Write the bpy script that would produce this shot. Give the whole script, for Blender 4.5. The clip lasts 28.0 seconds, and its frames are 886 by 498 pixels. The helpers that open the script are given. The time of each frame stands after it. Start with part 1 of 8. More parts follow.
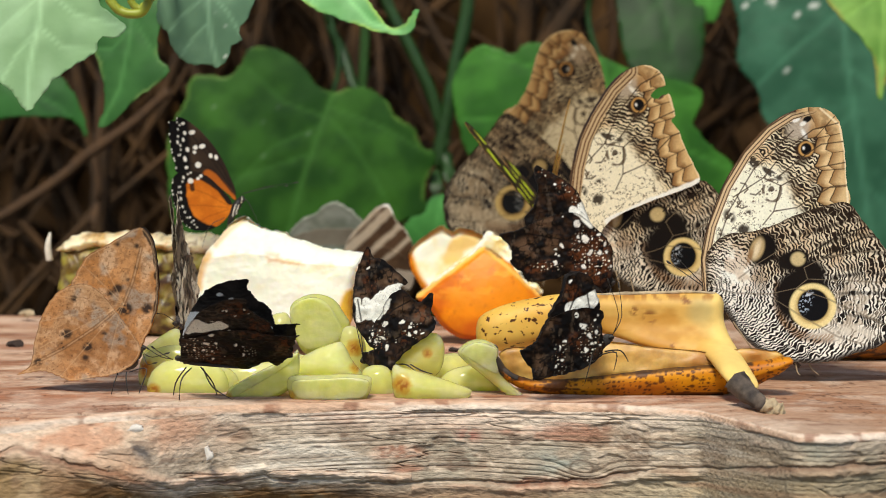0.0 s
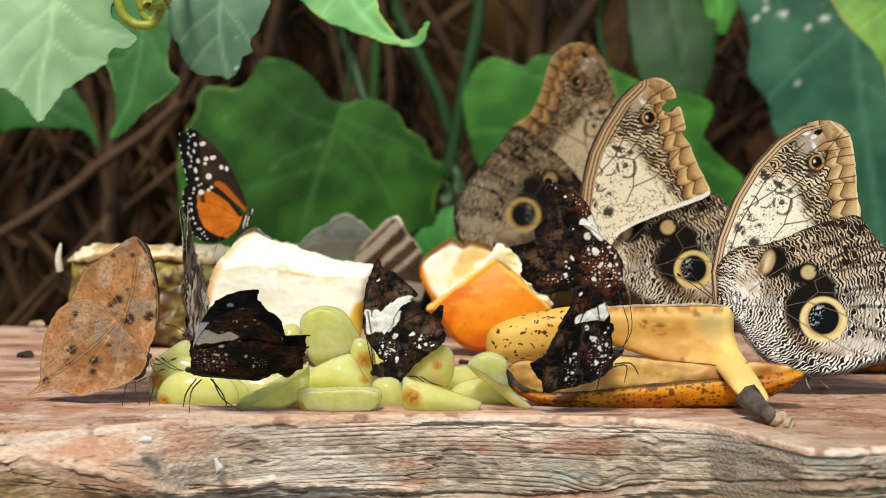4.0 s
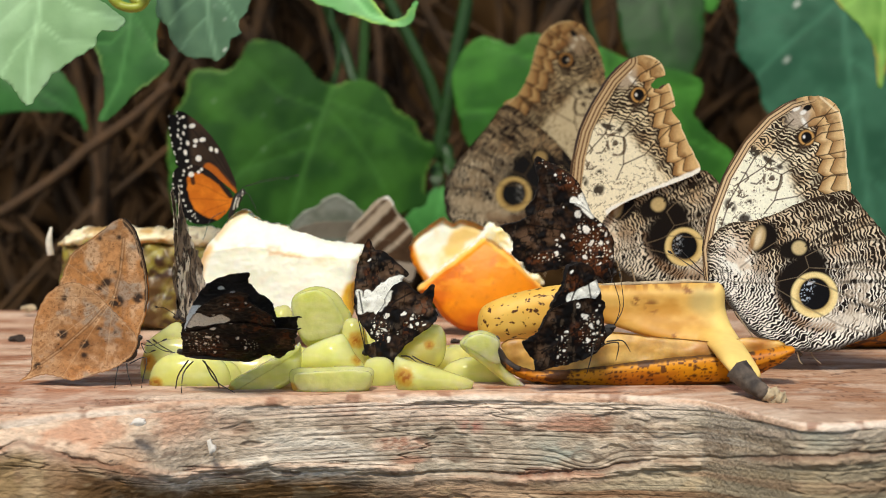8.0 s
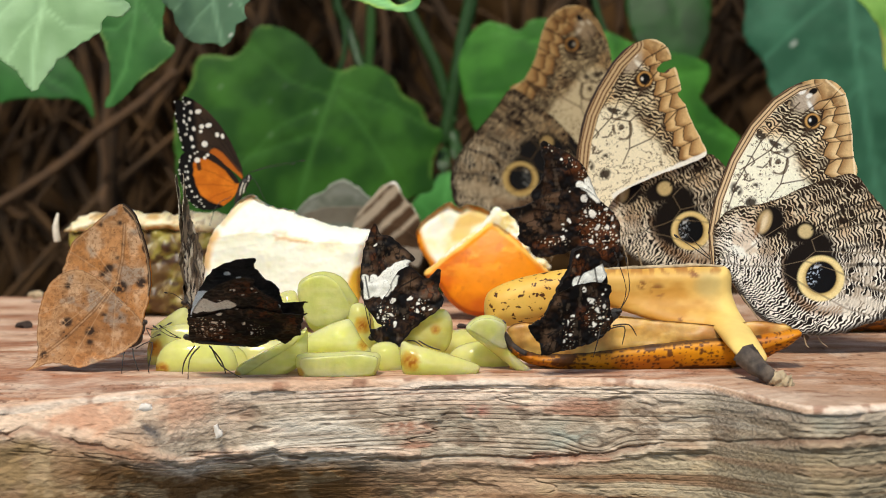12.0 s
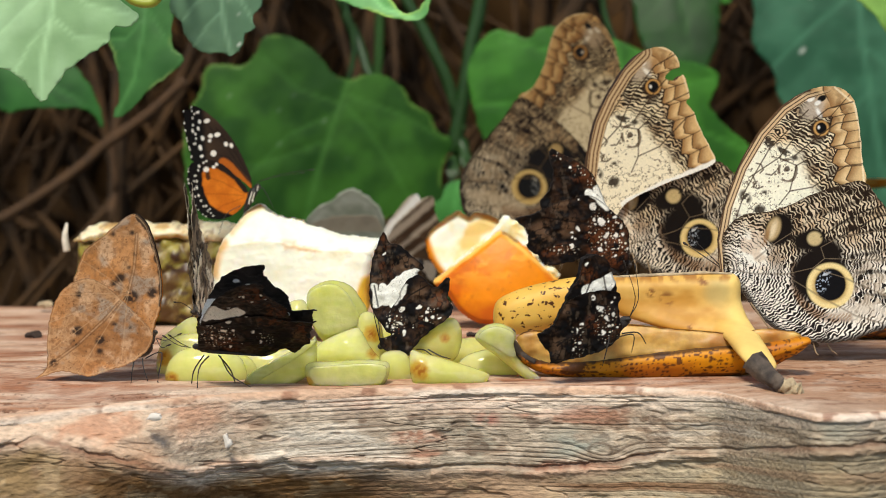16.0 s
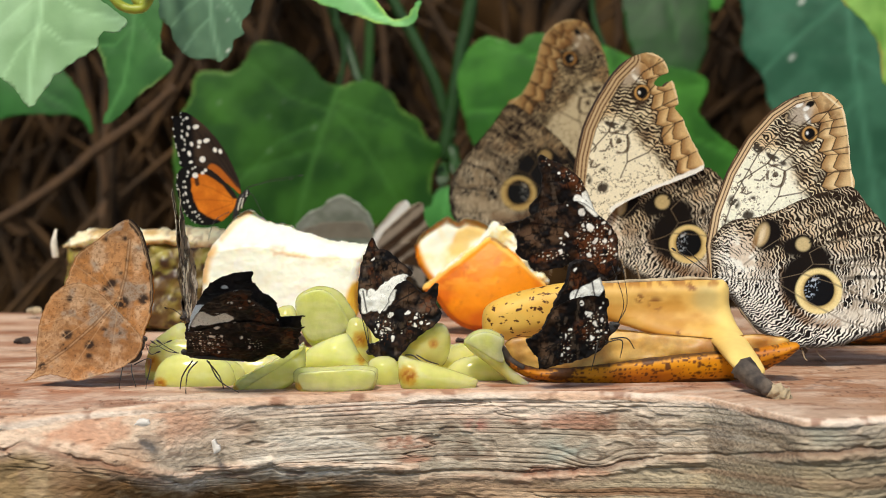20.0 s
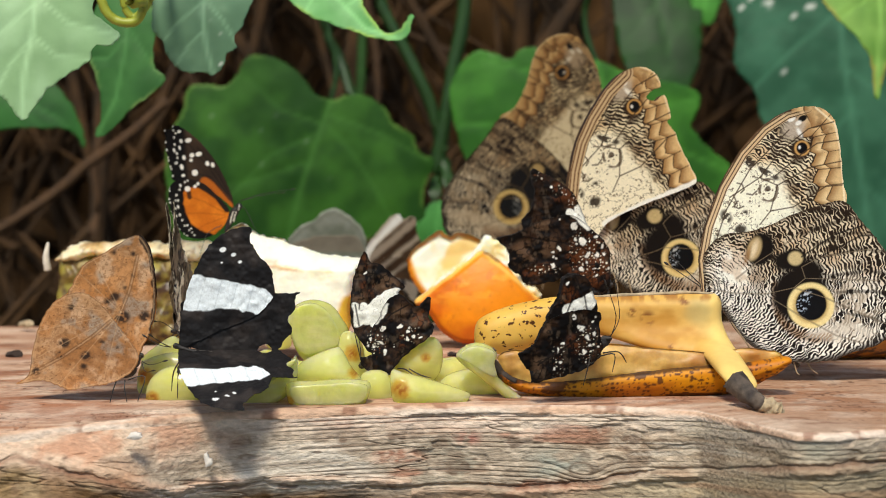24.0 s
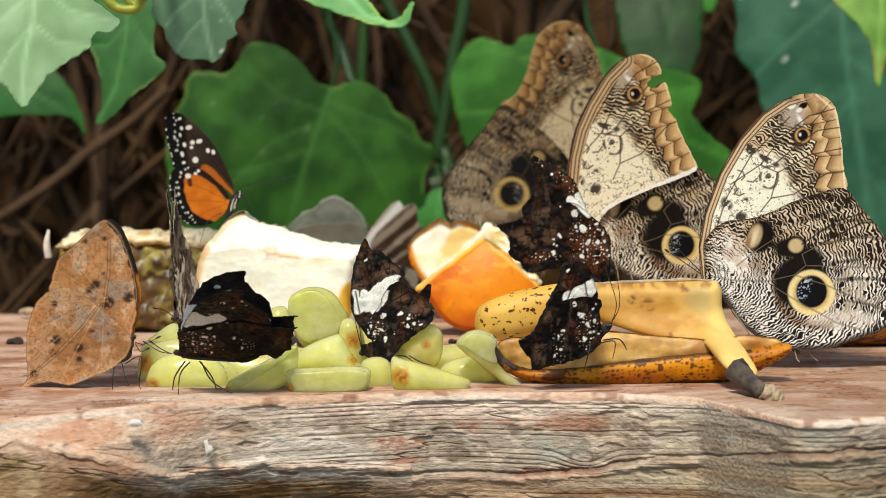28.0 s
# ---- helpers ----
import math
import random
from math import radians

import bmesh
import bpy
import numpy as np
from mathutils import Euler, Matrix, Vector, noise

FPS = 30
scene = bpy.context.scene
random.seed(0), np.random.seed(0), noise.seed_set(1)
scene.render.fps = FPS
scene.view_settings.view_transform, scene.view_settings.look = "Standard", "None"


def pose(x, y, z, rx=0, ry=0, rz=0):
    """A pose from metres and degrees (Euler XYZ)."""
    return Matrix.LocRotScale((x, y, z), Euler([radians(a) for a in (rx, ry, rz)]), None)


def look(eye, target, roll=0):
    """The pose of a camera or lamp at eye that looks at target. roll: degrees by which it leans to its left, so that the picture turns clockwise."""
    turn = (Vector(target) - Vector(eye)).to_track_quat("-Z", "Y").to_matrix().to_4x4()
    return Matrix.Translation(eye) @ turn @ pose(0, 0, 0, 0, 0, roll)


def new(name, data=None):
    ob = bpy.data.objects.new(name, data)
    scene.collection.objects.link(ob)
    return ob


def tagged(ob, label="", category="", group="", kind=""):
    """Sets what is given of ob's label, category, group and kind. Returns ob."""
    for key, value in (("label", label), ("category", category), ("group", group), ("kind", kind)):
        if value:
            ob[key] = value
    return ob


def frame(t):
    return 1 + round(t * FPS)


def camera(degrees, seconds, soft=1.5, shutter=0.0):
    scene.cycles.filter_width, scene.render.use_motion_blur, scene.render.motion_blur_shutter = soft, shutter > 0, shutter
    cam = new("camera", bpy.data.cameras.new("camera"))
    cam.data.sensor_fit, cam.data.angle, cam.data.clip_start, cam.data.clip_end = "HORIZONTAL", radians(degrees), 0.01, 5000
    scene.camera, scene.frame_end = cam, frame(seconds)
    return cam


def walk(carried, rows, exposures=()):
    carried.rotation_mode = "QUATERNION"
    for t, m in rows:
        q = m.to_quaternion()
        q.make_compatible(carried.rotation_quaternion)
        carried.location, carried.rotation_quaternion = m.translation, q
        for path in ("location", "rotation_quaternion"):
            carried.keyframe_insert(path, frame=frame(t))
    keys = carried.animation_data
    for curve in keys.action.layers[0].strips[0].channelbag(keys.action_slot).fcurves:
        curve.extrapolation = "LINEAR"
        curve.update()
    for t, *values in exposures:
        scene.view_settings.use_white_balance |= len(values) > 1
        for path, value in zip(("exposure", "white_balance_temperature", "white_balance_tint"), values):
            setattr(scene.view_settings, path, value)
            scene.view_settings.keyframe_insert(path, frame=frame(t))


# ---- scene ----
cam = camera(20.0, 28.0, soft=0.42, shutter=0.3)
cam.data.dof.use_dof = True
cam.data.dof.focus_distance = 0.90
cam.data.dof.aperture_fstop = 18.0
PATH = [
    (0, pose(-0.00011, -0.00008, 1.10752, 86.3399, -0.4342, -0.0037)),
    (0.5, pose(-0.00004, 0.00000, 1.10825, 86.2588, -0.5503, 0.0997)),
    (1, pose(-0.00011, -0.00007, 1.10766, 86.3282, -0.6474, 0.0568)),
    (1.5, pose(-0.00012, -0.00005, 1.10752, 86.4054, -0.8339, -0.0194)),
    (2, pose(0.00043, -0.00007, 1.10731, 86.4342, -0.7960, -0.1025)),
    (2.5, pose(-0.00041, -0.00004, 1.10752, 86.4836, -0.7947, -0.2016)),
    (3, pose(-0.00048, -0.00009, 1.10728, 86.6397, -0.7792, -0.1929)),
    (3.5, pose(-0.00036, -0.00003, 1.10795, 86.6533, -0.6753, -0.0041)),
    (5.5, pose(0.00009, -0.00001, 1.10755, 86.2487, -0.4938, 0.5795)),
    (6, pose(0.00059, -0.00003, 1.10729, 86.3236, -0.4126, 0.3728)),
    (6.5, pose(0.00067, 0.00000, 1.10753, 86.2585, -0.3078, 0.1321)),
    (7, pose(0.00043, -0.00005, 1.10698, 86.2328, -0.1757, 0.0173)),
    (7.5, pose(-0.00033, -0.00000, 1.10705, 86.1491, -0.0995, -0.0489)),
    (8, pose(0.00000, 0.00000, 1.10700, 86.1780, -0.0000, 0.0000)),
    (8.5, pose(0.00027, -0.00001, 1.10677, 86.2525, 0.0318, 0.1173)),
    (9, pose(0.00058, 0.00006, 1.10700, 86.2238, 0.0906, 0.2169)),
    (9.5, pose(0.00115, 0.00005, 1.10699, 86.1656, 0.1720, 0.2331)),
    (10, pose(0.00126, 0.00003, 1.10610, 86.1108, 0.2031, 0.1027)),
    (10.5, pose(0.00078, 0.00001, 1.10608, 86.0113, 0.2555, 0.1237)),
    (11, pose(0.00036, 0.00005, 1.10651, 85.9869, 0.1350, 0.1853)),
    (11.5, pose(0.00114, 0.00008, 1.10640, 85.8913, 0.1591, 0.1537)),
    (12, pose(0.00104, 0.00008, 1.10649, 85.8603, 0.2050, 0.1904)),
    (12.5, pose(0.00116, 0.00003, 1.10646, 86.1102, 0.1641, 0.2628)),
    (14.5, pose(0.00100, 0.00004, 1.10587, 86.0774, 0.1947, 0.0697)),
    (15, pose(0.00118, 0.00000, 1.10581, 86.1324, 0.3122, 0.2373)),
    (15.5, pose(0.00140, 0.00008, 1.10622, 86.1047, 0.3110, 0.3196)),
    (16, pose(0.00145, 0.00009, 1.10665, 86.0462, 0.4181, 0.4051)),
    (16.5, pose(0.00177, 0.00003, 1.10613, 86.0806, 0.4890, 0.4653)),
    (17, pose(0.00223, 0.00002, 1.10581, 86.0707, 0.4977, 0.4061)),
    (17.5, pose(0.00160, 0.00007, 1.10629, 86.0634, 0.5228, 0.3867)),
    (18, pose(0.00171, 0.00006, 1.10625, 86.0191, 0.4110, 0.3781)),
    (18.5, pose(0.00209, 0.00004, 1.10600, 86.0567, 0.3747, 0.3978)),
    (19, pose(0.00221, 0.00005, 1.10611, 86.0500, 0.3736, 0.3174)),
    (19.5, pose(0.00223, 0.00006, 1.10608, 86.1500, 0.4040, 0.2798)),
    (20, pose(0.00260, 0.00002, 1.10568, 86.2334, 0.4145, 0.2194)),
    (20.5, pose(0.00212, 0.00008, 1.10642, 86.2205, 0.4189, 0.1564)),
    (22.5, pose(0.00244, 0.00005, 1.10593, 86.4103, 0.3697, 0.1148)),
    (23, pose(0.00210, 0.00002, 1.10577, 86.5017, 0.4455, 0.0433)),
    (23.5, pose(0.00192, 0.00005, 1.10589, 86.5894, 0.3129, 0.0330)),
    (24, pose(0.00234, 0.00002, 1.10568, 86.5463, 0.3323, 0.0347)),
    (24.5, pose(0.00218, 0.00003, 1.10560, 86.4809, 0.2403, 0.0907)),
    (25, pose(0.00241, 0.00002, 1.10555, 86.4226, 0.2753, 0.0948)),
    (25.5, pose(0.00227, 0.00002, 1.10550, 86.3635, 0.2937, 0.0706)),
    (26, pose(0.00226, -0.00000, 1.10534, 86.4359, 0.3638, -0.0052)),
    (26.5, pose(0.00252, -0.00000, 1.10519, 86.4220, 0.3268, -0.0532)),
    (27, pose(0.00244, 0.00004, 1.10575, 86.3442, 0.3067, 0.0013)),
    (27.5, pose(0.00237, 0.00004, 1.10581, 86.2617, 0.2990, 0.0390)),
    (28, pose(0.00269, 0.00002, 1.10537, 86.2726, 0.3218, 0.0673)),
]
walk(cam, PATH, [(0.0, 0.02, 6650, 5), (28.0, 0.02, 6650, 5)])

# ---------------------------------------------------------------- light
SUN_EL, SUN_AZ = 56.0, -14.0      # height over the horizon; swing about the vertical, 0 = from behind the camera
world = bpy.data.worlds.new("sky")
scene.world = world
world.use_nodes = True
wn = world.node_tree.nodes
sky = wn.new("ShaderNodeTexSky")
sky.sky_type = "NISHITA"
sky.sun_disc = False
sky.sun_elevation = radians(SUN_EL)
sky.sun_rotation = radians(180 + SUN_AZ)
world.node_tree.links.new(sky.outputs[0], wn["Background"].inputs[0])
wn["Background"].inputs[1].default_value = 0.12
sun_data = bpy.data.lights.new("sun", "SUN")
sun_data.energy = 3.6
sun_data.angle = radians(14)
sun_data.color = (1.0, 0.93, 0.82)
sun = new("sun", sun_data)
sun.matrix_basis = look((0, 0, 0), (math.sin(radians(-SUN_AZ)) * math.cos(radians(SUN_EL)),
                                    math.cos(radians(SUN_AZ)) * math.cos(radians(SUN_EL)),
                                    -math.sin(radians(SUN_EL)))) 

# ---------------------------------------------------------------- small tools
T = 1.0                            # height of the table top
MM = 0.001


def lin(r, g, b):
    """A colour given as display values 0..255."""
    return np.array([(c / 255 / 12.92) if c < 10 else ((c / 255 + 0.055) / 1.055) ** 2.4 for c in (r, g, b)])


def vnoise(x, y, seed=0):
    xi, yi = np.floor(x), np.floor(y)
    fx, fy = x - xi, y - yi
    fx, fy = fx * fx * (3 - 2 * fx), fy * fy * (3 - 2 * fy)

    def h(a, b):
        v = np.sin(a * 127.1 + b * 311.7 + seed * 74.7) * 43758.5453
        return v - np.floor(v)
    return ((h(xi, yi) * (1 - fx) + h(xi + 1, yi) * fx) * (1 - fy)
            + (h(xi, yi + 1) * (1 - fx) + h(xi + 1, yi + 1) * fx) * fy)


def fbm(x, y, octaves=4, seed=0):
    total, amp, norm = 0, 1.0, 0
    for k in range(octaves):
        total = total + amp * vnoise(x * 2 ** k, y * 2 ** k, seed + k * 3)
        norm += amp
        amp *= 0.55
    return total / norm


def cells(u, v, size, seed=0, fill=0.5, least=0.15, most=0.42):
    """Scattered uneven specks: 1 inside, 0 outside; size is the spacing, fill the share of places that hold one."""
    p, q = np.asarray(u) / size, np.asarray(v) / size
    i0, j0 = np.floor(p), np.floor(q)
    out = np.zeros(len(p))
    for di in (-1, 0, 1):
        for dj in (-1, 0, 1):
            i, j = i0 + di, j0 + dj
            h = [np.modf(np.abs(np.sin(i * 127.1 + j * 311.7 + (seed + k) * 74.7)) * 43758.5453)[0] for k in range(6)]
            a = h[4] * math.pi
            x, y = p - i - 0.2 - 0.6 * h[0], q - j - 0.2 - 0.6 * h[1]
            x, y = x * np.cos(a) + y * np.sin(a), (y * np.cos(a) - x * np.sin(a)) * (1 + 1.3 * h[5])
            r = least + (most - least) * h[2] ** 1.6
            out = np.maximum(out, np.where(h[3] < fill, step(r, r * 0.65, np.hypot(x, y)), 0))
    return out


def step(a, b, x):
    q = np.clip((x - a) / (b - a), 0, 1)
    return q * q * (3 - 2 * q)


def mix(a, b, k):
    return a * (1 - k)[:, None] + b * k[:, None]


def near_line(u, v, pts):
    """Distance of the points u, v from an open line."""
    best = np.full(u.shape, 1e9)
    for (ax, ay), (bx, by) in zip(pts[:-1], pts[1:]):
        dx, dy = bx - ax, by - ay
        k = np.clip(((u - ax) * dx + (v - ay) * dy) / (dx * dx + dy * dy + 1e-12), 0, 1)
        best = np.minimum(best, np.hypot(u - ax - k * dx, v - ay - k * dy))
    return best


def along_line(u, v, pts):
    """How far along a broken line its nearest place lies, for each point."""
    best, out, run = np.full(len(u), 1e9), np.zeros(len(u)), 0.0
    for a, b in zip(pts[:-1], pts[1:]):
        dx, dy = b[0] - a[0], b[1] - a[1]
        size = math.hypot(dx, dy)
        k = np.clip(((u - a[0]) * dx + (v - a[1]) * dy) / size ** 2, 0, 1)
        q = np.hypot(u - a[0] - k * dx, v - a[1] - k * dy)
        out = np.where(q < best, run + k * size, out)
        best = np.minimum(best, q)
        run += size
    return out


def curve_through(pts, closed, n):
    """Catmull-Rom line through control points, n steps a span."""
    p = np.array(pts, float)
    m = len(p)
    out = []
    for i in range(m if closed else m - 1):
        if closed:
            a, b, c, d = p[(i - 1) % m], p[i], p[(i + 1) % m], p[(i + 2) % m]
        else:
            a, b, c, d = p[max(i - 1, 0)], p[i], p[i + 1], p[min(i + 2, m - 1)]
        for k in range(n):
            s = k / n
            out.append(0.5 * (2 * b + (c - a) * s + (2 * a - 5 * b + 4 * c - d) * s * s + (3 * b - a - 3 * c + d) * s ** 3))
    if not closed:
        out.append(p[-1])
    return np.array(out)


def as_mesh(name, verts, faces, material, colours=None, smooth=True):
    me = bpy.data.meshes.new(name)
    me.from_pydata(verts.tolist() if isinstance(verts, np.ndarray) else verts, [],
                   faces.tolist() if isinstance(faces, np.ndarray) else faces)
    if colours is not None:
        at = me.color_attributes.new("Col", "FLOAT_COLOR", "POINT")
        at.data.foreach_set("color", np.concatenate([colours, np.ones((len(colours), 1))], 1).astype(np.float32).ravel())
    me.polygons.foreach_set("use_smooth", [smooth] * len(me.polygons))
    me.materials.append(material)
    me.update()
    return me


def under(ob, parent, m=None):
    ob.parent = parent
    if m is not None:
        ob.matrix_basis = m
    return ob


def part(name, data, parent, label="", m=None):
    """One mesh as a part of a thing."""
    ob = under(new(name, data), parent, m)
    if label:
        ob["label"] = label
    return ob


def thing(name, place, label, category, group="", rz=0.0):
    ob = new(name)
    ob.empty_display_size = 0.01
    ob.matrix_basis = pose(*place, 0, 0, rz)
    return tagged(ob, label, category, group)


def sheet(name, outline, res, material, front, back, paint, paint_back=None, smooth_n=8, rough=0.0, seed=0, swell=False):
    """A closed body over an outline in the x-z plane (millimetres): a near face at y = -front and a far face at y = back,
    both functions of (u, v, d), d being the distance from the rim, or with swell the share 0..1 of an evenly
    swollen cushion. Colours by paint(u, v, d)."""
    o = curve_through(outline, True, smooth_n)
    if rough:
        k = np.arange(len(o)) * 0.9
        o = o + rough * np.stack([vnoise(k, k * 0 + seed) - 0.5, vnoise(k, k * 0 + seed + 9) - 0.5], 1) * 2
    lo, hi = o.min(0) - res * 1.5, o.max(0) + res * 1.5
    nx, ny = int((hi[0] - lo[0]) / res) + 2, int((hi[1] - lo[1]) / res) + 2
    gu, gv = np.meshgrid(lo[0] + np.arange(nx) * res, lo[1] + np.arange(ny) * res)
    u, v = gu.ravel(), gv.ravel()
    inside = np.zeros(u.shape, bool)
    d2 = np.full(u.shape, 1e9)
    cu, cv = u.copy(), v.copy()
    for (ax, ay), (bx, by) in zip(o, np.roll(o, -1, 0)):
        if ay != by:
            c = ((ay > v) != (by > v)) & (u < (bx - ax) * (v - ay) / (by - ay) + ax)
            inside ^= c
        dx, dy = bx - ax, by - ay
        k = np.clip(((u - ax) * dx + (v - ay) * dy) / (dx * dx + dy * dy + 1e-12), 0, 1)
        px, py = ax + k * dx, ay + k * dy
        q = (u - px) ** 2 + (v - py) ** 2
        m = q < d2
        d2[m], cu[m], cv[m] = q[m], px[m], py[m]
    d = np.sqrt(d2)
    u, v = np.where(inside, u, cu), np.where(inside, v, cv)
    d = np.where(inside, d, 0.0)
    if swell:
        a, m = np.zeros((ny, nx)), inside.reshape(ny, nx)
        for _ in range(int(1.2 * max(nx, ny)) ** 2 // 3):
            a[1:-1, 1:-1] = 0.25 * (a[:-2, 1:-1] + a[2:, 1:-1] + a[1:-1, :-2] + a[1:-1, 2:]) + 1.0
            a *= m
        d = (a / a.max()).ravel()
    idx = np.arange(nx * ny).reshape(ny, nx)
    quads = np.stack([idx[:-1, :-1], idx[:-1, 1:], idx[1:, 1:], idx[1:, :-1]], -1).reshape(-1, 4)
    quads = quads[inside[quads].any(1)]
    used = np.unique(quads)
    remap = np.full(nx * ny, -1)
    remap[used] = np.arange(len(used))
    quads = remap[quads]
    u, v, d = u[used], v[used], d[used]
    n = len(u)
    e = np.concatenate([quads[:, [0, 1]], quads[:, [1, 2]], quads[:, [2, 3]], quads[:, [3, 0]]])
    key, rev = e[:, 0] * n + e[:, 1], e[:, 1] * n + e[:, 0]
    rim = e[~np.isin(key, rev)]
    ff, bb = front(u, v, d), back(u, v, d)
    verts = np.concatenate([np.stack([u, -ff, v], 1), np.stack([u, bb, v], 1)]) * MM
    faces = np.concatenate([quads, quads[:, ::-1] + n, np.stack([rim[:, 1], rim[:, 0], rim[:, 0] + n, rim[:, 1] + n], 1)])
    cf = paint(u, v, d)
    cb = (paint_back or paint)(u, v, d)
    return as_mesh(name, verts, faces, material, np.clip(np.concatenate([cf, cb]), 0.003, 0.95))


def tube(name, pts, radii, material, segs=8, flat=None, ends=True, steps=6, wobble=0.0):
    """A round body along a smooth line of points (metres); radii at the points; flat squashes the section's height."""
    p = curve_through([tuple(q) + (r,) for q, r in zip(pts, radii)], False, steps)
    c, r = p[:, :3], np.maximum(p[:, 3], 1e-5)
    verts, faces = [], []
    up = Vector((0, 0, 1))
    for i in range(len(c)):
        a, b = c[max(i - 1, 0)], c[min(i + 1, len(c) - 1)]
        t = Vector(b - a).normalized()
        if abs(t.dot(up)) > 0.97:
            side = t.cross(Vector((0, 1, 0))).normalized()
        else:
            side = t.cross(up).normalized()
        top = side.cross(t).normalized()
        for k in range(segs):
            w = 2 * math.pi * k / segs
            rr = r[i] * (1 + wobble * (noise.noise(Vector((i * 0.5, math.cos(w) * 2, math.sin(w) * 2 + r[i] * 99))) if wobble else 0))
            verts.append(Vector(c[i]) + side * (math.cos(w) * rr) + top * (math.sin(w) * rr * (flat or 1)))
    m = len(c)
    for i in range(m - 1):
        for k in range(segs):
            k2 = (k + 1) % segs
            faces.append((i * segs + k, i * segs + k2, (i + 1) * segs + k2, (i + 1) * segs + k))
    if ends:
        faces.append(tuple(range(segs))[::-1])
        faces.append(tuple((m - 1) * segs + k for k in range(segs)))
    return as_mesh(name, [tuple(q) for q in verts], faces, material)


# ---------------------------------------------------------------- materials
def material(name, rough=0.6, colour=None, attribute=False, bump=0.0, bump_scale=400.0, vary=0.0, vary_scale=60.0,
             stretch=(1, 1, 1), subsurface=0.0, sss_radius=(1, 1, 1), transmission=0.0, coat=0.0, specular=0.5, second=None, spots=None,
             sheen=0.0, thin=0.0):
    m = bpy.data.materials.new(name)
    m.use_nodes = True
    nt = m.node_tree
    bs = nt.nodes["Principled BSDF"]
    bs.inputs["Roughness"].default_value = rough
    bs.inputs["Specular IOR Level"].default_value = specular
    tc = nt.nodes.new("ShaderNodeTexCoord")
    mp = nt.nodes.new("ShaderNodeMapping")
    mp.inputs["Scale"].default_value = stretch
    nt.links.new(tc.outputs["Object"], mp.inputs[0])
    if attribute:
        at = nt.nodes.new("ShaderNodeAttribute")
        at.attribute_name = "Col"
        col = at.outputs["Color"]
    else:
        rgb = nt.nodes.new("ShaderNodeRGB")
        rgb.outputs[0].default_value = (*colour, 1)
        col = rgb.outputs[0]
    if second is not None:
        no = nt.nodes.new("ShaderNodeTexNoise")
        no.inputs["Scale"].default_value = vary_scale
        no.inputs["Detail"].default_value = 6
        nt.links.new(mp.outputs[0], no.inputs["Vector"])
        cr = nt.nodes.new("ShaderNodeMapRange")
        cr.inputs[1].default_value, cr.inputs[2].default_value = 0.38, 0.66
        nt.links.new(no.outputs[0], cr.inputs[0])
        mx = nt.nodes.new("ShaderNodeMix")
        mx.data_type = "RGBA"
        nt.links.new(cr.outputs[0], mx.inputs["Factor"])
        nt.links.new(col, mx.inputs["A"])
        mx.inputs["B"].default_value = (*second, 1)
        col = mx.outputs["Result"]
    if vary:
        no = nt.nodes.new("ShaderNodeTexNoise")
        no.inputs["Scale"].default_value = vary_scale * 3
        no.inputs["Detail"].default_value = 8
        nt.links.new(mp.outputs[0], no.inputs["Vector"])
        mr = nt.nodes.new("ShaderNodeMapRange")
        mr.inputs[3].default_value, mr.inputs[4].default_value = 1 - vary, 1 + vary
        mr.inputs[1].default_value, mr.inputs[2].default_value = 0.25, 0.75
        nt.links.new(no.outputs[0], mr.inputs[0])
        mu = nt.nodes.new("ShaderNodeMix")
        mu.data_type, mu.blend_type = "RGBA", "MULTIPLY"
        mu.inputs["Factor"].default_value = 1
        nt.links.new(col, mu.inputs["A"])
        nt.links.new(mr.outputs[0], mu.inputs["B"])
        col = mu.outputs["Result"]
    if spots is not None:
        tone, scale, low, high = spots
        no = nt.nodes.new("ShaderNodeTexNoise")
        no.inputs["Scale"].default_value = scale
        no.inputs["Detail"].default_value = 3
        nt.links.new(mp.outputs[0], no.inputs["Vector"])
        mr = nt.nodes.new("ShaderNodeMapRange")
        mr.inputs[1].default_value, mr.inputs[2].default_value = low, high
        nt.links.new(no.outputs[0], mr.inputs[0])
        mx = nt.nodes.new("ShaderNodeMix")
        mx.data_type = "RGBA"
        nt.links.new(mr.outputs[0], mx.inputs["Factor"])
        nt.links.new(col, mx.inputs["A"])
        mx.inputs["B"].default_value = (*tone, 1)
        col = mx.outputs["Result"]
    nt.links.new(col, bs.inputs["Base Color"])
    if bump:
        no = nt.nodes.new("ShaderNodeTexNoise")
        no.inputs["Scale"].default_value = bump_scale
        no.inputs["Detail"].default_value = 6
        nt.links.new(mp.outputs[0], no.inputs["Vector"])
        bp = nt.nodes.new("ShaderNodeBump")
        bp.inputs["Strength"].default_value = bump
        bp.inputs["Distance"].default_value = 0.001
        nt.links.new(no.outputs[0], bp.inputs["Height"])
        nt.links.new(bp.outputs[0], bs.inputs["Normal"])
    if subsurface:
        bs.inputs["Subsurface Weight"].default_value = subsurface
        bs.inputs["Subsurface Radius"].default_value = sss_radius
        bs.inputs["Subsurface Scale"].default_value = 0.008
    if transmission:
        bs.inputs["Transmission Weight"].default_value = transmission
        bs.inputs["IOR"].default_value = 1.36
    if coat:
        bs.inputs["Coat Weight"].default_value = coat
        bs.inputs["Coat Roughness"].default_value = 0.25
    if sheen:
        bs.inputs["Sheen Weight"].default_value = sheen
        bs.inputs["Sheen Roughness"].default_value = 0.4
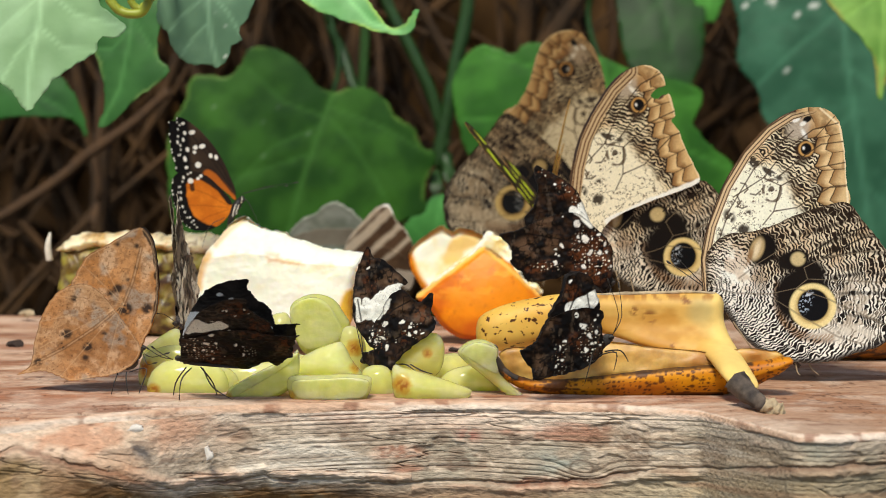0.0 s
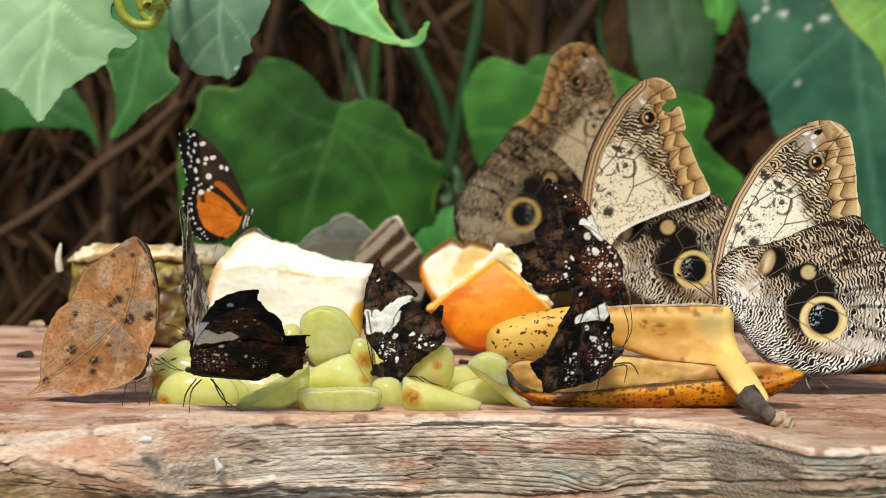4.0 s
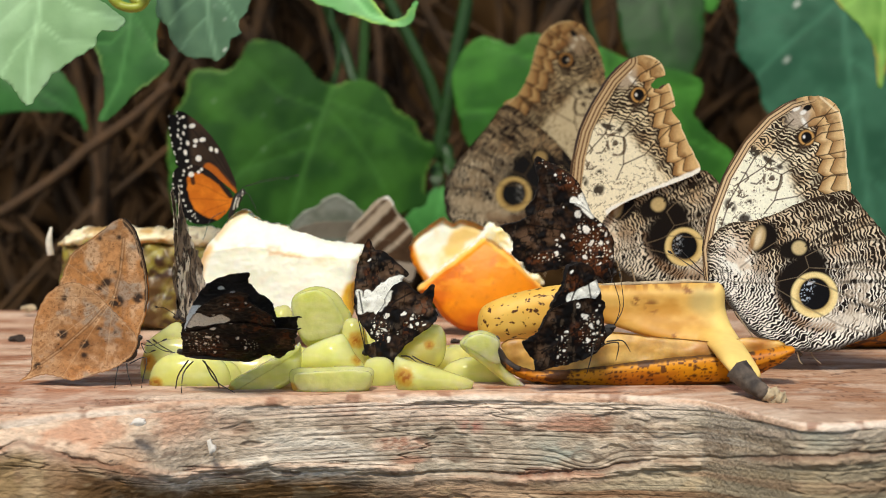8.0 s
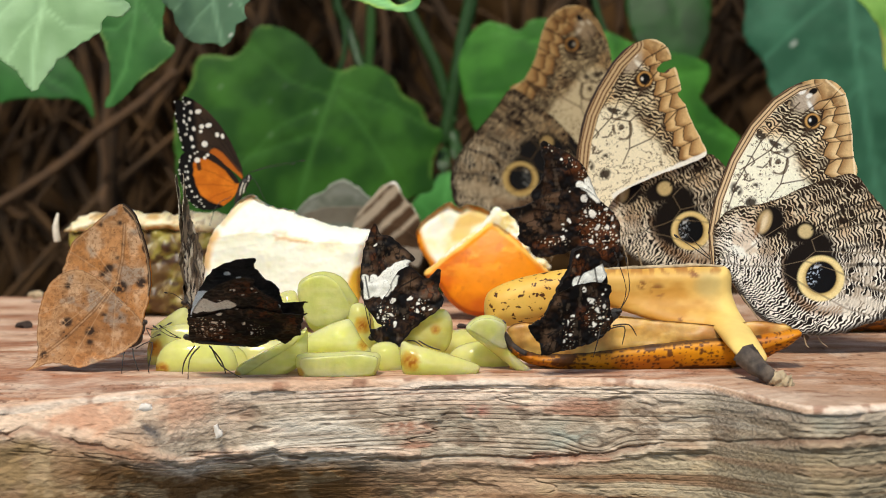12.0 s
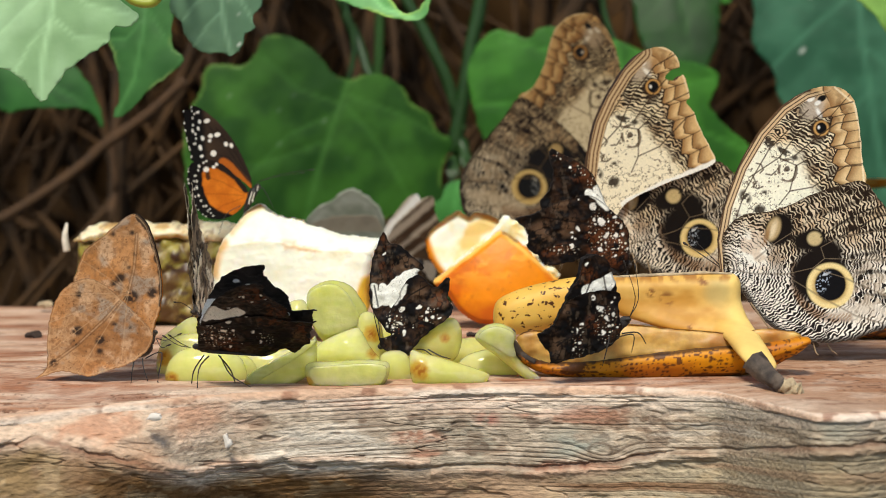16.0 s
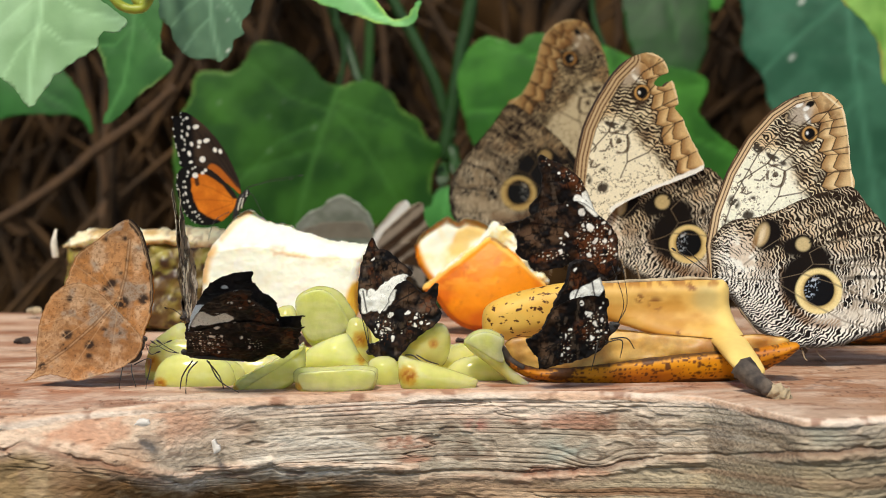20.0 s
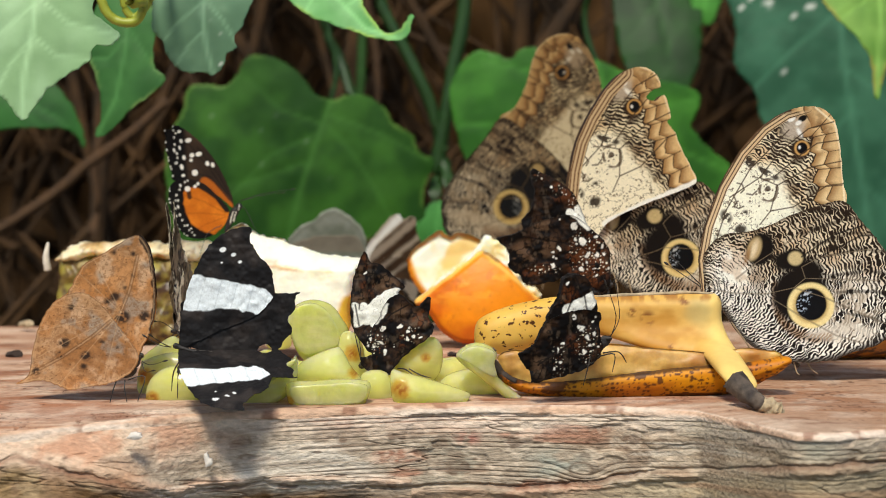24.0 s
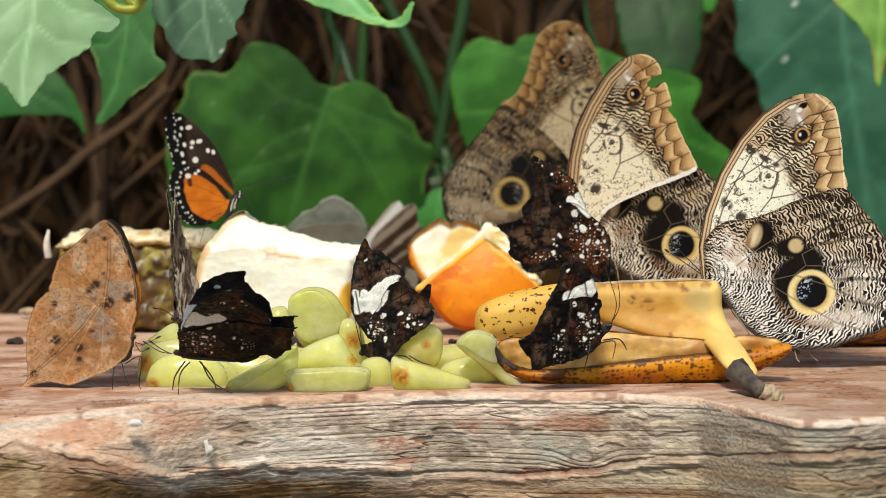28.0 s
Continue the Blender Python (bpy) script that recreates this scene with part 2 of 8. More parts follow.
    if thin:                                                  # light that comes through a thin blade
        tr = nt.nodes.new("ShaderNodeBsdfTranslucent")
        ms = nt.nodes.new("ShaderNodeMixShader")
        ms.inputs[0].default_value = thin
        nt.links.new(col, tr.inputs["Color"])
        nt.links.new(bs.outputs[0], ms.inputs[1])
        nt.links.new(tr.outputs[0], ms.inputs[2])
        nt.links.new(ms.outputs[0], nt.nodes["Material Output"].inputs["Surface"])
    return m


WING = material("wing_scales", 0.72, attribute=True, bump=0.05, bump_scale=1800, vary=0.12, vary_scale=500, specular=0.12)
WING_DARK = material("dark_wing_scales", 0.5, attribute=True, bump=0.12, bump_scale=700, vary=0.16, vary_scale=500, specular=0.14, thin=0.1)
WOOD = material("weathered_wood", 0.8, attribute=True, bump=0.9, bump_scale=600, vary=0.22, vary_scale=230, stretch=(0.5, 1, 1.2), specular=0.15)
BODY = material("insect_body", 0.65, lin(72, 58, 46), bump=0.5, bump_scale=900, vary=0.3, vary_scale=300, sheen=0.3)
BODY_DARK = material("dark_insect_body", 0.55, lin(34, 28, 25), bump=0.5, bump_scale=900, vary=0.3, vary_scale=300)
LEG = material("insect_leg", 0.5, lin(40, 32, 27), vary=0.2, vary_scale=300)
LEG_PALE = material("pale_insect_leg", 0.5, lin(150, 128, 98), vary=0.2, vary_scale=300)
GRAPE = material("grape_skin", 0.12, attribute=True, vary=0.12, vary_scale=50, transmission=0.4, subsurface=1.0, sss_radius=(1.3, 1.4, 0.5), bump=0.1,
                 bump_scale=220)
GRAPE_FLESH = material("grape_flesh", 0.18, attribute=True, vary=0.16, vary_scale=70, transmission=0.45, subsurface=1.0, sss_radius=(1.3, 1.4, 0.6),
                       bump=0.5, bump_scale=200)
GRAPE_BACK = material("hidden_grape_skin", 0.2, lin(250, 250, 150), vary=0.16, vary_scale=70, transmission=0.45, subsurface=1.0, sss_radius=(1.4, 1.5, 0.5))
FRUIT = material("fruit_flesh", 0.42, attribute=True, vary=0.06, vary_scale=60, bump=0.25, bump_scale=160, subsurface=0.4, sss_radius=(1, 0.8, 0.5))
RIND = material("orange_rind", 0.45, attribute=True, vary=0.09, vary_scale=60, bump=0.16, bump_scale=420, subsurface=0.04,
                sss_radius=(1, 0.4, 0.1), specular=0.3)
PEEL = material("banana_peel", 0.5, lin(226, 182, 88), vary=0.12, vary_scale=30, second=lin(212, 152, 56), specular=0.25, bump=0.15, bump_scale=120,
                spots=(lin(82, 46, 16), 420, 0.585, 0.63), subsurface=0.15, sss_radius=(1, 0.7, 0.2))
PEEL_BROWN = material("ripe_banana_peel", 0.42, lin(196, 132, 30), vary=0.2, vary_scale=30, second=lin(142, 84, 20), bump=0.15, bump_scale=120,
                      spots=(lin(66, 34, 12), 260, 0.53, 0.58), stretch=(0.55, 1, 1))
PEEL_PAINT = material("painted_banana_peel", 0.5, attribute=True, specular=0.25, vary=0.1, vary_scale=60, bump=0.12, bump_scale=160)
BANANA_FLESH = material("banana_flesh", 0.45, lin(218, 176, 96), vary=0.25, vary_scale=80, second=lin(176, 120, 52), bump=0.3, bump_scale=120,
                        subsurface=0.3, sss_radius=(1, 0.8, 0.4))
STEM_DARK = material("dried_stem", 0.8, lin(52, 44, 40), vary=0.4, vary_scale=120, second=lin(104, 90, 78), bump=0.8, bump_scale=300)
STEM_END = material("frayed_stem_end", 0.85, lin(176, 156, 126), vary=0.4, vary_scale=150, bump=1.0, bump_scale=400)
LEAF = material("leaf", 0.5, attribute=True, vary=0.10, vary_scale=30, bump=0.2, bump_scale=140, specular=0.2, subsurface=0.0)
VINE = material("green_stem", 0.5, lin(34, 66, 22), vary=0.25, vary_scale=60)
VINE_YELLOW = material("yellow_green_stem", 0.45, lin(150, 158, 52), vary=0.2, vary_scale=60)
TWIG = material("dry_twig", 0.85, lin(74, 50, 26), vary=0.35, vary_scale=60, bump=0.6, bump_scale=120)
BANK = material("root_bank", 0.95, lin(104, 72, 34), vary=0.5, vary_scale=6, second=lin(50, 33, 15), bump=1.0, bump_scale=30, stretch=(1.6, 1, 0.5))
ROOT = material("root", 0.95, lin(80, 54, 25), vary=0.4, vary_scale=20, second=lin(44, 29, 12), bump=0.8, bump_scale=60)
SOIL = material("soil", 0.95, lin(66, 50, 38), vary=0.5, vary_scale=3, second=lin(44, 52, 28), bump=1.0, bump_scale=20)
DROPPING = material("white_dropping", 0.6, lin(225, 215, 205), vary=0.1, vary_scale=200)
CRUMB = material("dark_crumb", 0.9, lin(52, 40, 34), vary=0.4, vary_scale=300)

# ---------------------------------------------------------------- the setting
def make_ground():
    vs, fs, n = [], [], 40
    ring = [-60, -25, -12, -8, -6] + [-5 + i * 0.3 for i in range(34)] + [6, 8, 12, 25, 60]
    for y in ring:
        for x in ring:
            z = 0.05 * noise.noise(Vector((x * 0.8, y * 0.8, 0))) if abs(x) < 10 and abs(y) < 10 else 0
            vs.append((x, y, z - 0.02))
    n = len(ring)
    for j in range(n - 1):
        for i in range(n - 1):
            fs.append((j * n + i, j * n + i + 1, (j + 1) * n + i + 1, (j + 1) * n + i))
    tagged(new("ground", as_mesh("ground", vs, fs, SOIL)), "dark damp soil under the plants", "ground", kind="structure")


def make_bank():
    """A bank of dark roots and dead stems behind the leaves."""
    nx, nz = 260, 150
    x, z = np.meshgrid(np.linspace(-2.2, 2.2, nx), np.linspace(-0.05, 2.6, nz))
    xr, zr = x.ravel(), z.ravel()
    y = 1.95 + 0.25 * np.abs(xr) ** 1.5 * 0.4 - 0.22 * fbm(xr * 7 + zr * 1.5, zr * 2.2, 5, 4) - 0.05 * fbm(xr * 30, zr * 8, 3, 8)
    idx = np.arange(nx * nz).reshape(nz, nx)
    q = np.stack([idx[:-1, :-1], idx[:-1, 1:], idx[1:, 1:], idx[1:, :-1]], -1).reshape(-1, 4)
    tagged(new("bank", as_mesh("bank", np.stack([xr, y, zr], 1), q, BANK)), "dark brown bank of roots and dead stems", "bank", kind="structure")


EDGE_X = [-0.60, -0.22, -0.165, -0.142, -0.108, -0.073, -0.03, 0.003, 0.06, 0.088, 0.100, 0.112, 0.125, 0.150, 0.24, 0.60]
EDGE_Y = [0.86, 0.81, 0.806, 0.815, 0.830, 0.848, 0.858, 0.864, 0.859, 0.842, 0.815, 0.789, 0.786, 0.797, 0.80, 0.86]
CRACK_X = [-0.6, -0.144, -0.123, -0.113, -0.093, -0.070, -0.055, -0.020, 0.027, 0.054, 0.087, 0.111, 0.141, 0.6]
CRACK_Z = [-0.010, -0.0115, -0.0150, -0.0190, -0.0262, -0.0270, -0.0262, -0.0285, -0.0283, -0.0266, -0.0200, -0.0120, -0.0100, -0.010]


def wood_table():
    """One thick slab: flat worn top, rounded lip, ribbed front with a crack along it, undercut below, closed at the back."""
    xs = np.concatenate([np.linspace(-0.6, -0.17, 50)[:-1], np.linspace(-0.17, 0.17, 900), np.linspace(0.17, 0.6, 50)[1:]])
    ey = np.interp(xs, EDGE_X, EDGE_Y)
    ker = np.ones(9) / 9
    ey = np.convolve(np.pad(ey, 4, mode="edge"), ker, "valid")
    cz = np.interp(xs, CRACK_X, CRACK_Z)
    s_top = np.linspace(1, 0, 120) ** 1.5
    rows, cols = [], []

    def tint(u, w):
        n1 = fbm(u * 26, w * 230, 5, 2)
        n2 = fbm(u * 9 + 3, w * 34, 4, 6)
        n3 = fbm(u * 160, w * 160, 3, 9)
        return n1, n2, n3

    # top, from the back to the lip
    back = 1.165 + 0.015 * fbm(xs * 12, xs * 0, 3, 5)
    one = np.ones((len(xs), 1))
    sag = -0.0006 - 0.003 * step(-0.085, -0.17, xs)
    for s in s_top:
        y = ey + 0.0025 + (back - ey - 0.0025) * s
        dz = 0.0016 * (fbm(xs * 20, y * 60, 4, 11) - 0.5) - 0.0006 * np.exp(-((y - ey) / 0.01) ** 2)
        dz -= 0.003 * step(-0.085, -0.17, xs) * step(0.07, 0.0, y - ey)
        rows.append(np.stack([xs, y, T + dz], 1))
        n1, n2, n3 = tint(xs, y)
        c = mix(one * lin(200, 166, 142), one * lin(170, 122, 94), step(0.35, 0.7, n1))
        c = mix(c, one * lin(216, 196, 178), 0.6 * step(0.5, 0.7, n2))
        c = mix(c, one * lin(150, 96, 70), 0.6 * step(0.55, 0.7, fbm(xs * 16, y * 40, 4, 22)))
        c = mix(c, one * lin(144, 106, 78), 0.55 * step(0.04, 0.14, xs))
        c = mix(c, one * lin(124, 84, 64), 0.6 * step(0.62, 0.74, fbm(xs * 60, y * 150, 4, 21)))
        c = mix(c, one * lin(88, 56, 42), 0.7 * step(0.012, 0.004, np.abs(fbm(xs * 18, y * 90, 4, 23) - 0.5)))
        c = mix(c, one * lin(228, 206, 186), 0.3 * step(0.48, 0.68, fbm(xs * 90, y * 130, 4, 24)))
        lip_zone = step(0.03, 0.004, y - ey) * step(-0.06, -0.085, xs + 0.02 * fbm(xs * 30, y * 30, 2, 26))
        hole = step(0.035, 0.012, np.abs(fbm(xs * 55, y * 120, 4, 25) - 0.5)) * lip_zone
        rows[-1][:, 2] -= 0.0016 * hole
        c = mix(c, one * lin(62, 42, 33), 0.85 * hole)
        cols.append(c)
    # lip and front
    lip = np.linspace(0, 1, 7)[1:]
    front_s = np.concatenate([np.linspace(0, 0.66, 250)[1:], np.linspace(0.66, 1, 20)[1:]])
    for q in lip:
        a = q * math.pi / 2
        y = ey + 0.0025 * (1 - math.sin(a))
        z = T + sag - 0.0028 * (1 - math.cos(a)) + 0.0012 * (fbm(xs * 60, xs * 0 + q * 2, 4, 31) - 0.5)
        rows.append(np.stack([xs, y, z], 1))
        n1, n2, n3 = tint(xs, z)
        c = mix(one * lin(204, 168, 142), one * lin(224, 204, 186), step(0.45, 0.66, fbm(xs * 24, xs * 0 + q, 3, 32)))
        cols.append(mix(c, one * lin(140, 94, 72), 0.7 * step(0.58, 0.72, n3)))
    zl = rows[-1][:, 2]
    for s in front_s:
        h = s * 0.072                                        # depth below the lip
        z = zl - h
        rel = z - T
        bend = rel - cz                                      # height over the crack
        warp = 0.0022 * (fbm(xs * 16, z * 40, 3, 41) - 0.5) + 0.012 * (fbm(xs * 5, z * 8, 2, 43) - 0.5)
        knot = 0.004 * np.exp(-(((xs - 0.05) / 0.009) ** 2 + ((rel + 0.024) / 0.005) ** 2))
        lines = (rel * 0.5 + bend * 0.5 + warp + knot) * 1000
        turn = lines / 1.55 + 0.9 * fbm(xs * 7, lines * 0.12, 2, 49)
        cut = np.exp(-((turn - np.floor(turn) - 0.5) / (0.07 + 0.13 * fbm(xs * 30, lines * 0.3, 2, 90))) ** 2)   # thin grooves between broad ribs
        keep = step(0.38, 0.62, fbm(xs * 13, lines * 0.28, 3, 44))
        calm = 0.12 + 0.88 * step(-0.075, -0.035, xs)
        groove = cut * keep * calm
        fine = fbm(xs * 34, lines * 1.3, 3, 46)
        chips = step(0.61, 0.67, fbm(xs * 34, z * 90, 4, 45))
        y = ey + 0.0003 * groove - 0.00025 * fine + 0.0008 * (fbm(xs * 70, z * 180, 4, 47) - 0.5) + 0.0014 * (fbm(xs * 11, z * 30, 3, 48) - 0.5) + 0.0007 * chips
        split = step(0.016, 0.005, np.abs(fbm(xs * 20, lines * 0.16 + xs * 10, 4, 81) - 0.5)) * step(0.48, 0.58, fbm(xs * 26, z * 60, 2, 82))
        y = y + 0.0006 * split + 0.0004 * (fbm(xs * 260, z * 420, 3, 98) - 0.5)
        frac = fbm(xs * 80, z * 0, 5, 51) - 0.5
        k = bend + (0.0028 + 0.003 * step(-0.03, -0.08, xs)) * frac + 0.0012 * (fbm(xs * 300, z * 0, 3, 96) - 0.5)
        shelf = np.exp(-((k - np.where(xs < -0.01, 0.0024, -0.0022)) / 0.0014) ** 2) * step(0.25, 0.5, fbm(xs * 45, xs * 0 + 3, 3, 97))        # a ragged ledge beside the crack
        y = y - 0.0014 * shelf * (0.2 + 1.2 * fbm(xs * 110, z * 220, 4, 53))
        y = y + 0.0012 * np.exp(-(k / 0.0005) ** 2) * step(0.3, 0.5, fbm(xs * 30, xs * 0, 2, 54) + 0.1)
        low = step(0.0, -0.006, k)
        y = y + np.maximum(-k, 0) * (-0.04 + 0.62 * step(0.03, -0.05, xs) * step(-0.125, -0.09, xs) + 0.1 * step(0.08, 0.14, xs))
        y = y - 0.75 * np.minimum(h, np.maximum(zl - T - cz, 0.002)) * step(-0.075, -0.115, xs)
        y = y + 0.0022 * low * (fbm(xs * 70, z * 90, 4, 52) - 0.5)
        rows.append(np.stack([xs, y, z], 1))
        n1, n2, n3 = tint(xs, z)
        c = mix(one * lin(180, 158, 136), one * lin(206, 184, 160), step(0.3, 0.7, fine))
        c = mix(c, one * lin(172, 156, 138), 0.7 * step(0.44, 0.64, fbm(xs * 9, z * 40, 3, 60)))
        c = mix(c, one * lin(206, 158, 130), 0.6 * step(0.50, 0.66, n2))
        c = mix(c, one * lin(232, 220, 204), 0.7 * step(0.52, 0.64, fbm(xs * 22, lines * 0.16, 4, 61)))
        c = mix(c, one * lin(160, 166, 150), 0.45 * step(0.56, 0.68, fbm(xs * 20, z * 60, 3, 63)) * step(-0.03, 0.04, xs))
        c = mix(c, one * lin(178, 106, 78), 0.6 * step(0.60, 0.68, fbm(xs * 24, lines * 0.1, 3, 66)))
        c = mix(c, one * lin(112, 92, 76), 0.45 * groove * step(0.2, 0.45, fbm(xs * 40, z * 90, 2, 69)))
        thread = fbm(xs * 22, lines * 2.2, 2, 85)              # fine parallel fibres
        c = mix(c, one * lin(134, 112, 92), 0.5 * step(0.56, 0.70, thread))
        c = mix(c, one * lin(112, 84, 66), 0.45 * chips * step(0.4, 0.6, n3))
        c = mix(c, one * lin(116, 82, 62), 0.55 * split)
        c = mix(c, one * lin(228, 208, 186), 0.5 * step(0.54, 0.68, fbm(xs * 150, z * 220, 4, 83)))
        c = mix(c, one * lin(96, 72, 58), 0.6 * step(0.70, 0.76, fbm(xs * 120, z * 260, 3, 70)))
        c = mix(c, one * lin(214, 176, 150), 0.7 * shelf * step(0.3, 0.55, fbm(xs * 50, z * 160, 3, 67)))
        c = mix(c, one * lin(176, 72, 60), 0.6 * np.exp(-(((xs - 0.010) / 0.004) ** 2 + ((rel + 0.012) / 0.0022) ** 2)) * step(0.35, 0.6, fbm(xs * 300, z * 300, 3, 91)))
        c = mix(c, one * lin(226, 206, 188), 0.8 * step(-0.10, -0.07, xs) * step(0.011, 0.004, h + 0.006 * fbm(xs * 40, xs * 0, 3, 92)) * (1 - groove))
        for px, pz, pr in ((0.119, -0.006, 0.009), (0.108, -0.021, 0.010), (0.04, -0.021, 0.010)):
            c = mix(c, one * lin(172, 186, 176), 0.55 * np.exp(-(((xs - px) / pr) ** 2 + ((rel - pz) / (0.5 * pr)) ** 2)) * step(0.35, 0.6, fbm(xs * 90, z * 140, 3, 93)))
        ring = np.hypot((xs - 0.0487) / 1.5, rel + 0.0228) * 1000
        c = mix(c, one * lin(96, 76, 62), 0.7 * np.exp(-((ring - 2.6) / 0.5) ** 2) * step(0.3, 0.6, fbm(xs * 90, z * 90, 2, 94)))
        left = step(-0.092, -0.104, xs + 0.3 * (rel + 0.01) + 0.008 * fbm(xs * 60, z * 60, 3, 95))
        grain = fbm(xs * 40, (z * 0.9 + 0.40 * (xs + 0.1) - 5.0 * (xs + 0.1) ** 2 + 0.002 * fbm(xs * 30, z * 60, 2, 86)) * 2600, 2, 68)
        c = mix(c, mix(mix(mix(one * lin(214, 186, 158), one * lin(192, 146, 114), step(0.4, 0.62, fbm(xs * 40, z * 70, 3, 87))), one * lin(178, 136, 106), 0.45 * step(0.46, 0.68, grain)), one * lin(168, 112, 78), 0.6 * step(-0.124, -0.134, xs + 1.2 * (rel + 0.012)) * step(-0.15, -0.138, xs - rel)), left * (1 - low))
        pink = step(-0.055, -0.085, xs + 0.03 * (fbm(xs * 40, z * 50, 3, 88) - 0.5)) * step(0.016, 0.004, h + 0.012 * (fbm(xs * 35, z * 70, 3, 89) - 0.5))
        c = mix(c, mix(one * lin(200, 152, 124), one * lin(222, 196, 172), step(0.4, 0.62, fbm(xs * 70, z * 120, 4, 78))), 0.85 * pink)
        c = mix(c, one * lin(86, 60, 46), 0.6 * pink * step(0.60, 0.68, fbm(xs * 110, z * 260, 4, 79)))
        lo_c = mix(one * lin(178, 146, 118), one * lin(138, 106, 80), step(0.35, 0.65, fbm(xs * 18, lines * 0.4, 4, 71)))
        lo_c = mix(lo_c, one * lin(148, 122, 86), 0.9 * step(-0.09, -0.14, xs) * step(0.3, 0.6, fbm(xs * 90, z * 90, 3, 73)))
        lo_c = mix(lo_c, one * lin(190, 178, 152), 0.7 * step(0.0, 0.08, xs) * step(0.4, 0.6, fbm(xs * 16, lines * 0.3, 3, 74)))
        # darker brown in the recess: shade of the undercut added to the wood colour
        lo_c = mix(lo_c, mix(one * lin(142, 104, 62), one * lin(92, 64, 36), step(0.35, 0.65, fbm(xs * 40, z * 90, 4, 75))), 0.9 * step(-0.005, -0.04, xs) * step(-0.135, -0.115, xs))
        lo_c = mix(lo_c, one * lin(190, 164, 128), 0.5 * step(0.56, 0.68, fbm(xs * 120, z * 200, 4, 76)))
        c = mix(c, lo_c, low)
        c = mix(c, one * lin(138, 122, 98), 0.5 * step(0.06, 0.12, xs))
        c = mix(c, one * lin(104, 66, 48), 0.6 * np.exp(-((k + 0.0004) / 0.0009) ** 2) * step(0.3, 0.55, fbm(xs * 34, xs * 0, 3, 77)))
        cols.append(c)
    # underside and back
    y0 = rows[-1][:, 1]
    zb = rows[-1][:, 2]
    for s in (0.5, 1.0):
        rows.append(np.stack([xs, y0 + (back - y0) * s, zb], 1))
        cols.append(np.tile(lin(110, 88, 66), (len(xs), 1)))
    rows.append(np.stack([xs, back + 0.004, T - 0.04 + 0 * xs], 1))
    cols.append(np.tile(lin(150, 120, 96), (len(xs), 1)))
    v = np.concatenate(rows)
    nr, nc = len(rows), len(xs)
    idx = np.arange(nr * nc).reshape(nr, nc)
    q = np.stack([idx[:-1, :-1], idx[1:, :-1], idx[1:, 1:], idx[:-1, 1:]], -1).reshape(-1, 4)
    wrap = np.stack([idx[-1, :-1], idx[0, :-1], idx[0, 1:], idx[-1, 1:]], -1)
    faces = np.concatenate([q, wrap]).tolist()
    faces.append(idx[:, 0].tolist()[::-1])
    faces.append(idx[:, -1].tolist())
    table = thing("feeding_table", (0, 1.0, 0), "weathered pinkish-grey wooden slab table with ribbed front edge", "table")
    part("slab", as_mesh("slab", v - np.array([0, 1.0, 0]), faces, WOOD, np.concatenate(cols)), table, "thick weathered wooden slab with a cracked edge")
    pts = [(0.0, 0.03, z) for z in (-0.06, 0.2, 0.5, 0.8, 0.93)]
    part("stump", tube("stump", pts, [0.17, 0.13, 0.12, 0.13, 0.15], ROOT, 28, wobble=0.2), table, "rough stump that carries the slab")
    return table


make_ground()
make_bank()
table = wood_table()

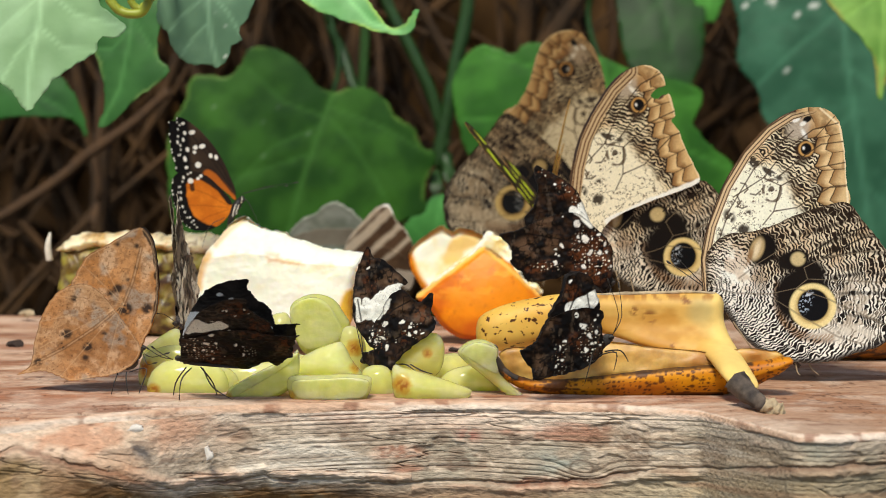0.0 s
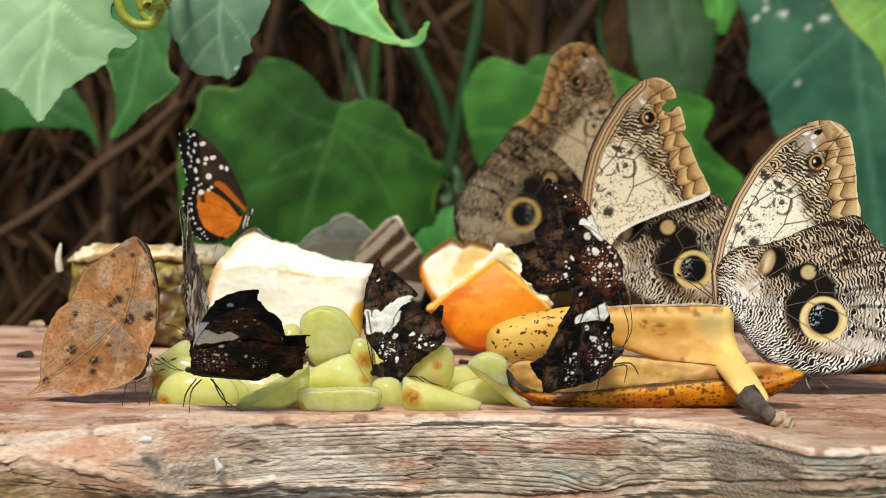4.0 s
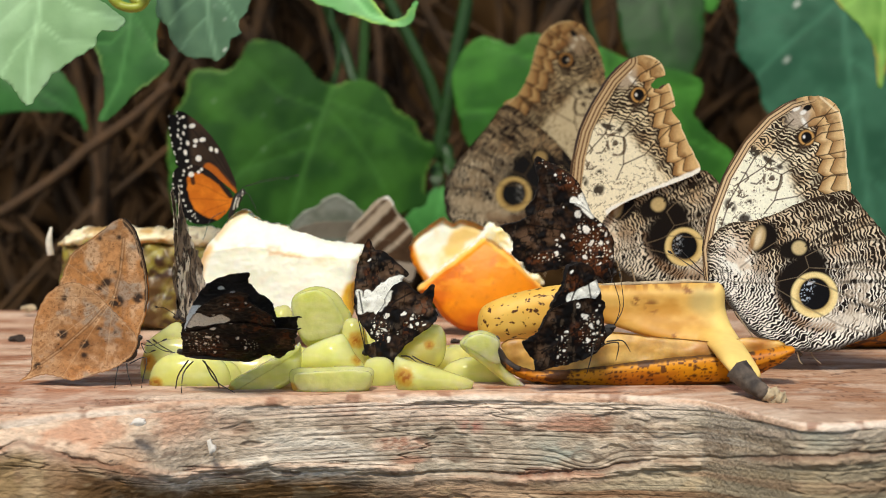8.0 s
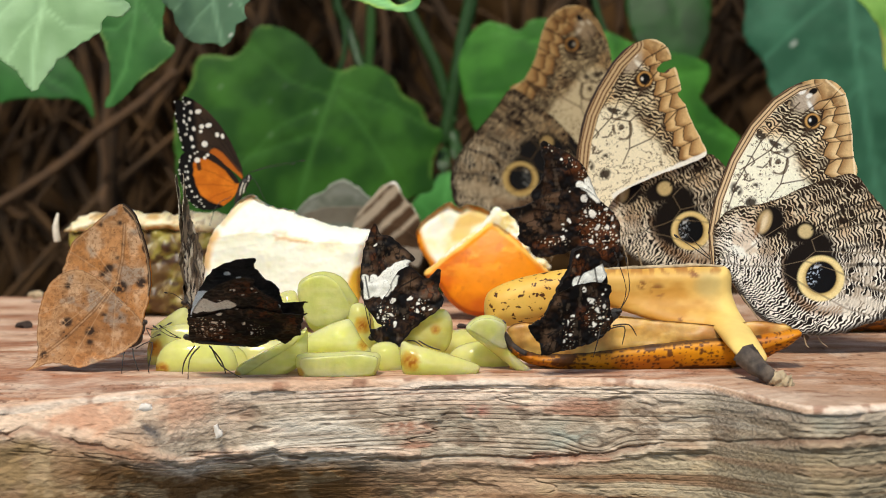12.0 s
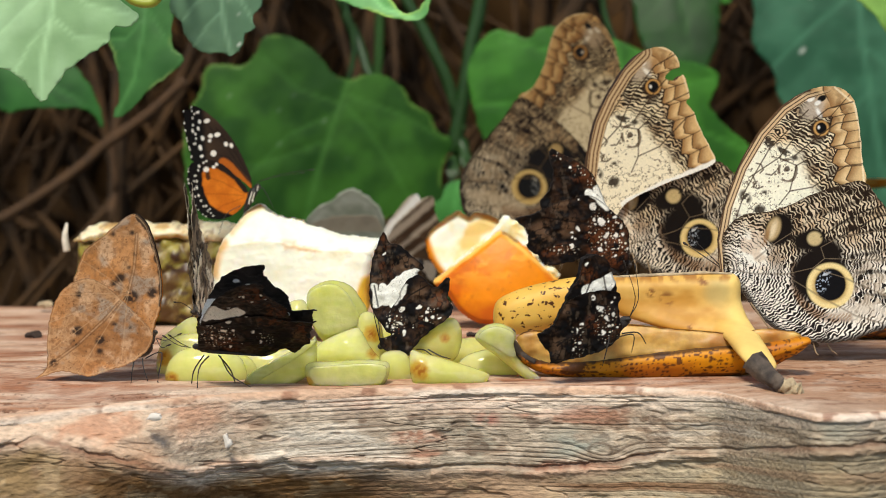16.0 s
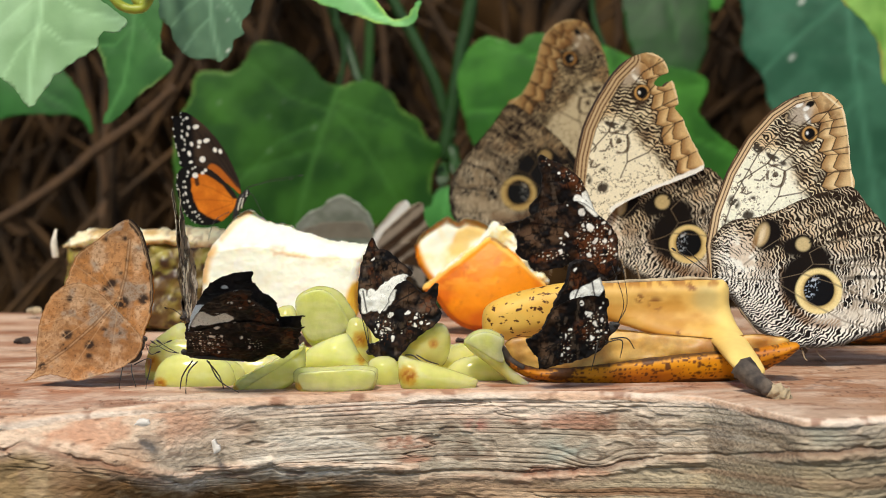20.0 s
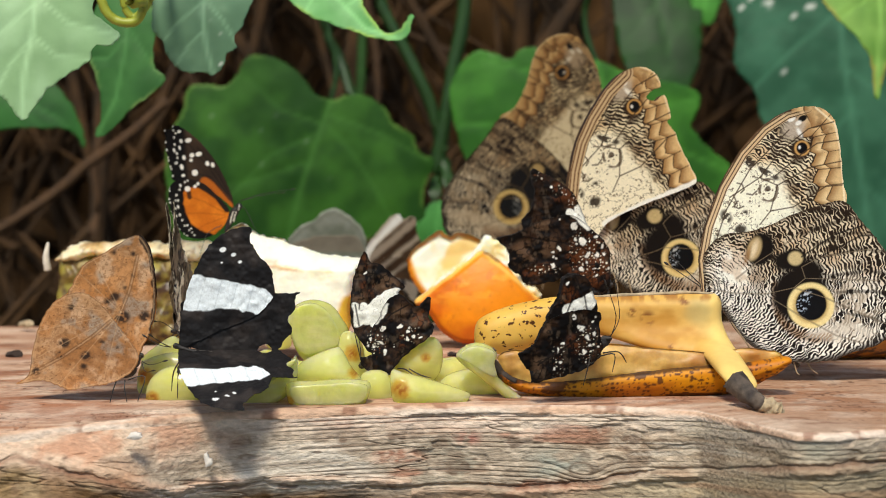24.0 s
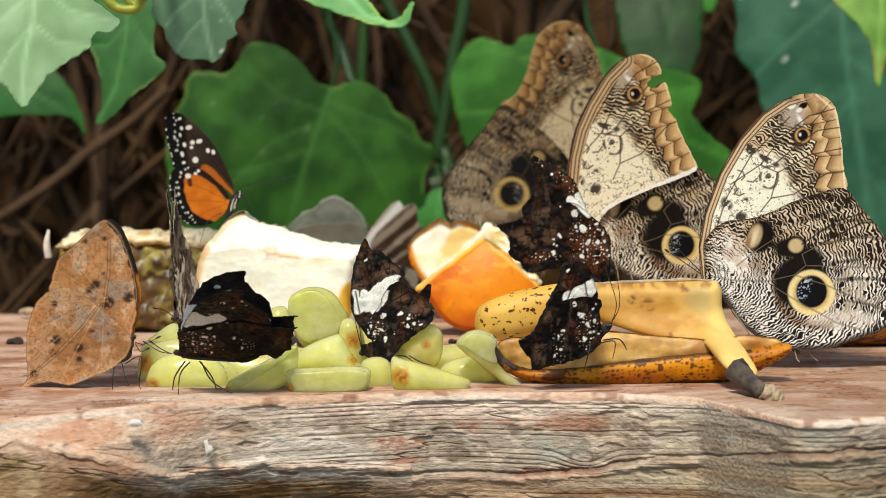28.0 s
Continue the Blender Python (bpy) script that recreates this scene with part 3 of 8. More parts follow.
# ---------------------------------------------------------------- leaves and stems behind
def leaf(name, place, outline, label, tone, light, ribs, res=2.0, bow=3.0, rx=0.0, ry=0.0, rz=0.0, stalk=None, rim=None, rough=0.6, seed=1, dust=0.0,
         quilt=0.55, rib_show=0.75):
    """A leaf blade with raised ribs, a bowed face and a thin rim; ribs are lines (millimetres), the first one the midrib."""
    o = np.array(outline)
    cu, cv = o.mean(0)
    size = np.ptp(o, 0).max()

    def height(u, v, d):
        h = bow * (1 - ((u - cu) ** 2 + (v - cv) ** 2) / (size * 0.5) ** 2)
        h = h - 0.7 * quilt * np.exp(-(near_line(u, v, ribs[0]) / 2.5) ** 2)
        for rib in ribs[1:]:
            h = h - 0.5 * quilt * np.exp(-(near_line(u, v, rib) / 2.0) ** 2)
        return h + quilt * 1.6 * (fbm(u * 0.09, v * 0.09, 3, seed) - 0.5)

    def paint(u, v, d):
        one = np.ones((len(u), 1))
        c = mix(one * tone, one * light, step(0.3, 0.75, fbm(u * 0.05, v * 0.05, 4, seed + 2)))
        wide = 0.6 + size / 150
        w = np.exp(-(near_line(u, v, ribs[0]) / wide) ** 2) * 0.85
        for rib in ribs[1:]:
            w = np.maximum(w, 0.6 * np.exp(-(near_line(u, v, rib) / (0.7 * wide)) ** 2))
        c = mix(c, one * (light * 1.45 + 0.012), rib_show * w)
        if rim is not None:
            c = mix(c, one * rim, 0.6 * step(1.6, 0.2, d) * step(0.48, 0.62, fbm(u * 0.06, v * 0.06, 3, seed + 5)))
        if dust:
            c = mix(c, one * lin(225, 225, 215), dust * step(0.86, 0.9, fbm(u * 0.35, v * 0.35, 2, seed + 7)))
        return c
    t = thing(name, place, label, "leaf", "leaves behind the table")
    t.matrix_basis = pose(*place, rx, ry, rz)
    part("blade", sheet("blade", outline, res, LEAF, lambda u, v, d: height(u, v, d) + 0.15, lambda u, v, d: -height(u, v, d) + 0.15, paint, rough=rough, seed=seed), t)
    if stalk is not None:
        inv = t.matrix_basis.inverted()
        end = Vector(stalk[-1])
        run = [*stalk, (end.x * 1.1, 0.5 * end.y + 0.9, end.z + (0.06 if end.z > 1 else -0.1)), (end.x * 1.2, 1.98 + 0.1 * end.x ** 2, end.z + (0.08 if end.z > 1 else -0.3))]
        part("stalk", tube("stalk", [tuple(inv @ Vector(q)) for q in run], [0.0018] * len(run), VINE, 8), t)
    return t


G1, G1L = lin(134, 168, 118), lin(160, 192, 146)
G2, G2L = lin(32, 70, 16), lin(56, 100, 30)
G3, G3L = lin(34, 78, 54), lin(54, 100, 74)
leaf("leaf", (-0.1355, 0.8600, 1.1462), [(-27.08, -30.95), (-15.47, -38.3), (-10.06, -43.52), (-6.77, -48.74), (-2.71, -44.87), (2.32, -38.68), (9.67, -33.27), (16.44, -28.24), (17.79, -23.6), (24.18, -22.82), (26.89, -19.34), (22.44, -15.47), (17.79, -9.67), (21.28, 1.93), (0, 11.61), (-23.21, 3.87)],
     "pale grey-green ivy leaf with a pointed tip", G1, G1L, [[(0, 7.74), (-1.93, -15.47), (-5.42, -32.88), (-6.77, -48.35)], [(-0.77, -5.8), (9.67, -15.47), (26.11, -19.34)], [(-0.77, -7.74), (-11.61, -17.41), (-23.21, -29.01)], [(-2.71, -19.34), (5.8, -27.08), (16.44, -27.85)],
      [(-3.09, -21.28), (-9.67, -29.01), (-14.51, -37.72)]], 1.4, 3, rx=-12, rz=8, stalk=[(-0.1354, 0.8600, 1.1538), (-0.1275, 0.8600, 1.1691), (-0.1120, 0.8600, 1.1843)], seed=3, rib_show=0.55)
leaf("leaf", (-0.1426, 1.1500, 1.1517), [(-16.81, -23.28), (-12.93, -33.62), (-9.83, -43.97), (-8.79, -54.32), (-11.9, -64.14), (-3.62, -61.04), (5.17, -51.73), (13.45, -45.52), (20.69, -38.28), (15.52, -32.59), (14.48, -23.28), (13.97, -7.76), (2.59, 7.76), (-12.93, -2.59)],
     "mid-green ivy leaf hanging with a yellowed tip", lin(40, 84, 36), lin(62, 110, 54), [[(2.59, 5.17), (1.55, -23.28), (-2.07, -46.56), (-10.35, -62.59)], [(2.07, -12.93), (10.35, -25.86), (19.14, -37.76)], [(1.81, -18.11), (-6.47, -28.45), (-13.97, -28.45)]],
     1.6, 3, rx=-10, rz=-10, rim=lin(120, 150, 84), stalk=[(-0.1400, 1.1500, 1.1581), (-0.1372, 1.1500, 1.1798), (-0.1242, 1.1500, 1.2053)], seed=5)
leaf("leaf", (-0.0996, 1.0500, 1.1525), [(-17.71, 2.36), (-19.36, -11.81), (-19.13, -18.89), (-15.11, -23.14), (-13.7, -27.39), (-9.92, -33.53), (-4.72, -36.37), (0.47, -36.13), (5.67, -37.55), (9.92, -33.53), (11.34, -29.28), (15.59, -26.45), (14.17, -21.25), (18.89, -14.64), (21.73, 2.36), (2.36, 11.81)],
     "blue-green ivy leaf with wavy edge", lin(84, 116, 88), lin(110, 144, 112), [[(1.89, 9.45), (1.42, -11.81), (2.83, -25.98), (5.67, -37.08)], [(1.42, -4.72), (9.45, -14.17), (15.11, -23.62)], [(1.42, -7.08), (-9.45, -16.53), (-15.11, -23.62)], [(2.13, -18.89), (-4.72, -25.98), (-9.45, -33.06)]],
     1.4, 3, rx=-8, rz=4, stalk=[(-0.0977, 1.0500, 1.1618), (-0.0947, 1.0500, 1.1828), (-0.0899, 1.0500, 1.2060)], seed=7, dust=0.6)
leaf("leaf", (-0.0453, 1.1000, 1.1571), [(-24.74, 0), (-13.61, -14.35), (0, -21.03), (12.37, -25.98), (24.74, -28.95), (30.68, -28.7), (34.14, -23.75), (35.38, -17.81), (33.15, -18.31), (30.68, -23.26), (26.72, -25.73), (22.27, -24.74), (16.82, -18.31), (12.37, -9.9), (9.9, 4.95), (-9.9, 12.37)],
     "light green leaf with its tip curled up", lin(84, 146, 76), lin(126, 182, 116), [[(-7.42, 9.9), (2.47, -9.9), (14.84, -23.5), (27.71, -27.71)], [(-2.47, 0), (-9.9, -9.9), (-12.37, -14.84)], [(4.95, -13.61), (9.9, -9.9), (11.88, -7.42)]],
     1.3, 2, rx=-20, rz=-6, rim=lin(170, 200, 80), stalk=[(-0.0526, 1.1000, 1.1669), (-0.0550, 1.1000, 1.1864), (-0.0599, 1.1000, 1.2059)], seed=9)
leaf("leaf", (-0.2399, 1.4000, 1.1145), [(-25.19, -9.45), (-12.59, -27.08), (3.15, -26.13), (22.04, -26.45), (34.64, -27.08), (43.14, -37.78), (41.56, -26.76), (37.15, -15.74), (30.23, -5.67), (18.89, 6.3), (0, 12.59), (-25.19, 9.45)],
     "dark green shaded leaf", lin(28, 70, 26), lin(44, 96, 36), [[(-22.04, 3.15), (6.3, -9.45), (28.34, -20.47), (42.51, -36.52)], [(0, -6.3), (12.59, -18.89), (18.89, -25.82)]], 2.2, 4, rx=-15, stalk=[(-0.2619, 1.4000, 1.1176), (-0.2836, 1.4000, 1.1395), (-0.2956, 1.4000, 1.1770)], seed=11)
leaf("leaf", (-0.0744, 1.4800, 1.1149), [(-86.54, -59.92), (-87.21, -43.27), (-82.55, -26.63), (-76.56, -15.98), (-71.9, -1.33), (-53.26, -2), (-45.27, 3.99), (-41.27, 11.98), (-34.62, 15.98), (-21.97, 13.98), (-9.99, 5.33), (0, -6.66), (9.99, -10.65), (26.63, -7.32), (39.94, -14.65), (46.6, -24.63), (57.25, -31.95), (61.91, -41.94), (70.57, -47.27), (65.24, -59.92), (63.24, -71.9), (65.91, -79.89), (50.6, -85.88), (26.63, -93.87), (0, -101.52), (-26.63, -106.52), (-53.26, -103.19), (-76.56, -97.2), (-85.21, -79.89)],
     "large lobed dark green leaf upright behind the fruit", G2, G2L, [[(9.99, -9.99), (0, -36.61), (-9.99, -66.57), (-19.97, -104.85)], [(4.99, -23.3), (19.97, -39.94), (33.29, -59.92), (46.6, -84.88)], [(6.66, -18.31), (39.94, -31.62), (68.24, -47.27)], [(2.66, -29.96), (-26.63, -43.27), (-53.26, -69.9), (-76.56, -93.2)],
      [(4.66, -24.96), (-19.97, -16.64), (-39.94, 3.33)], [(-3.33, -46.6), (-43.27, -59.92), (-84.88, -63.24)]], 2.2, 6, rx=-6, ry=0, rz=6, rim=lin(112, 150, 62), stalk=[(-0.0649, 1.4900, 1.1043), (-0.0615, 1.4900, 1.1250), (-0.0681, 1.4900, 1.1549), (-0.0746, 1.4900, 1.1947)], seed=13, dust=0.1)
leaf("leaf", (0.0865, 1.4500, 1.1180), [(-79.57, -22.83), (-80.55, -6.52), (-75.01, 6.52), (-65.22, 14.35), (-54.14, 12.39), (-46.96, 8.48), (-39.13, 15.65), (-27.72, 14.35), (3.26, 7.83), (29.35, -2.61), (48.92, -5.87), (62.61, -12.39), (59.35, -24.78), (57.4, -31.31), (69.14, -44.35), (80.22, -52.83), (78.92, -65.22), (69.14, -78.92), (32.61, -85.44), (-16.31, -85.44), (-55.44, -71.75), (-71.75, -49.57)],
     "broad bright green lobed leaf in soft focus", lin(38, 86, 20), lin(62, 118, 36), [[(3.26, 6.52), (9.78, -29.35), (19.57, -83.16)], [(4.89, -3.26), (-29.35, 0), (-61.96, 9.78)], [(6.52, -13.04), (-35.87, -26.09), (-75.01, -29.35)], [(7.17, -13.04), (35.87, -19.57), (60.66, -14.68)],
      [(11.41, -32.61), (45.66, -42.39), (78.27, -55.44)]], 2.6, 6, rx=-8, stalk=[(0.0904, 1.4600, 1.1246), (0.0837, 1.4600, 1.1540), (0.0966, 1.4600, 1.1930)], seed=17)
leaf("leaf", (0.1347, 1.6000, 1.1656), [(-23.03, 14.39), (-24.5, -18.0), (-20.5, -44.0), (-8.0, -62.0), (8.0, -67.0), (20.5, -60.0), (27.5, -42.0), (30.0, -18.0), (28.79, 14.39), (3.6, 28.79)], "dark green leaf deep in the shade", lin(16, 50, 10), lin(26, 68, 16),
     [[(1.8, 25.19), (3.6, -7.2), (10.8, -46.06)], [(2.88, 0), (-10.8, -21.59), (-17.99, -30.95)]], 3, 5, rx=-25, stalk=[(0.1363, 1.6000, 1.1905), (0.1379, 1.6000, 1.2296), (0.1305, 1.6000, 1.2650)], seed=19)
leaf("leaf", (0.2336, 1.5000, 1.1686), [(-65.45, 13.49), (-60.72, -10.12), (-56.68, -26.99), (-58.03, -44.53), (-51.95, -54.65), (-45.21, -62.75), (-42.51, -77.59), (-32.39, -93.11), (-26.99, -114.7), (-16.87, -141.69), (0, -172.05), (26.99, -182.17), (60.72, -172.05), (70.85, -80.97), (67.47, 6.75), (0, 33.74)],
     "very large blue-green leaf with pale specks", G3, G3L, [[(0, 26.99), (6.75, -47.23), (16.87, -114.7), (26.99, -178.8)], [(3.37, -13.49), (-26.99, -40.48), (-47.23, -60.72)], [(6.75, -47.23), (40.48, -74.22), (67.47, -87.71)], [(10.8, -74.22), (-13.49, -101.21), (-26.99, -114.7)], [(16.87, -114.7), (40.48, -141.69), (57.35, -155.19)]],
     2.8, 8, rx=-8, rz=-8, stalk=[(0.2365, 1.5200, 1.1965), (0.2429, 1.5200, 1.2302), (0.2357, 1.5200, 1.2672)], seed=23, dust=0.8)
leaf("leaf", (0.2257, 1.3000, 1.1662), [(-35.09, 5.85), (-29.24, -11.7), (-22.22, -22.22), (-14.03, -30.41), (-7.02, -40.93), (-4.68, -49.7), (-4.09, -61.98), (-1.17, -63.74), (1.75, -50.29), (5.85, -43.86), (23.39, -35.09), (35.09, 0), (0, 17.54)],
     "yellow-green leaf with a brown withered tip", lin(84, 128, 48), lin(124, 164, 76), [[(0, 14.62), (0, -17.54), (-1.17, -43.86), (-2.34, -61.98)], [(-0.58, -8.77), (-17.54, -20.47), (-20.47, -22.81)]], 2.0, 4, rx=-12,
     rim=lin(170, 140, 70), stalk=[(0.2255, 1.3000, 1.1806), (0.2311, 1.3000, 1.2037), (0.2423, 1.3000, 1.2296)], seed=29)
leaf("leaf", (0.1632, 1.6000, 1.1798), [(-8.64, 7.2), (-5.04, -14.39), (-1.44, -25.91), (6.48, -30.23), (11.52, -21.59), (17.99, 0), (3.6, 14.39)], "small bright green leaf", lin(56, 116, 44), lin(84, 150, 62), [[(3.6, 10.8), (4.32, -10.8), (5.76, -29.51)], [(3.96, -3.6), (-2.88, -17.99), (-4.32, -19.43)]],
     2.5, 3, rx=-10, stalk=[(0.1667, 1.6000, 1.1905), (0.1701, 1.6000, 1.2225), (0.1626, 1.6000, 1.2650)], seed=31)
leaf("leaf", (-0.0077, 1.4200, 1.0125), [(-14.05, 15.33), (-9.58, 21.72), (-2.55, 24.91), (0.64, 31.94), (9.58, 35.13), (14.69, 28.1), (19.16, 15.97), (12.77, 0), (-6.39, -3.19), (-15.33, 3.19)], "small green leaf low behind the orange", lin(40, 96, 40), lin(70, 130, 60),
     [[(0, -1.6), (3.19, 12.77), (7.66, 33.53)], [(1.92, 6.39), (-6.39, 14.37), (-9.58, 19.16)]], 2.0, 3, stalk=[(-0.0077, 1.4200, 1.0109), (-0.0083, 1.4200, 0.9868), (-0.0045, 1.4200, 0.9481)], seed=37)

STEMS = [
    (VINE_YELLOW, "yellow-green twisting vine tendril", [(-0.1374, 1.0200, 1.1489), (-0.1343, 1.0200, 1.1412), (-0.1302, 1.0200, 1.1375), (-0.1243, 1.0200, 1.1366), (-0.1211, 1.0200, 1.1384), (-0.1192, 1.0200, 1.1444), (-0.1219, 1.0200, 1.1534)], 0.0019),
    (VINE_YELLOW, "yellow-green twisting vine tendril", [(-0.1288, 1.0300, 1.1516), (-0.1278, 1.0300, 1.1424), (-0.1236, 1.0300, 1.1392), (-0.1173, 1.0300, 1.1470), (-0.1138, 1.0300, 1.1585)], 0.0016),
    (VINE, "slender upright green stem", [(0.0174, 1.5000, 1.2053), (0.0141, 1.5000, 1.1552), (0.0074, 1.5000, 1.1218), (0.0020, 1.5000, 1.0882), (-0.0027, 1.5000, 1.0612), (-0.0047, 1.5000, 1.0139)], 0.0042),
    (VINE, "slender upright green stem", [(-0.0416, 1.5000, 1.2053), (-0.0349, 1.5000, 1.1619), (-0.0182, 1.5000, 1.1285), (-0.0061, 1.5000, 1.1016), (0.0020, 1.5000, 1.0680), (0.0054, 1.5000, 1.0207)], 0.0036),
    (VINE, "slender upright green stem", [(-0.0766, 1.5300, 1.1971), (-0.0699, 1.5300, 1.1494), (-0.0611, 1.5300, 1.1289), (-0.0494, 1.5300, 1.1063)], 0.0030),
    (TWIG, "thin dry brown twig", [(-0.0515, 1.6000, 1.2012), (-0.0459, 1.6000, 1.1620), (-0.0416, 1.6000, 1.1370), (-0.0402, 1.6000, 1.1013), (-0.0417, 1.6000, 1.0510)], 0.0028),
    (TWIG, "thin dry brown twig", [(-0.1684, 1.5500, 1.1049), (-0.1894, 1.5500, 1.0858), (-0.2174, 1.5500, 1.0660), (-0.2420, 1.5500, 1.0457), (-0.2807, 1.5500, 1.0213), (-0.3300, 1.5500, 0.9933)], 0.0034),
    (TWIG, "thin dry brown twig", [(-0.2135, 1.6000, 1.0869), (-0.2208, 1.6000, 1.0654), (-0.2193, 1.6000, 1.0366), (-0.2252, 1.6000, 0.9860)], 0.0028),
    (TWIG, "thin dry brown twig", [(0.1087, 1.7000, 1.1920), (0.1134, 1.7000, 1.1617), (0.1143, 1.7000, 1.1313), (0.1054, 1.7000, 1.0857)], 0.0035),
]
for mt, label, pts, rad in STEMS:
    end = Vector(pts[-1])
    pts = [*pts, (end.x * 1.05, 0.5 * end.y + 0.95, end.z + (0.1 if end.z > 1.1 else -0.2)), (end.x * 1.1, 1.99, end.z + (0.12 if end.z > 1.1 else -0.4))]
    base = Vector(pts[-1])
    t = thing("stem", tuple(base), label, "stem", "stems behind the table")
    part("shaft", tube("shaft", [tuple(Vector(q) - base) for q in pts], [rad] * len(pts), mt, 10, wobble=0.15), t)


def roots():
    """Dead stems and hanging roots in front of the bank: too many to count, one object."""
    rnd = random.Random(5)
    vs, fs = [], []
    for k in range(430):
        x, y = rnd.uniform(-0.75, 0.75), rnd.uniform(1.62, 1.86)
        lean, bend = rnd.choice((rnd.uniform(-0.4, 0.4), rnd.uniform(-1.6, 1.6))), rnd.uniform(-0.18, 0.18)
        z0 = rnd.uniform(0.5, 1.1)
        length = rnd.uniform(0.3, 1.0)
        r = rnd.choice((0.0018, 0.0022, 0.003, 0.004, 0.006))
        m, segs = 9, 6
        o = len(vs)
        for i in range(m):
            s = i / (m - 1)
            c = Vector((x + lean * length * s + bend * math.sin(s * 3) + 0.012 * noise.noise(Vector((k, s * 4, 0))),
                        y + 0.05 * noise.noise(Vector((k, s * 3, 7))), z0 + length * s))
            for j in range(segs):
                w = j * 2 * math.pi / segs
                q = r * (1 + 0.4 * noise.noise(Vector((k * 3, s * 9, j))))
                vs.append((c.x + q * math.cos(w), c.y + q * math.sin(w), c.z))
        for i in range(m - 1):
            for j in range(segs):
                j2 = (j + 1) % segs
                fs.append((o + i * segs + j, o + i * segs + j2, o + (i + 1) * segs + j2, o + (i + 1) * segs + j))
    tagged(new("dead_stems", as_mesh("dead_stems", vs, fs, ROOT)), "tangle of dark brown dead stems and roots", "roots", kind="stuff")


roots()

# ---------------------------------------------------------------- fruit
def one_like(u):
    return np.ones((len(u), 1))


def dome(h, reach):
    return lambda u, v, d: h * np.sqrt(np.clip(1 - (1 - np.clip(d / reach, 0, 1)) ** 2, 0, 1)) + 0.3


def grape_half(place, size, rx, ry, rz, skin=None, bottom=0.8, label="halved green grape with translucent flesh"):
    """Half a grape: a domed skin over a cut face; the dome looks up (+z) before it is turned. size: length, width, height in mm."""
    t = thing("grape_half", place, label, "grape", "halved grapes")
    t.matrix_basis = pose(*place, rx, ry, rz)
    lx, ly, lz = (s * MM for s in size)
    nr, ns = 13, 32
    low = -0.38
    vs, fs = [], []
    for i in range(nr + 1):
        a = low + (math.pi / 2 - low) * i / nr
        for j in range(ns):
            w = 2 * math.pi * j / ns
            k = 1 + 0.07 * noise.noise(Vector((math.cos(w) * 1.5, math.sin(w) * 1.5, a + place[0] * 90)))
            c = max(math.cos(a), 0.0) ** 0.7
            vs.append((lx / 2 * c * math.cos(w) * k, ly / 2 * c * math.sin(w) * k, lz * math.copysign(abs(math.sin(a)) ** 0.95, a) * k * (1 if a > 0 else 0.45)))
    for i in range(nr):
        for j in range(ns):
            j2 = (j + 1) % ns
            fs.append((i * ns + j, i * ns + j2, (i + 1) * ns + j2, (i + 1) * ns + j))
    part("skin", as_mesh("skin", vs, fs, skin or GRAPE_BACK), t)
    vs, fs = [], []
    for i, (k, z) in enumerate(((1.03, 0.0006), (0.96, -0.0001), (0.85, -0.0003), (0.6, -0.0004), (0.25, -0.0004), (0.02, -0.0005))):
        for j in range(ns):
            w = 2 * math.pi * j / ns
            rim = math.cos(low) ** 0.7 * 1.01
            vs.append((lx / 2 * math.cos(w) * k * rim, ly / 2 * math.sin(w) * k * rim, z - 0.45 * lz * math.sin(-low) ** 0.95 + 0.0004 * noise.noise(Vector((math.cos(w) * 3 * k, math.sin(w) * 3 * k, place[0] * 50)))))
    for i in range(5):
        for j in range(ns):
            j2 = (j + 1) % ns
            fs.append((i * ns + j2, i * ns + j, (i + 1) * ns + j, (i + 1) * ns + j2))
    part("flesh", as_mesh("flesh", vs, fs, GRAPE_BACK), t, "pale wet cut face")
    return t


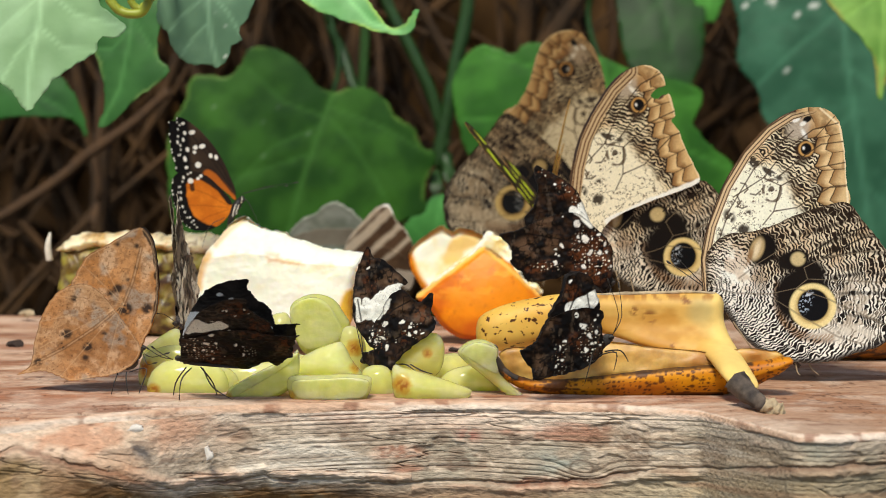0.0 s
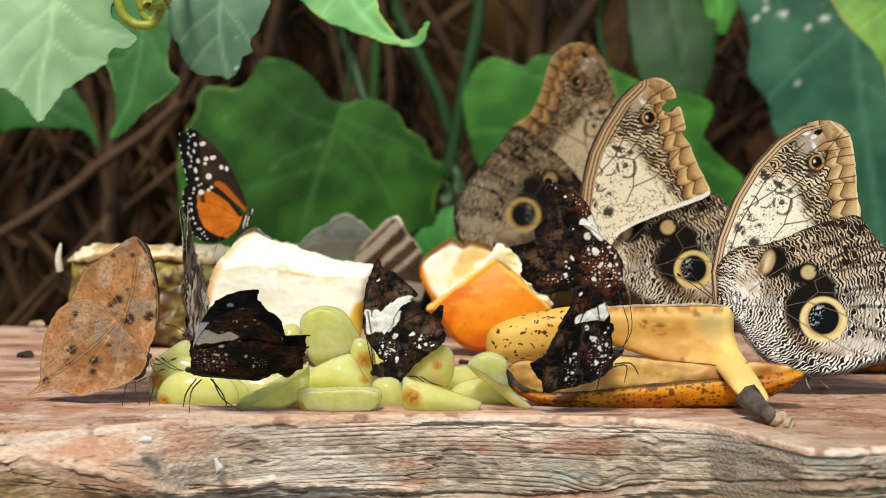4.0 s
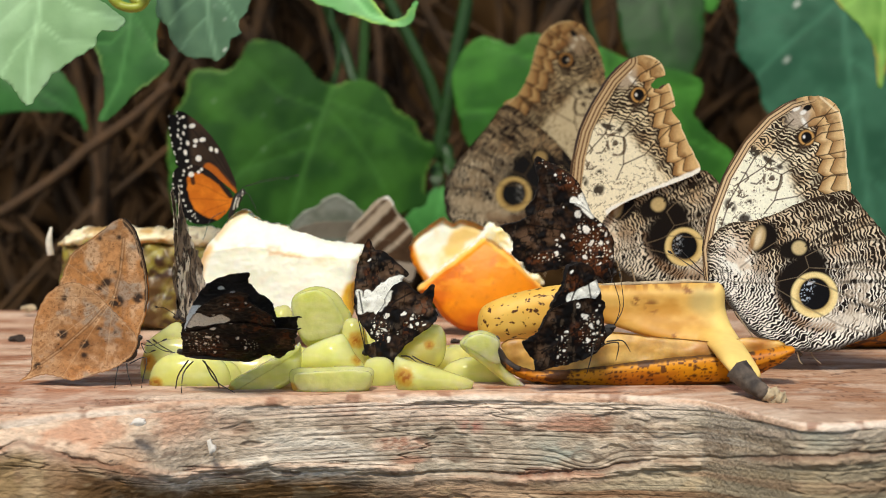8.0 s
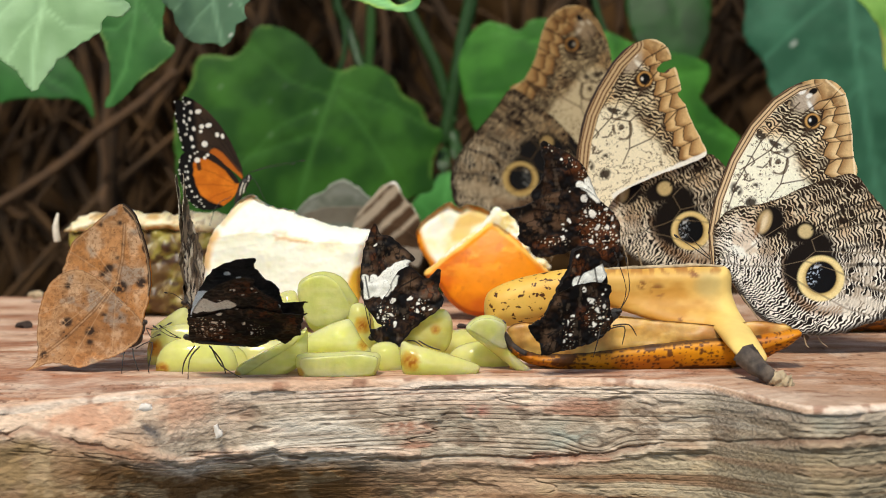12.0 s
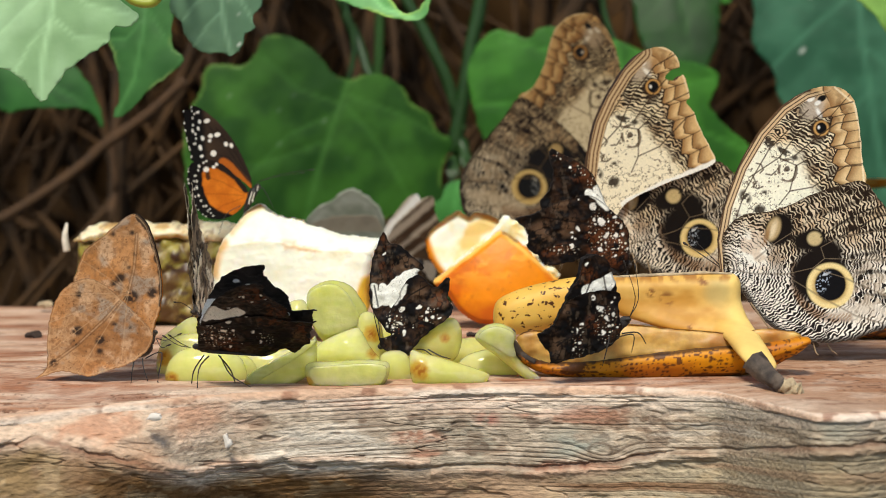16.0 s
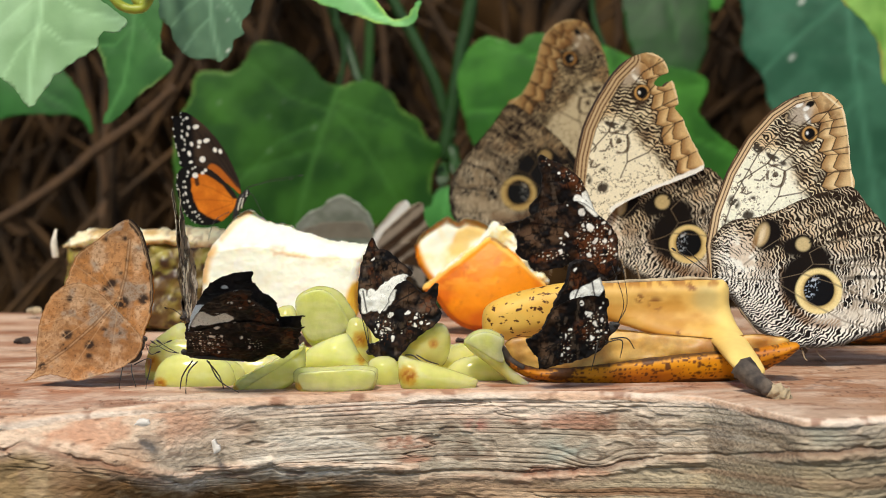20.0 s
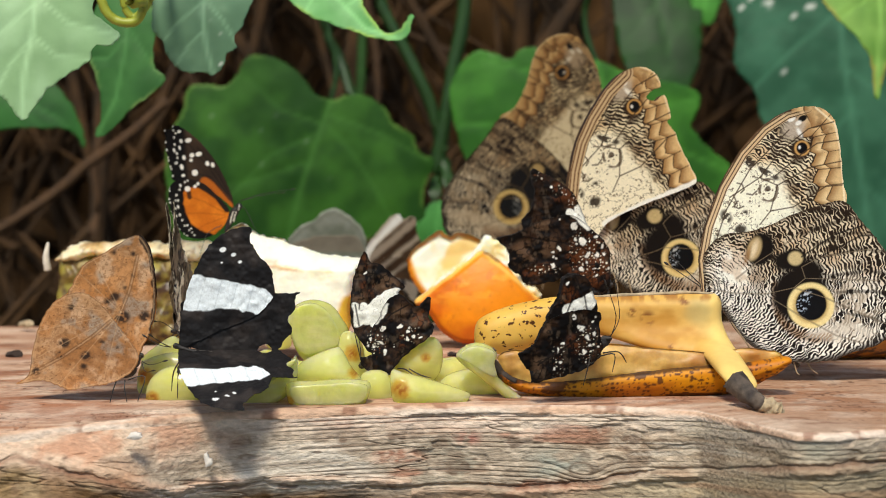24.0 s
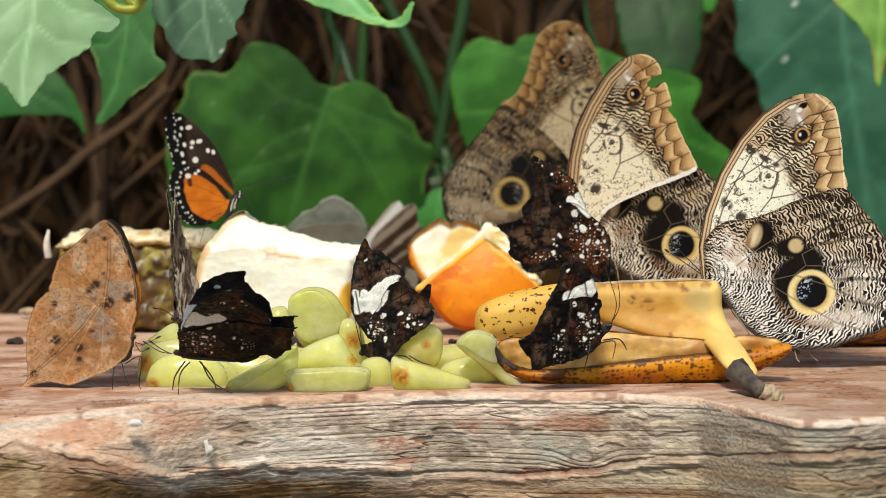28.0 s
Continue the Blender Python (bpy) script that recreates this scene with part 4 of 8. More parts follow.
def grape_piece(place, skin, face, label, base=(206, 216, 96), top=(232, 236, 170), height=7, amber=(), face_tone=(222, 228, 160), depth=6, seed=1):
    """A cut grape whose skin and cut face show side by side: two closed bodies in one frame; amber: bruised spots (u, v, radius)."""
    t = thing("grape_half", place, label, "grape", "halved grapes")
    vs = [q[1] for q in skin]
    lo, hi = min(vs), max(vs)

    def tone(low, high, pale):
        def paint(u, v, d):
            one = one_like(u)
            # low to high by height: shade below and light on top, put into the colour
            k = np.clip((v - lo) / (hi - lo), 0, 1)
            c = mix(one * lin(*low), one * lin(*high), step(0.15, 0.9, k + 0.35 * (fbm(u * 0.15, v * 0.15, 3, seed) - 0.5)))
            c = mix(c, one * lin(250, 250, 214), 0.6 * step(0.5, 0.68, fbm(u * 0.10 + 0.1 * v, v * 0.5, 3, seed + 3)))
            c = mix(c, one * lin(196, 202, 70), 0.5 * step(0.54, 0.7, fbm(u * 0.16, v * 0.22, 3, seed + 4)))
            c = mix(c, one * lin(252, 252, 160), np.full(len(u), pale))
            for x, y, r in amber:
                near = np.hypot(u - x, v - y) + r * 0.5 * (fbm(u * 0.6, v * 0.6, 3, seed + 5) - 0.5)
                c = mix(c, one * lin(222, 168, 62), 0.85 * step(r, r * 0.5, near))
                c = mix(c, one * lin(176, 96, 30), 0.8 * step(r * 0.6, r * 0.25, near) * step(0.4, 0.6, fbm(u * 0.9, v * 0.9, 2, seed + 6)))
            return c
        return paint
    bumps = lambda u, v, d: 0.5 * (fbm(u * 0.25, v * 0.35, 3, seed + 8) - 0.5) * step(0, 0.3, d)
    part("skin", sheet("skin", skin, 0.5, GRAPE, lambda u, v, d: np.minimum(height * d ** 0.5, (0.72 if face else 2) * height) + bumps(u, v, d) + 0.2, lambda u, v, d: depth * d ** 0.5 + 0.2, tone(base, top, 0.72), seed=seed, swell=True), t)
    if face:
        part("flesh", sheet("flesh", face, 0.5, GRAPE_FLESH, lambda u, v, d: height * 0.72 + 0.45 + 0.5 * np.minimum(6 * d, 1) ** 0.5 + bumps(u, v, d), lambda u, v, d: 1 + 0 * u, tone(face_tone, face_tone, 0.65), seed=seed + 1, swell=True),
             t, "pale wet cut face")
    return t


def split_grapes():
    green, cup = "halved green grape with translucent flesh", "halved green grape showing its wet cut face"
    grape_piece((-0.0945, 0.9000, 0.9961), [(-14.17, 4.45), (-14.17, 10.12), (-11.74, 15.38), (-4.05, 18.22), (4.05, 18.22), (12.14, 14.98), (15.38, 8.1), (14.57, -0.81), (-4.05, -2.02), (-11.74, 0)], [], "halved green grape with a browned end", (214, 204, 120), (228, 226, 176), 5, [(-11.74, 10.12, 4)])
    grape_piece((-0.0889, 0.8850, 0.9959), [(-14.33, 0.8), (-14.73, 7.56), (-11.15, 13.14), (-3.98, 15.53), (6.37, 14.33), (12.34, 10.35), (13.93, 1.99), (8.76, -0.2), (-7.96, -0.6)], [], "halved green grape with a dark amber stalk scar", (212, 214, 84), (226, 228, 150), 7, [(-12.74, 4.78, 3.4)], seed=2)
    grape_piece((-0.1001, 0.9150, 1.0109), [(-9.05, -0.41), (-3.7, 4.53), (2.88, 8.23), (6.59, 4.12), (7, -2.88), (-6.17, -4.12)], [], green, (206, 206, 140), (226, 228, 190), 5, seed=3)
    grape_piece((-0.0630, 0.8760, 0.9978), [(-12.22, -0.79), (-12.41, 1.58), (-10.64, 4.73), (-5.12, 7.88), (2.76, 11.82), (10.64, 16.35), (13, 17.73), (13.4, 11.03), (11.82, 5.52), (4.73, 1.18), (-3.15, -1.18)], [(-11.82, 1.58), (-10.44, 4.53), (-5.12, 7.88), (4.73, 13), (12.22, 17.14), (12.41, 15.76), (6.7, 11.03), (-1.18, 6.3), (-9.06, 1.58)], "halved green grape tilted on its side",
                (208, 218, 70), (200, 216, 96), 7, [(-11.43, 1.97, 2.2)], (176, 184, 110), seed=4)
    grape_piece((-0.0689, 0.8980, 0.9963), [(-9.09, 0), (-9.49, 8.08), (-5.05, 11.31), (5.05, 12.12), (10.3, 12.12), (11.11, 8.08), (7.07, 0)], [], green, (214, 218, 80), (236, 240, 210), 5, seed=5)
    grape_piece((-0.0386, 0.8700, 0.9982), [(-14.48, 3.52), (-14.09, 8.61), (-5.48, 9.2), (6.26, 9.78), (13.7, 9), (14.48, 5.87), (13.11, 1.96), (10.17, 0), (-5.48, -0.59), (-12.33, -0.2)], [(-12.91, 7.44), (-5.48, 8.41), (6.26, 9), (12.91, 8.22), (13.7, 5.87), (12.13, 2.74), (8.22, 1.57), (-5.48, 1.17), (-11.74, 2.35)], "halved green grape lying with its cut face out",
                (204, 204, 96), (222, 228, 150), 6, [(-13.5, 2.74, 2.4)], (214, 218, 140), seed=6)
    grape_piece((-0.0399, 0.8920, 1.0041), [(-11.64, -0.6), (-10.63, 6.22), (-5.22, 9.83), (2.81, 12.84), (5.22, 11.84), (8.02, 6.62), (11.23, -0.6)], [], green, (200, 214, 60), (236, 242, 200), 8, [(9.63, 4.21, 3)], seed=7)
    grape_piece((-0.0447, 0.9150, 1.0121), [(-10.7, 11.52), (-9.88, 16.46), (-4.73, 19.55), (0.41, 19.96), (5.76, 17.7), (9.05, 13.17), (11.52, 8.64), (9.88, 2.88), (4.53, 0), (-2.47, -2.47), (-5.76, -1.23), (-8.64, 3.7)], [(-10.29, 11.94), (-9.47, 16.05), (-4.94, 18.73), (0, 18.93), (4.12, 16.05), (7.82, 9.88), (9.05, 5.35), (4.53, 2.06), (-2.47, 0.41), (-5.76, 1.23), (-8.23, 4.94)], "green grape half standing on the heap",
                (196, 212, 56), (206, 222, 90), 7, (), (222, 234, 160), seed=8)
    grape_piece((-0.0606, 0.9450, 1.0120), [(-4.68, 0), (-4.25, 8.08), (-0.85, 10.41), (2.98, 9.35), (4.25, 0)], [], green, (196, 206, 130), (212, 220, 170), 5, seed=9)
    grape_piece((-0.0316, 0.9080, 1.0013), [(-4.9, -0.82), (-4.9, 16.34), (-1.63, 20.01), (2.45, 17.56), (4.49, 10.21), (4.9, -0.82)], [], "halved amber grape in the heap", (216, 180, 96), (232, 206, 140), 5, [(0, 12.25, 4)], seed=10)
    grape_piece((-0.0059, 0.8970, 1.0046), [(-11.5, 2.02), (-8.67, 9.28), (-2.22, 13.72), (3.83, 15.33), (6.66, 12.1), (7.06, 7.06), (5.45, 1.61), (1.82, -0.81), (-7.06, -0.81)], [], "yellow grape half with a brown stalk scar", (224, 190, 40), (236, 206, 70), 6, [(1.01, 8.67, 2.4)], seed=11)
    grape_piece((-0.0036, 0.8720, 0.9987), [(-13.53, 6.67), (-12.94, 12.16), (-9.02, 11.37), (0.78, 8.63), (12.94, 4.51), (14.12, 2.75), (12.16, 0.59), (2.75, -0.59), (-7.06, -0.78), (-12.16, 0.78)], [], "halved green grape with bruised amber end", (208, 220, 74), (224, 230, 130), 6, [(-9.81, 5.88, 4.6)], seed=12)
    grape_piece((-0.0216, 0.8840, 0.9972), [(-5.96, 10.74), (2.78, 11.53), (6.36, 0.8), (-0.8, -0.8), (-4.37, 0.4)], [], green, (198, 212, 56), (214, 220, 120), 6, seed=13)
    grape_piece((0.0109, 0.8930, 0.9965), [(-11.65, 5.62), (-7.63, 10.44), (2.41, 12.45), (8.44, 8.84), (10.44, 2.01), (8.84, -0.4), (-1.61, -0.8), (-9.64, 0.4)], [], green, (186, 206, 40), (214, 224, 160), 6, seed=14)
    grape_piece((0.0179, 0.8800, 1.0005), [(-12.07, 14.65), (-8.71, 18.01), (-3.56, 19), (1.98, 16.23), (1.98, 11.48), (3.17, 6.93), (6.73, 3.17), (11.48, -0.79), (11.08, -2.38), (7.52, -1.98), (1.19, 2.57), (-4.75, 7.52), (-9.9, 11.48)], [(-11.08, 14.65), (-8.31, 17.42), (-3.56, 18.21), (1.58, 15.83), (1.39, 11.88), (2.18, 7.92), (-0.4, 7.92), (-5.54, 11.08), (-9.5, 13.46)], "pale halved grape leaning on the banana",
                (196, 216, 66), (222, 236, 150), 6, (), (224, 236, 186), seed=15)


split_grapes()
for place, turn in (((-0.0524, 0.9050, 1.0000), 10), ((-0.0172, 0.9050, 1.0000), 60), ((0.0025, 0.9150, 0.9996), 30), ((-0.0648, 0.9250, 1.0014), 80), ((-0.0280, 0.9250, 1.0035), 20), ((-0.0381, 0.9150, 0.9988), 50), ((-0.0818, 0.8950, 0.9967), 15)):
    grape_half(place, (22, 16, 11), 12, -6, turn)


def melon():
    t = thing("fruit_chunk", (-0.0648, 1.01, 1.0169), "large cream-white chunk of peeled fruit with yellowish edges", "fruit chunk")
    ru, rv = [-30.3, -24.4, -15.5, -6.1, 2.4, 13.3, 31.1], [22.2, 23.5, 24.9, 24.4, 21.7, 20.9, 20.1]

    def paint(u, v, d):
        one = one_like(u)
        over = v - np.interp(u, ru, rv)                       # height over the crease between the top and the cut face
        c = mix(one * lin(252, 246, 226), one * lin(244, 228, 188), 0.55 * step(0.5, 0.75, fbm(u * 0.07, v * 0.12, 4, 3)) * step(1, -2, over))
        c = mix(c, one * lin(236, 206, 146), 0.6 * np.exp(-((over + 0.4) / 1.1) ** 2) * step(0.42, 0.6, fbm(u * 0.16, v * 0.3, 3, 4)))
        c = mix(c, one * lin(206, 154, 106), 0.5 * step(2.0, 0.2, near_line(u, v, [(-4.6, 23.9), (-0.7, 23.6)]) + 1.6 * (fbm(u * 0.4, v * 0.8, 3, 6) - 0.4)))
        c = mix(c, one * lin(206, 158, 108), 0.6 * step(1.6, 0.4, near_line(u, v, [(-3.8, 22.1), (3.5, 21.3), (7.8, 20.3)]) + 1.6 * (fbm(u * 0.5, v * 0.9, 3, 7) - 0.35)))
        c = mix(c, one * lin(226, 172, 92), 0.8 * step(3.4, 0.6, near_line(u, v, [(-32.1, 11.7), (-30.7, 20.3), (-27.9, 24.0)]) + 2.2 * (fbm(u * 0.25, v * 0.2, 3, 8) - 0.4)))
        c = mix(c, one * lin(232, 188, 110), 0.55 * step(2.2, 0.4, near_line(u, v, [(-25.5, 27.7), (-20.8, 33.5), (-15.4, 37.3)])))
        return mix(c, one * lin(226, 178, 52), step(5.0, 2.5, near_line(u, v, [(29.1, 6.8), (27.5, 2.1), (26.3, -4.1)])))
    shape = lambda u, v, d: dome(5, 4)(u, v, d) + 9 - np.where(v > np.interp(u, ru, rv), 1.25, 0.10) * (v - np.interp(u, ru, rv)) + 1.5 * (fbm(u * 0.07, v * 0.12, 4, 8) - 0.5) + 0.5 * (fbm(u * 0.4, v * 0.4, 3, 9) - 0.5) * step(0, 2, d)
    part("rind", sheet("rind", [(24.9, 11.5), (29.1, 9.9), (30.7, 9.2), (29.6, 3.7), (27.9, -3.3), (24.7, -6.4), (20.9, -5.7), (22.5, 3.7)], 0.9, FRUIT, lambda u, v, d: dome(1, 2)(u, v, d) + 7, dome(25, 6),
                       lambda u, v, d: mix(one_like(u) * lin(222, 176, 52), one_like(u) * lin(196, 140, 40), step(0.4, 0.7, fbm(u * 0.2, v * 0.2, 3, 5)))), t, "yellow rind side")
    part("flesh", sheet("flesh", [(-32.9, 5.5), (-33.2, 10.1), (-32.5, 14.8), (-31.7, 19.1), (-30.3, 23.0), (-28.3, 26.1), (-24.3, 30.8), (-21.2, 35.0), (-18.3, 37.2), (-15.7, 38.1), (-13.6, 38.1), (-11.1, 35.9), (-7.5, 34.1), (-3.0, 32.9), (0.9, 32.5), (2.8, 31.4), (4.4, 30.1), (8.7, 29.1), (13.3, 27.6), (18.0, 26.0), (23.4, 25.5), (28.8, 24.7), (33.1, 24.3), (32.7, 22.0), (31.1, 17.7), (29.7, 11.5), (28.3, 3.7), (26.3, -5.7), (-2.5, -7.1), (-32.1, -5.5)], 0.5, FRUIT, shape, dome(26, 12), paint, rough=0.35, smooth_n=5), t)


def pineapple():
    t = thing("pineapple_slice", (-0.1326, 1.0800, 1.0107), "thick pineapple slice with brown-green rind", "pineapple")

    def rind_paint(u, v, d):
        one = one_like(u)
        c = mix(one * lin(104, 78, 40), one * lin(150, 138, 58), step(0.4, 0.65, fbm(u * 0.13, v * 0.13, 4, 3)))
        c = mix(c, one * lin(70, 44, 24), step(0.5, 0.7, fbm(u * 0.25, v * 0.3, 4, 6)))
        c = mix(c, one * lin(178, 160, 110), 0.7 * step(0.62, 0.75, fbm(u * 0.3, v * 0.2, 3, 9)))
        return mix(c, one * lin(206, 176, 116), step(7, 10, v - 20.65) * 0.8)

    def flesh_paint(u, v, d):
        one = one_like(u)
        return mix(mix(one * lin(244, 228, 190), one * lin(206, 166, 106), step(0.45, 0.7, fbm(u * 0.15, v * 0.4, 4, 5))), one * lin(128, 84, 44), 0.6 * step(0.58, 0.7, fbm(u * 0.4, v * 0.5, 4, 15)))
    knob = lambda u, v: 2.2 * np.abs(np.sin(u * 0.33 + v * 0.2)) * np.abs(np.sin(v * 0.33 - u * 0.16)) + 1.6 * fbm(u * 0.3, v * 0.3, 3, 2)
    part("rind", sheet("rind", [(-31.09, -8.99), (-34.01, 0), (-32.06, 14.57), (-31.09, 26.72), (-24.29, 28.18), (-9.72, 29.15), (14.57, 28.18), (36.43, 27.2), (37.89, -8.99), (2.43, -9.72)], 0.8, FRUIT,
                       lambda u, v, d: dome(9, 9)(u, v, d) + knob(u, v) * step(0, 2.5, d), dome(14, 8), rind_paint, rough=0.5), t, "rough brown-green rind")
    part("flesh", sheet("flesh", [(-32.06, 26.23), (-27.2, 31.58), (-19.43, 33.52), (0, 33.52), (19.43, 33.52), (36.43, 33.03), (37.41, 24.29), (14.57, 25.26), (-9.72, 26.23)], 0.8, FRUIT,
                        lambda u, v, d: dome(11, 4)(u, v, d) + 2.4 * (fbm(u * 0.35, v * 0.35, 4, 12) - 0.5) * step(0, 1.5, d), dome(30, 5), flesh_paint, rough=1.3), t, "ragged cream cut face")
    part("leaf_stub", tube("leaf_stub", [(-0.0355, -0.006, 0.022), (-0.0360, -0.007, 0.028), (-0.0350, -0.007, 0.034)], [0.0016, 0.0014, 0.0005], FRUIT_PALE, 8), t, "curled white leaf stub")


FRUIT_PALE = material("pale_fibre", 0.6, lin(222, 214, 196), vary=0.15, vary_scale=120)


def oranges():
    def rind(u, v, d):
        one = one_like(u)
        c = mix(one * lin(234, 138, 10), one * lin(212, 104, 2), step(0.3, 0.7, fbm(u * 0.09, v * 0.09, 4, 3) - 0.012 * v))
        c = mix(c, one * lin(248, 172, 50), 0.7 * step(0.55, 0.7, fbm(u * 0.12, v * 0.3, 4, 5)) * step(-2, 12, v))
        # underside of the wedge: its shadow is painted in as darker orange
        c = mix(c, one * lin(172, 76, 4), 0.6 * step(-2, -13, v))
        c = mix(c, one * lin(186, 96, 20), 0.35 * step(0.68, 0.78, fbm(u * 0.35, v * 0.35, 3, 7)))
        top = near_line(u, v, [(-29.0, 2.3), (-0.4, 23.9), (22.7, 4.3)])
        c = mix(c, one * lin(252, 204, 104), 0.85 * step(1.5, 0.3, top + 0.8 * (fbm(u * 0.3, v * 0.3, 2, 6) - 0.3)))
        return mix(c, one * lin(116, 92, 66), 0.8 * step(1.4, 0.5, near_line(u, v, [(0.8, 23.1), (2.8, 22.3), (5.2, 20.3), (6.4, 19.9)]) + 0.5 * (fbm(u * 0.5, v * 0.5, 2, 8) - 0.3)))

    def pale(u, v, d):
        one = one_like(u)
        c = mix(one * lin(252, 246, 224), one * lin(250, 222, 150), step(0.4, 0.7, fbm(u * 0.2, v * 0.2, 4, 3)))
        return mix(c, one * lin(240, 190, 96), 0.5 * step(0.6, 0.75, fbm(u * 0.35, v * 0.35, 3, 9)))
    t = thing("orange_wedge", (0.0182, 1.06, 1.0172), "orange wedge with its glossy rind outward", "orange")
    swell = lambda u, v, d: np.maximum(15 * (1 - ((u - 2) / 44) ** 2 - ((v + 8) / 40) ** 2), 0.5) - 2.2 * step(2.2, 0, d) + 0.5 * (fbm(u * 0.1, v * 0.1, 3, 2) - 0.5)
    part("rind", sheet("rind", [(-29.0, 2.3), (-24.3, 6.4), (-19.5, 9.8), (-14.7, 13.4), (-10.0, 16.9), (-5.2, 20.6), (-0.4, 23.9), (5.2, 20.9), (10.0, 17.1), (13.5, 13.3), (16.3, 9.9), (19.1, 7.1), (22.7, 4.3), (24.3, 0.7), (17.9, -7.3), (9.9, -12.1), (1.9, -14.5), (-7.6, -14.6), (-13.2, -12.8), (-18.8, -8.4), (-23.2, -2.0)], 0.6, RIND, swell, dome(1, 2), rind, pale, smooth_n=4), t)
    lumps = lambda u, v, d: 1.5 + 4.5 * fbm(u * 0.28, v * 0.28, 3, 4) * step(0, 12, u) + dome(1.6, 2.0)(u, v, d)
    part("flesh", sheet("flesh", [(-25.9, 4.7), (-22.7, 8.4), (-17.1, 13.0), (-11.5, 17.4), (-6.0, 21.5), (-2.0, 25.9), (-0.4, 28.7), (2.0, 30.4), (5.2, 28.3), (7.2, 27.7), (9.2, 25.6), (10.6, 22.3), (12.5, 20.5), (12.8, 17.9), (11.9, 15.9), (15.4, 13.3), (16.5, 10.3), (19.1, 8.5), (22.7, 7.9), (24.3, 3.9), (17.9, 6.3), (13.1, 12.3), (9.2, 16.3), (3.6, 20.3), (-0.5, 22.7), (-5.2, 19.5), (-12.3, 14.4), (-19.5, 9.0)], 0.5, FRUIT, lumps, dome(16, 5), pale, rough=0.5, smooth_n=5), t, "ragged cream pith and flesh")

    def flesh(u, v, d):
        one = one_like(u)
        c = mix(one * lin(254, 248, 226), one * lin(250, 226, 160), step(0.45, 0.75, fbm(u * 0.11, v * 0.11, 4, 13)))
        q = near_line(u, v, [(3.0, 7.6), (6.3, 12.7), (11.4, 15.2)])
        c = mix(c, one * lin(244, 204, 112), 0.9 * step(5.6, 2.6, q + 2.0 * (fbm(u * 0.3, v * 0.3, 3, 15) - 0.5)))
        c = mix(c, one * lin(250, 196, 84), 0.8 * step(2.4, 0.6, d))
        k = near_line(u, v, [(-9.7, -6.7), (-13.1, -1.6), (-16.0, 6.8)])
        return mix(c, one * lin(240, 150, 26), step(3.6, 1.0, k + 1.2 * (fbm(u * 0.2, v * 0.2, 2, 16) - 0.5)))
    t = thing("orange_wedge", (0.0015, 1.12, 1.0248), "orange wedge with its pale flesh upward", "orange")
    hollow = lambda u, v, d: dome(4, 3.5)(u, v, d) - 0.22 * (v + 12) - 0.9 * step(3, 9, d)
    part("flesh", sheet("flesh", [(-16.2, 8.1), (-14.7, 11.9), (-10.9, 15.2), (-6.3, 18.6), (-2.0, 21.3), (0.9, 19.8), (3.4, 18.6), (5.7, 20.2), (8.9, 20.2), (15.2, 17.5), (19.0, 14.3), (16.4, 6.7), (8.8, -1.7), (1.2, -8.4), (-8.9, -7.5), (-13.5, -1.6), (-15.6, 3.5)], 0.7, FRUIT, hollow, dome(34, 16), flesh, rough=0.3, smooth_n=5), t)


melon()
pineapple()
oranges()


def local(pts, base):
    return [tuple(Vector(q) - Vector(base)) for q in pts]


def disc_at(u, v, p, r):
    return step(r, r * 0.3, np.hypot(u - p[0], v - p[1]))


def flat(u, v, d):
    return one_like(u) * lin(200, 160, 80)


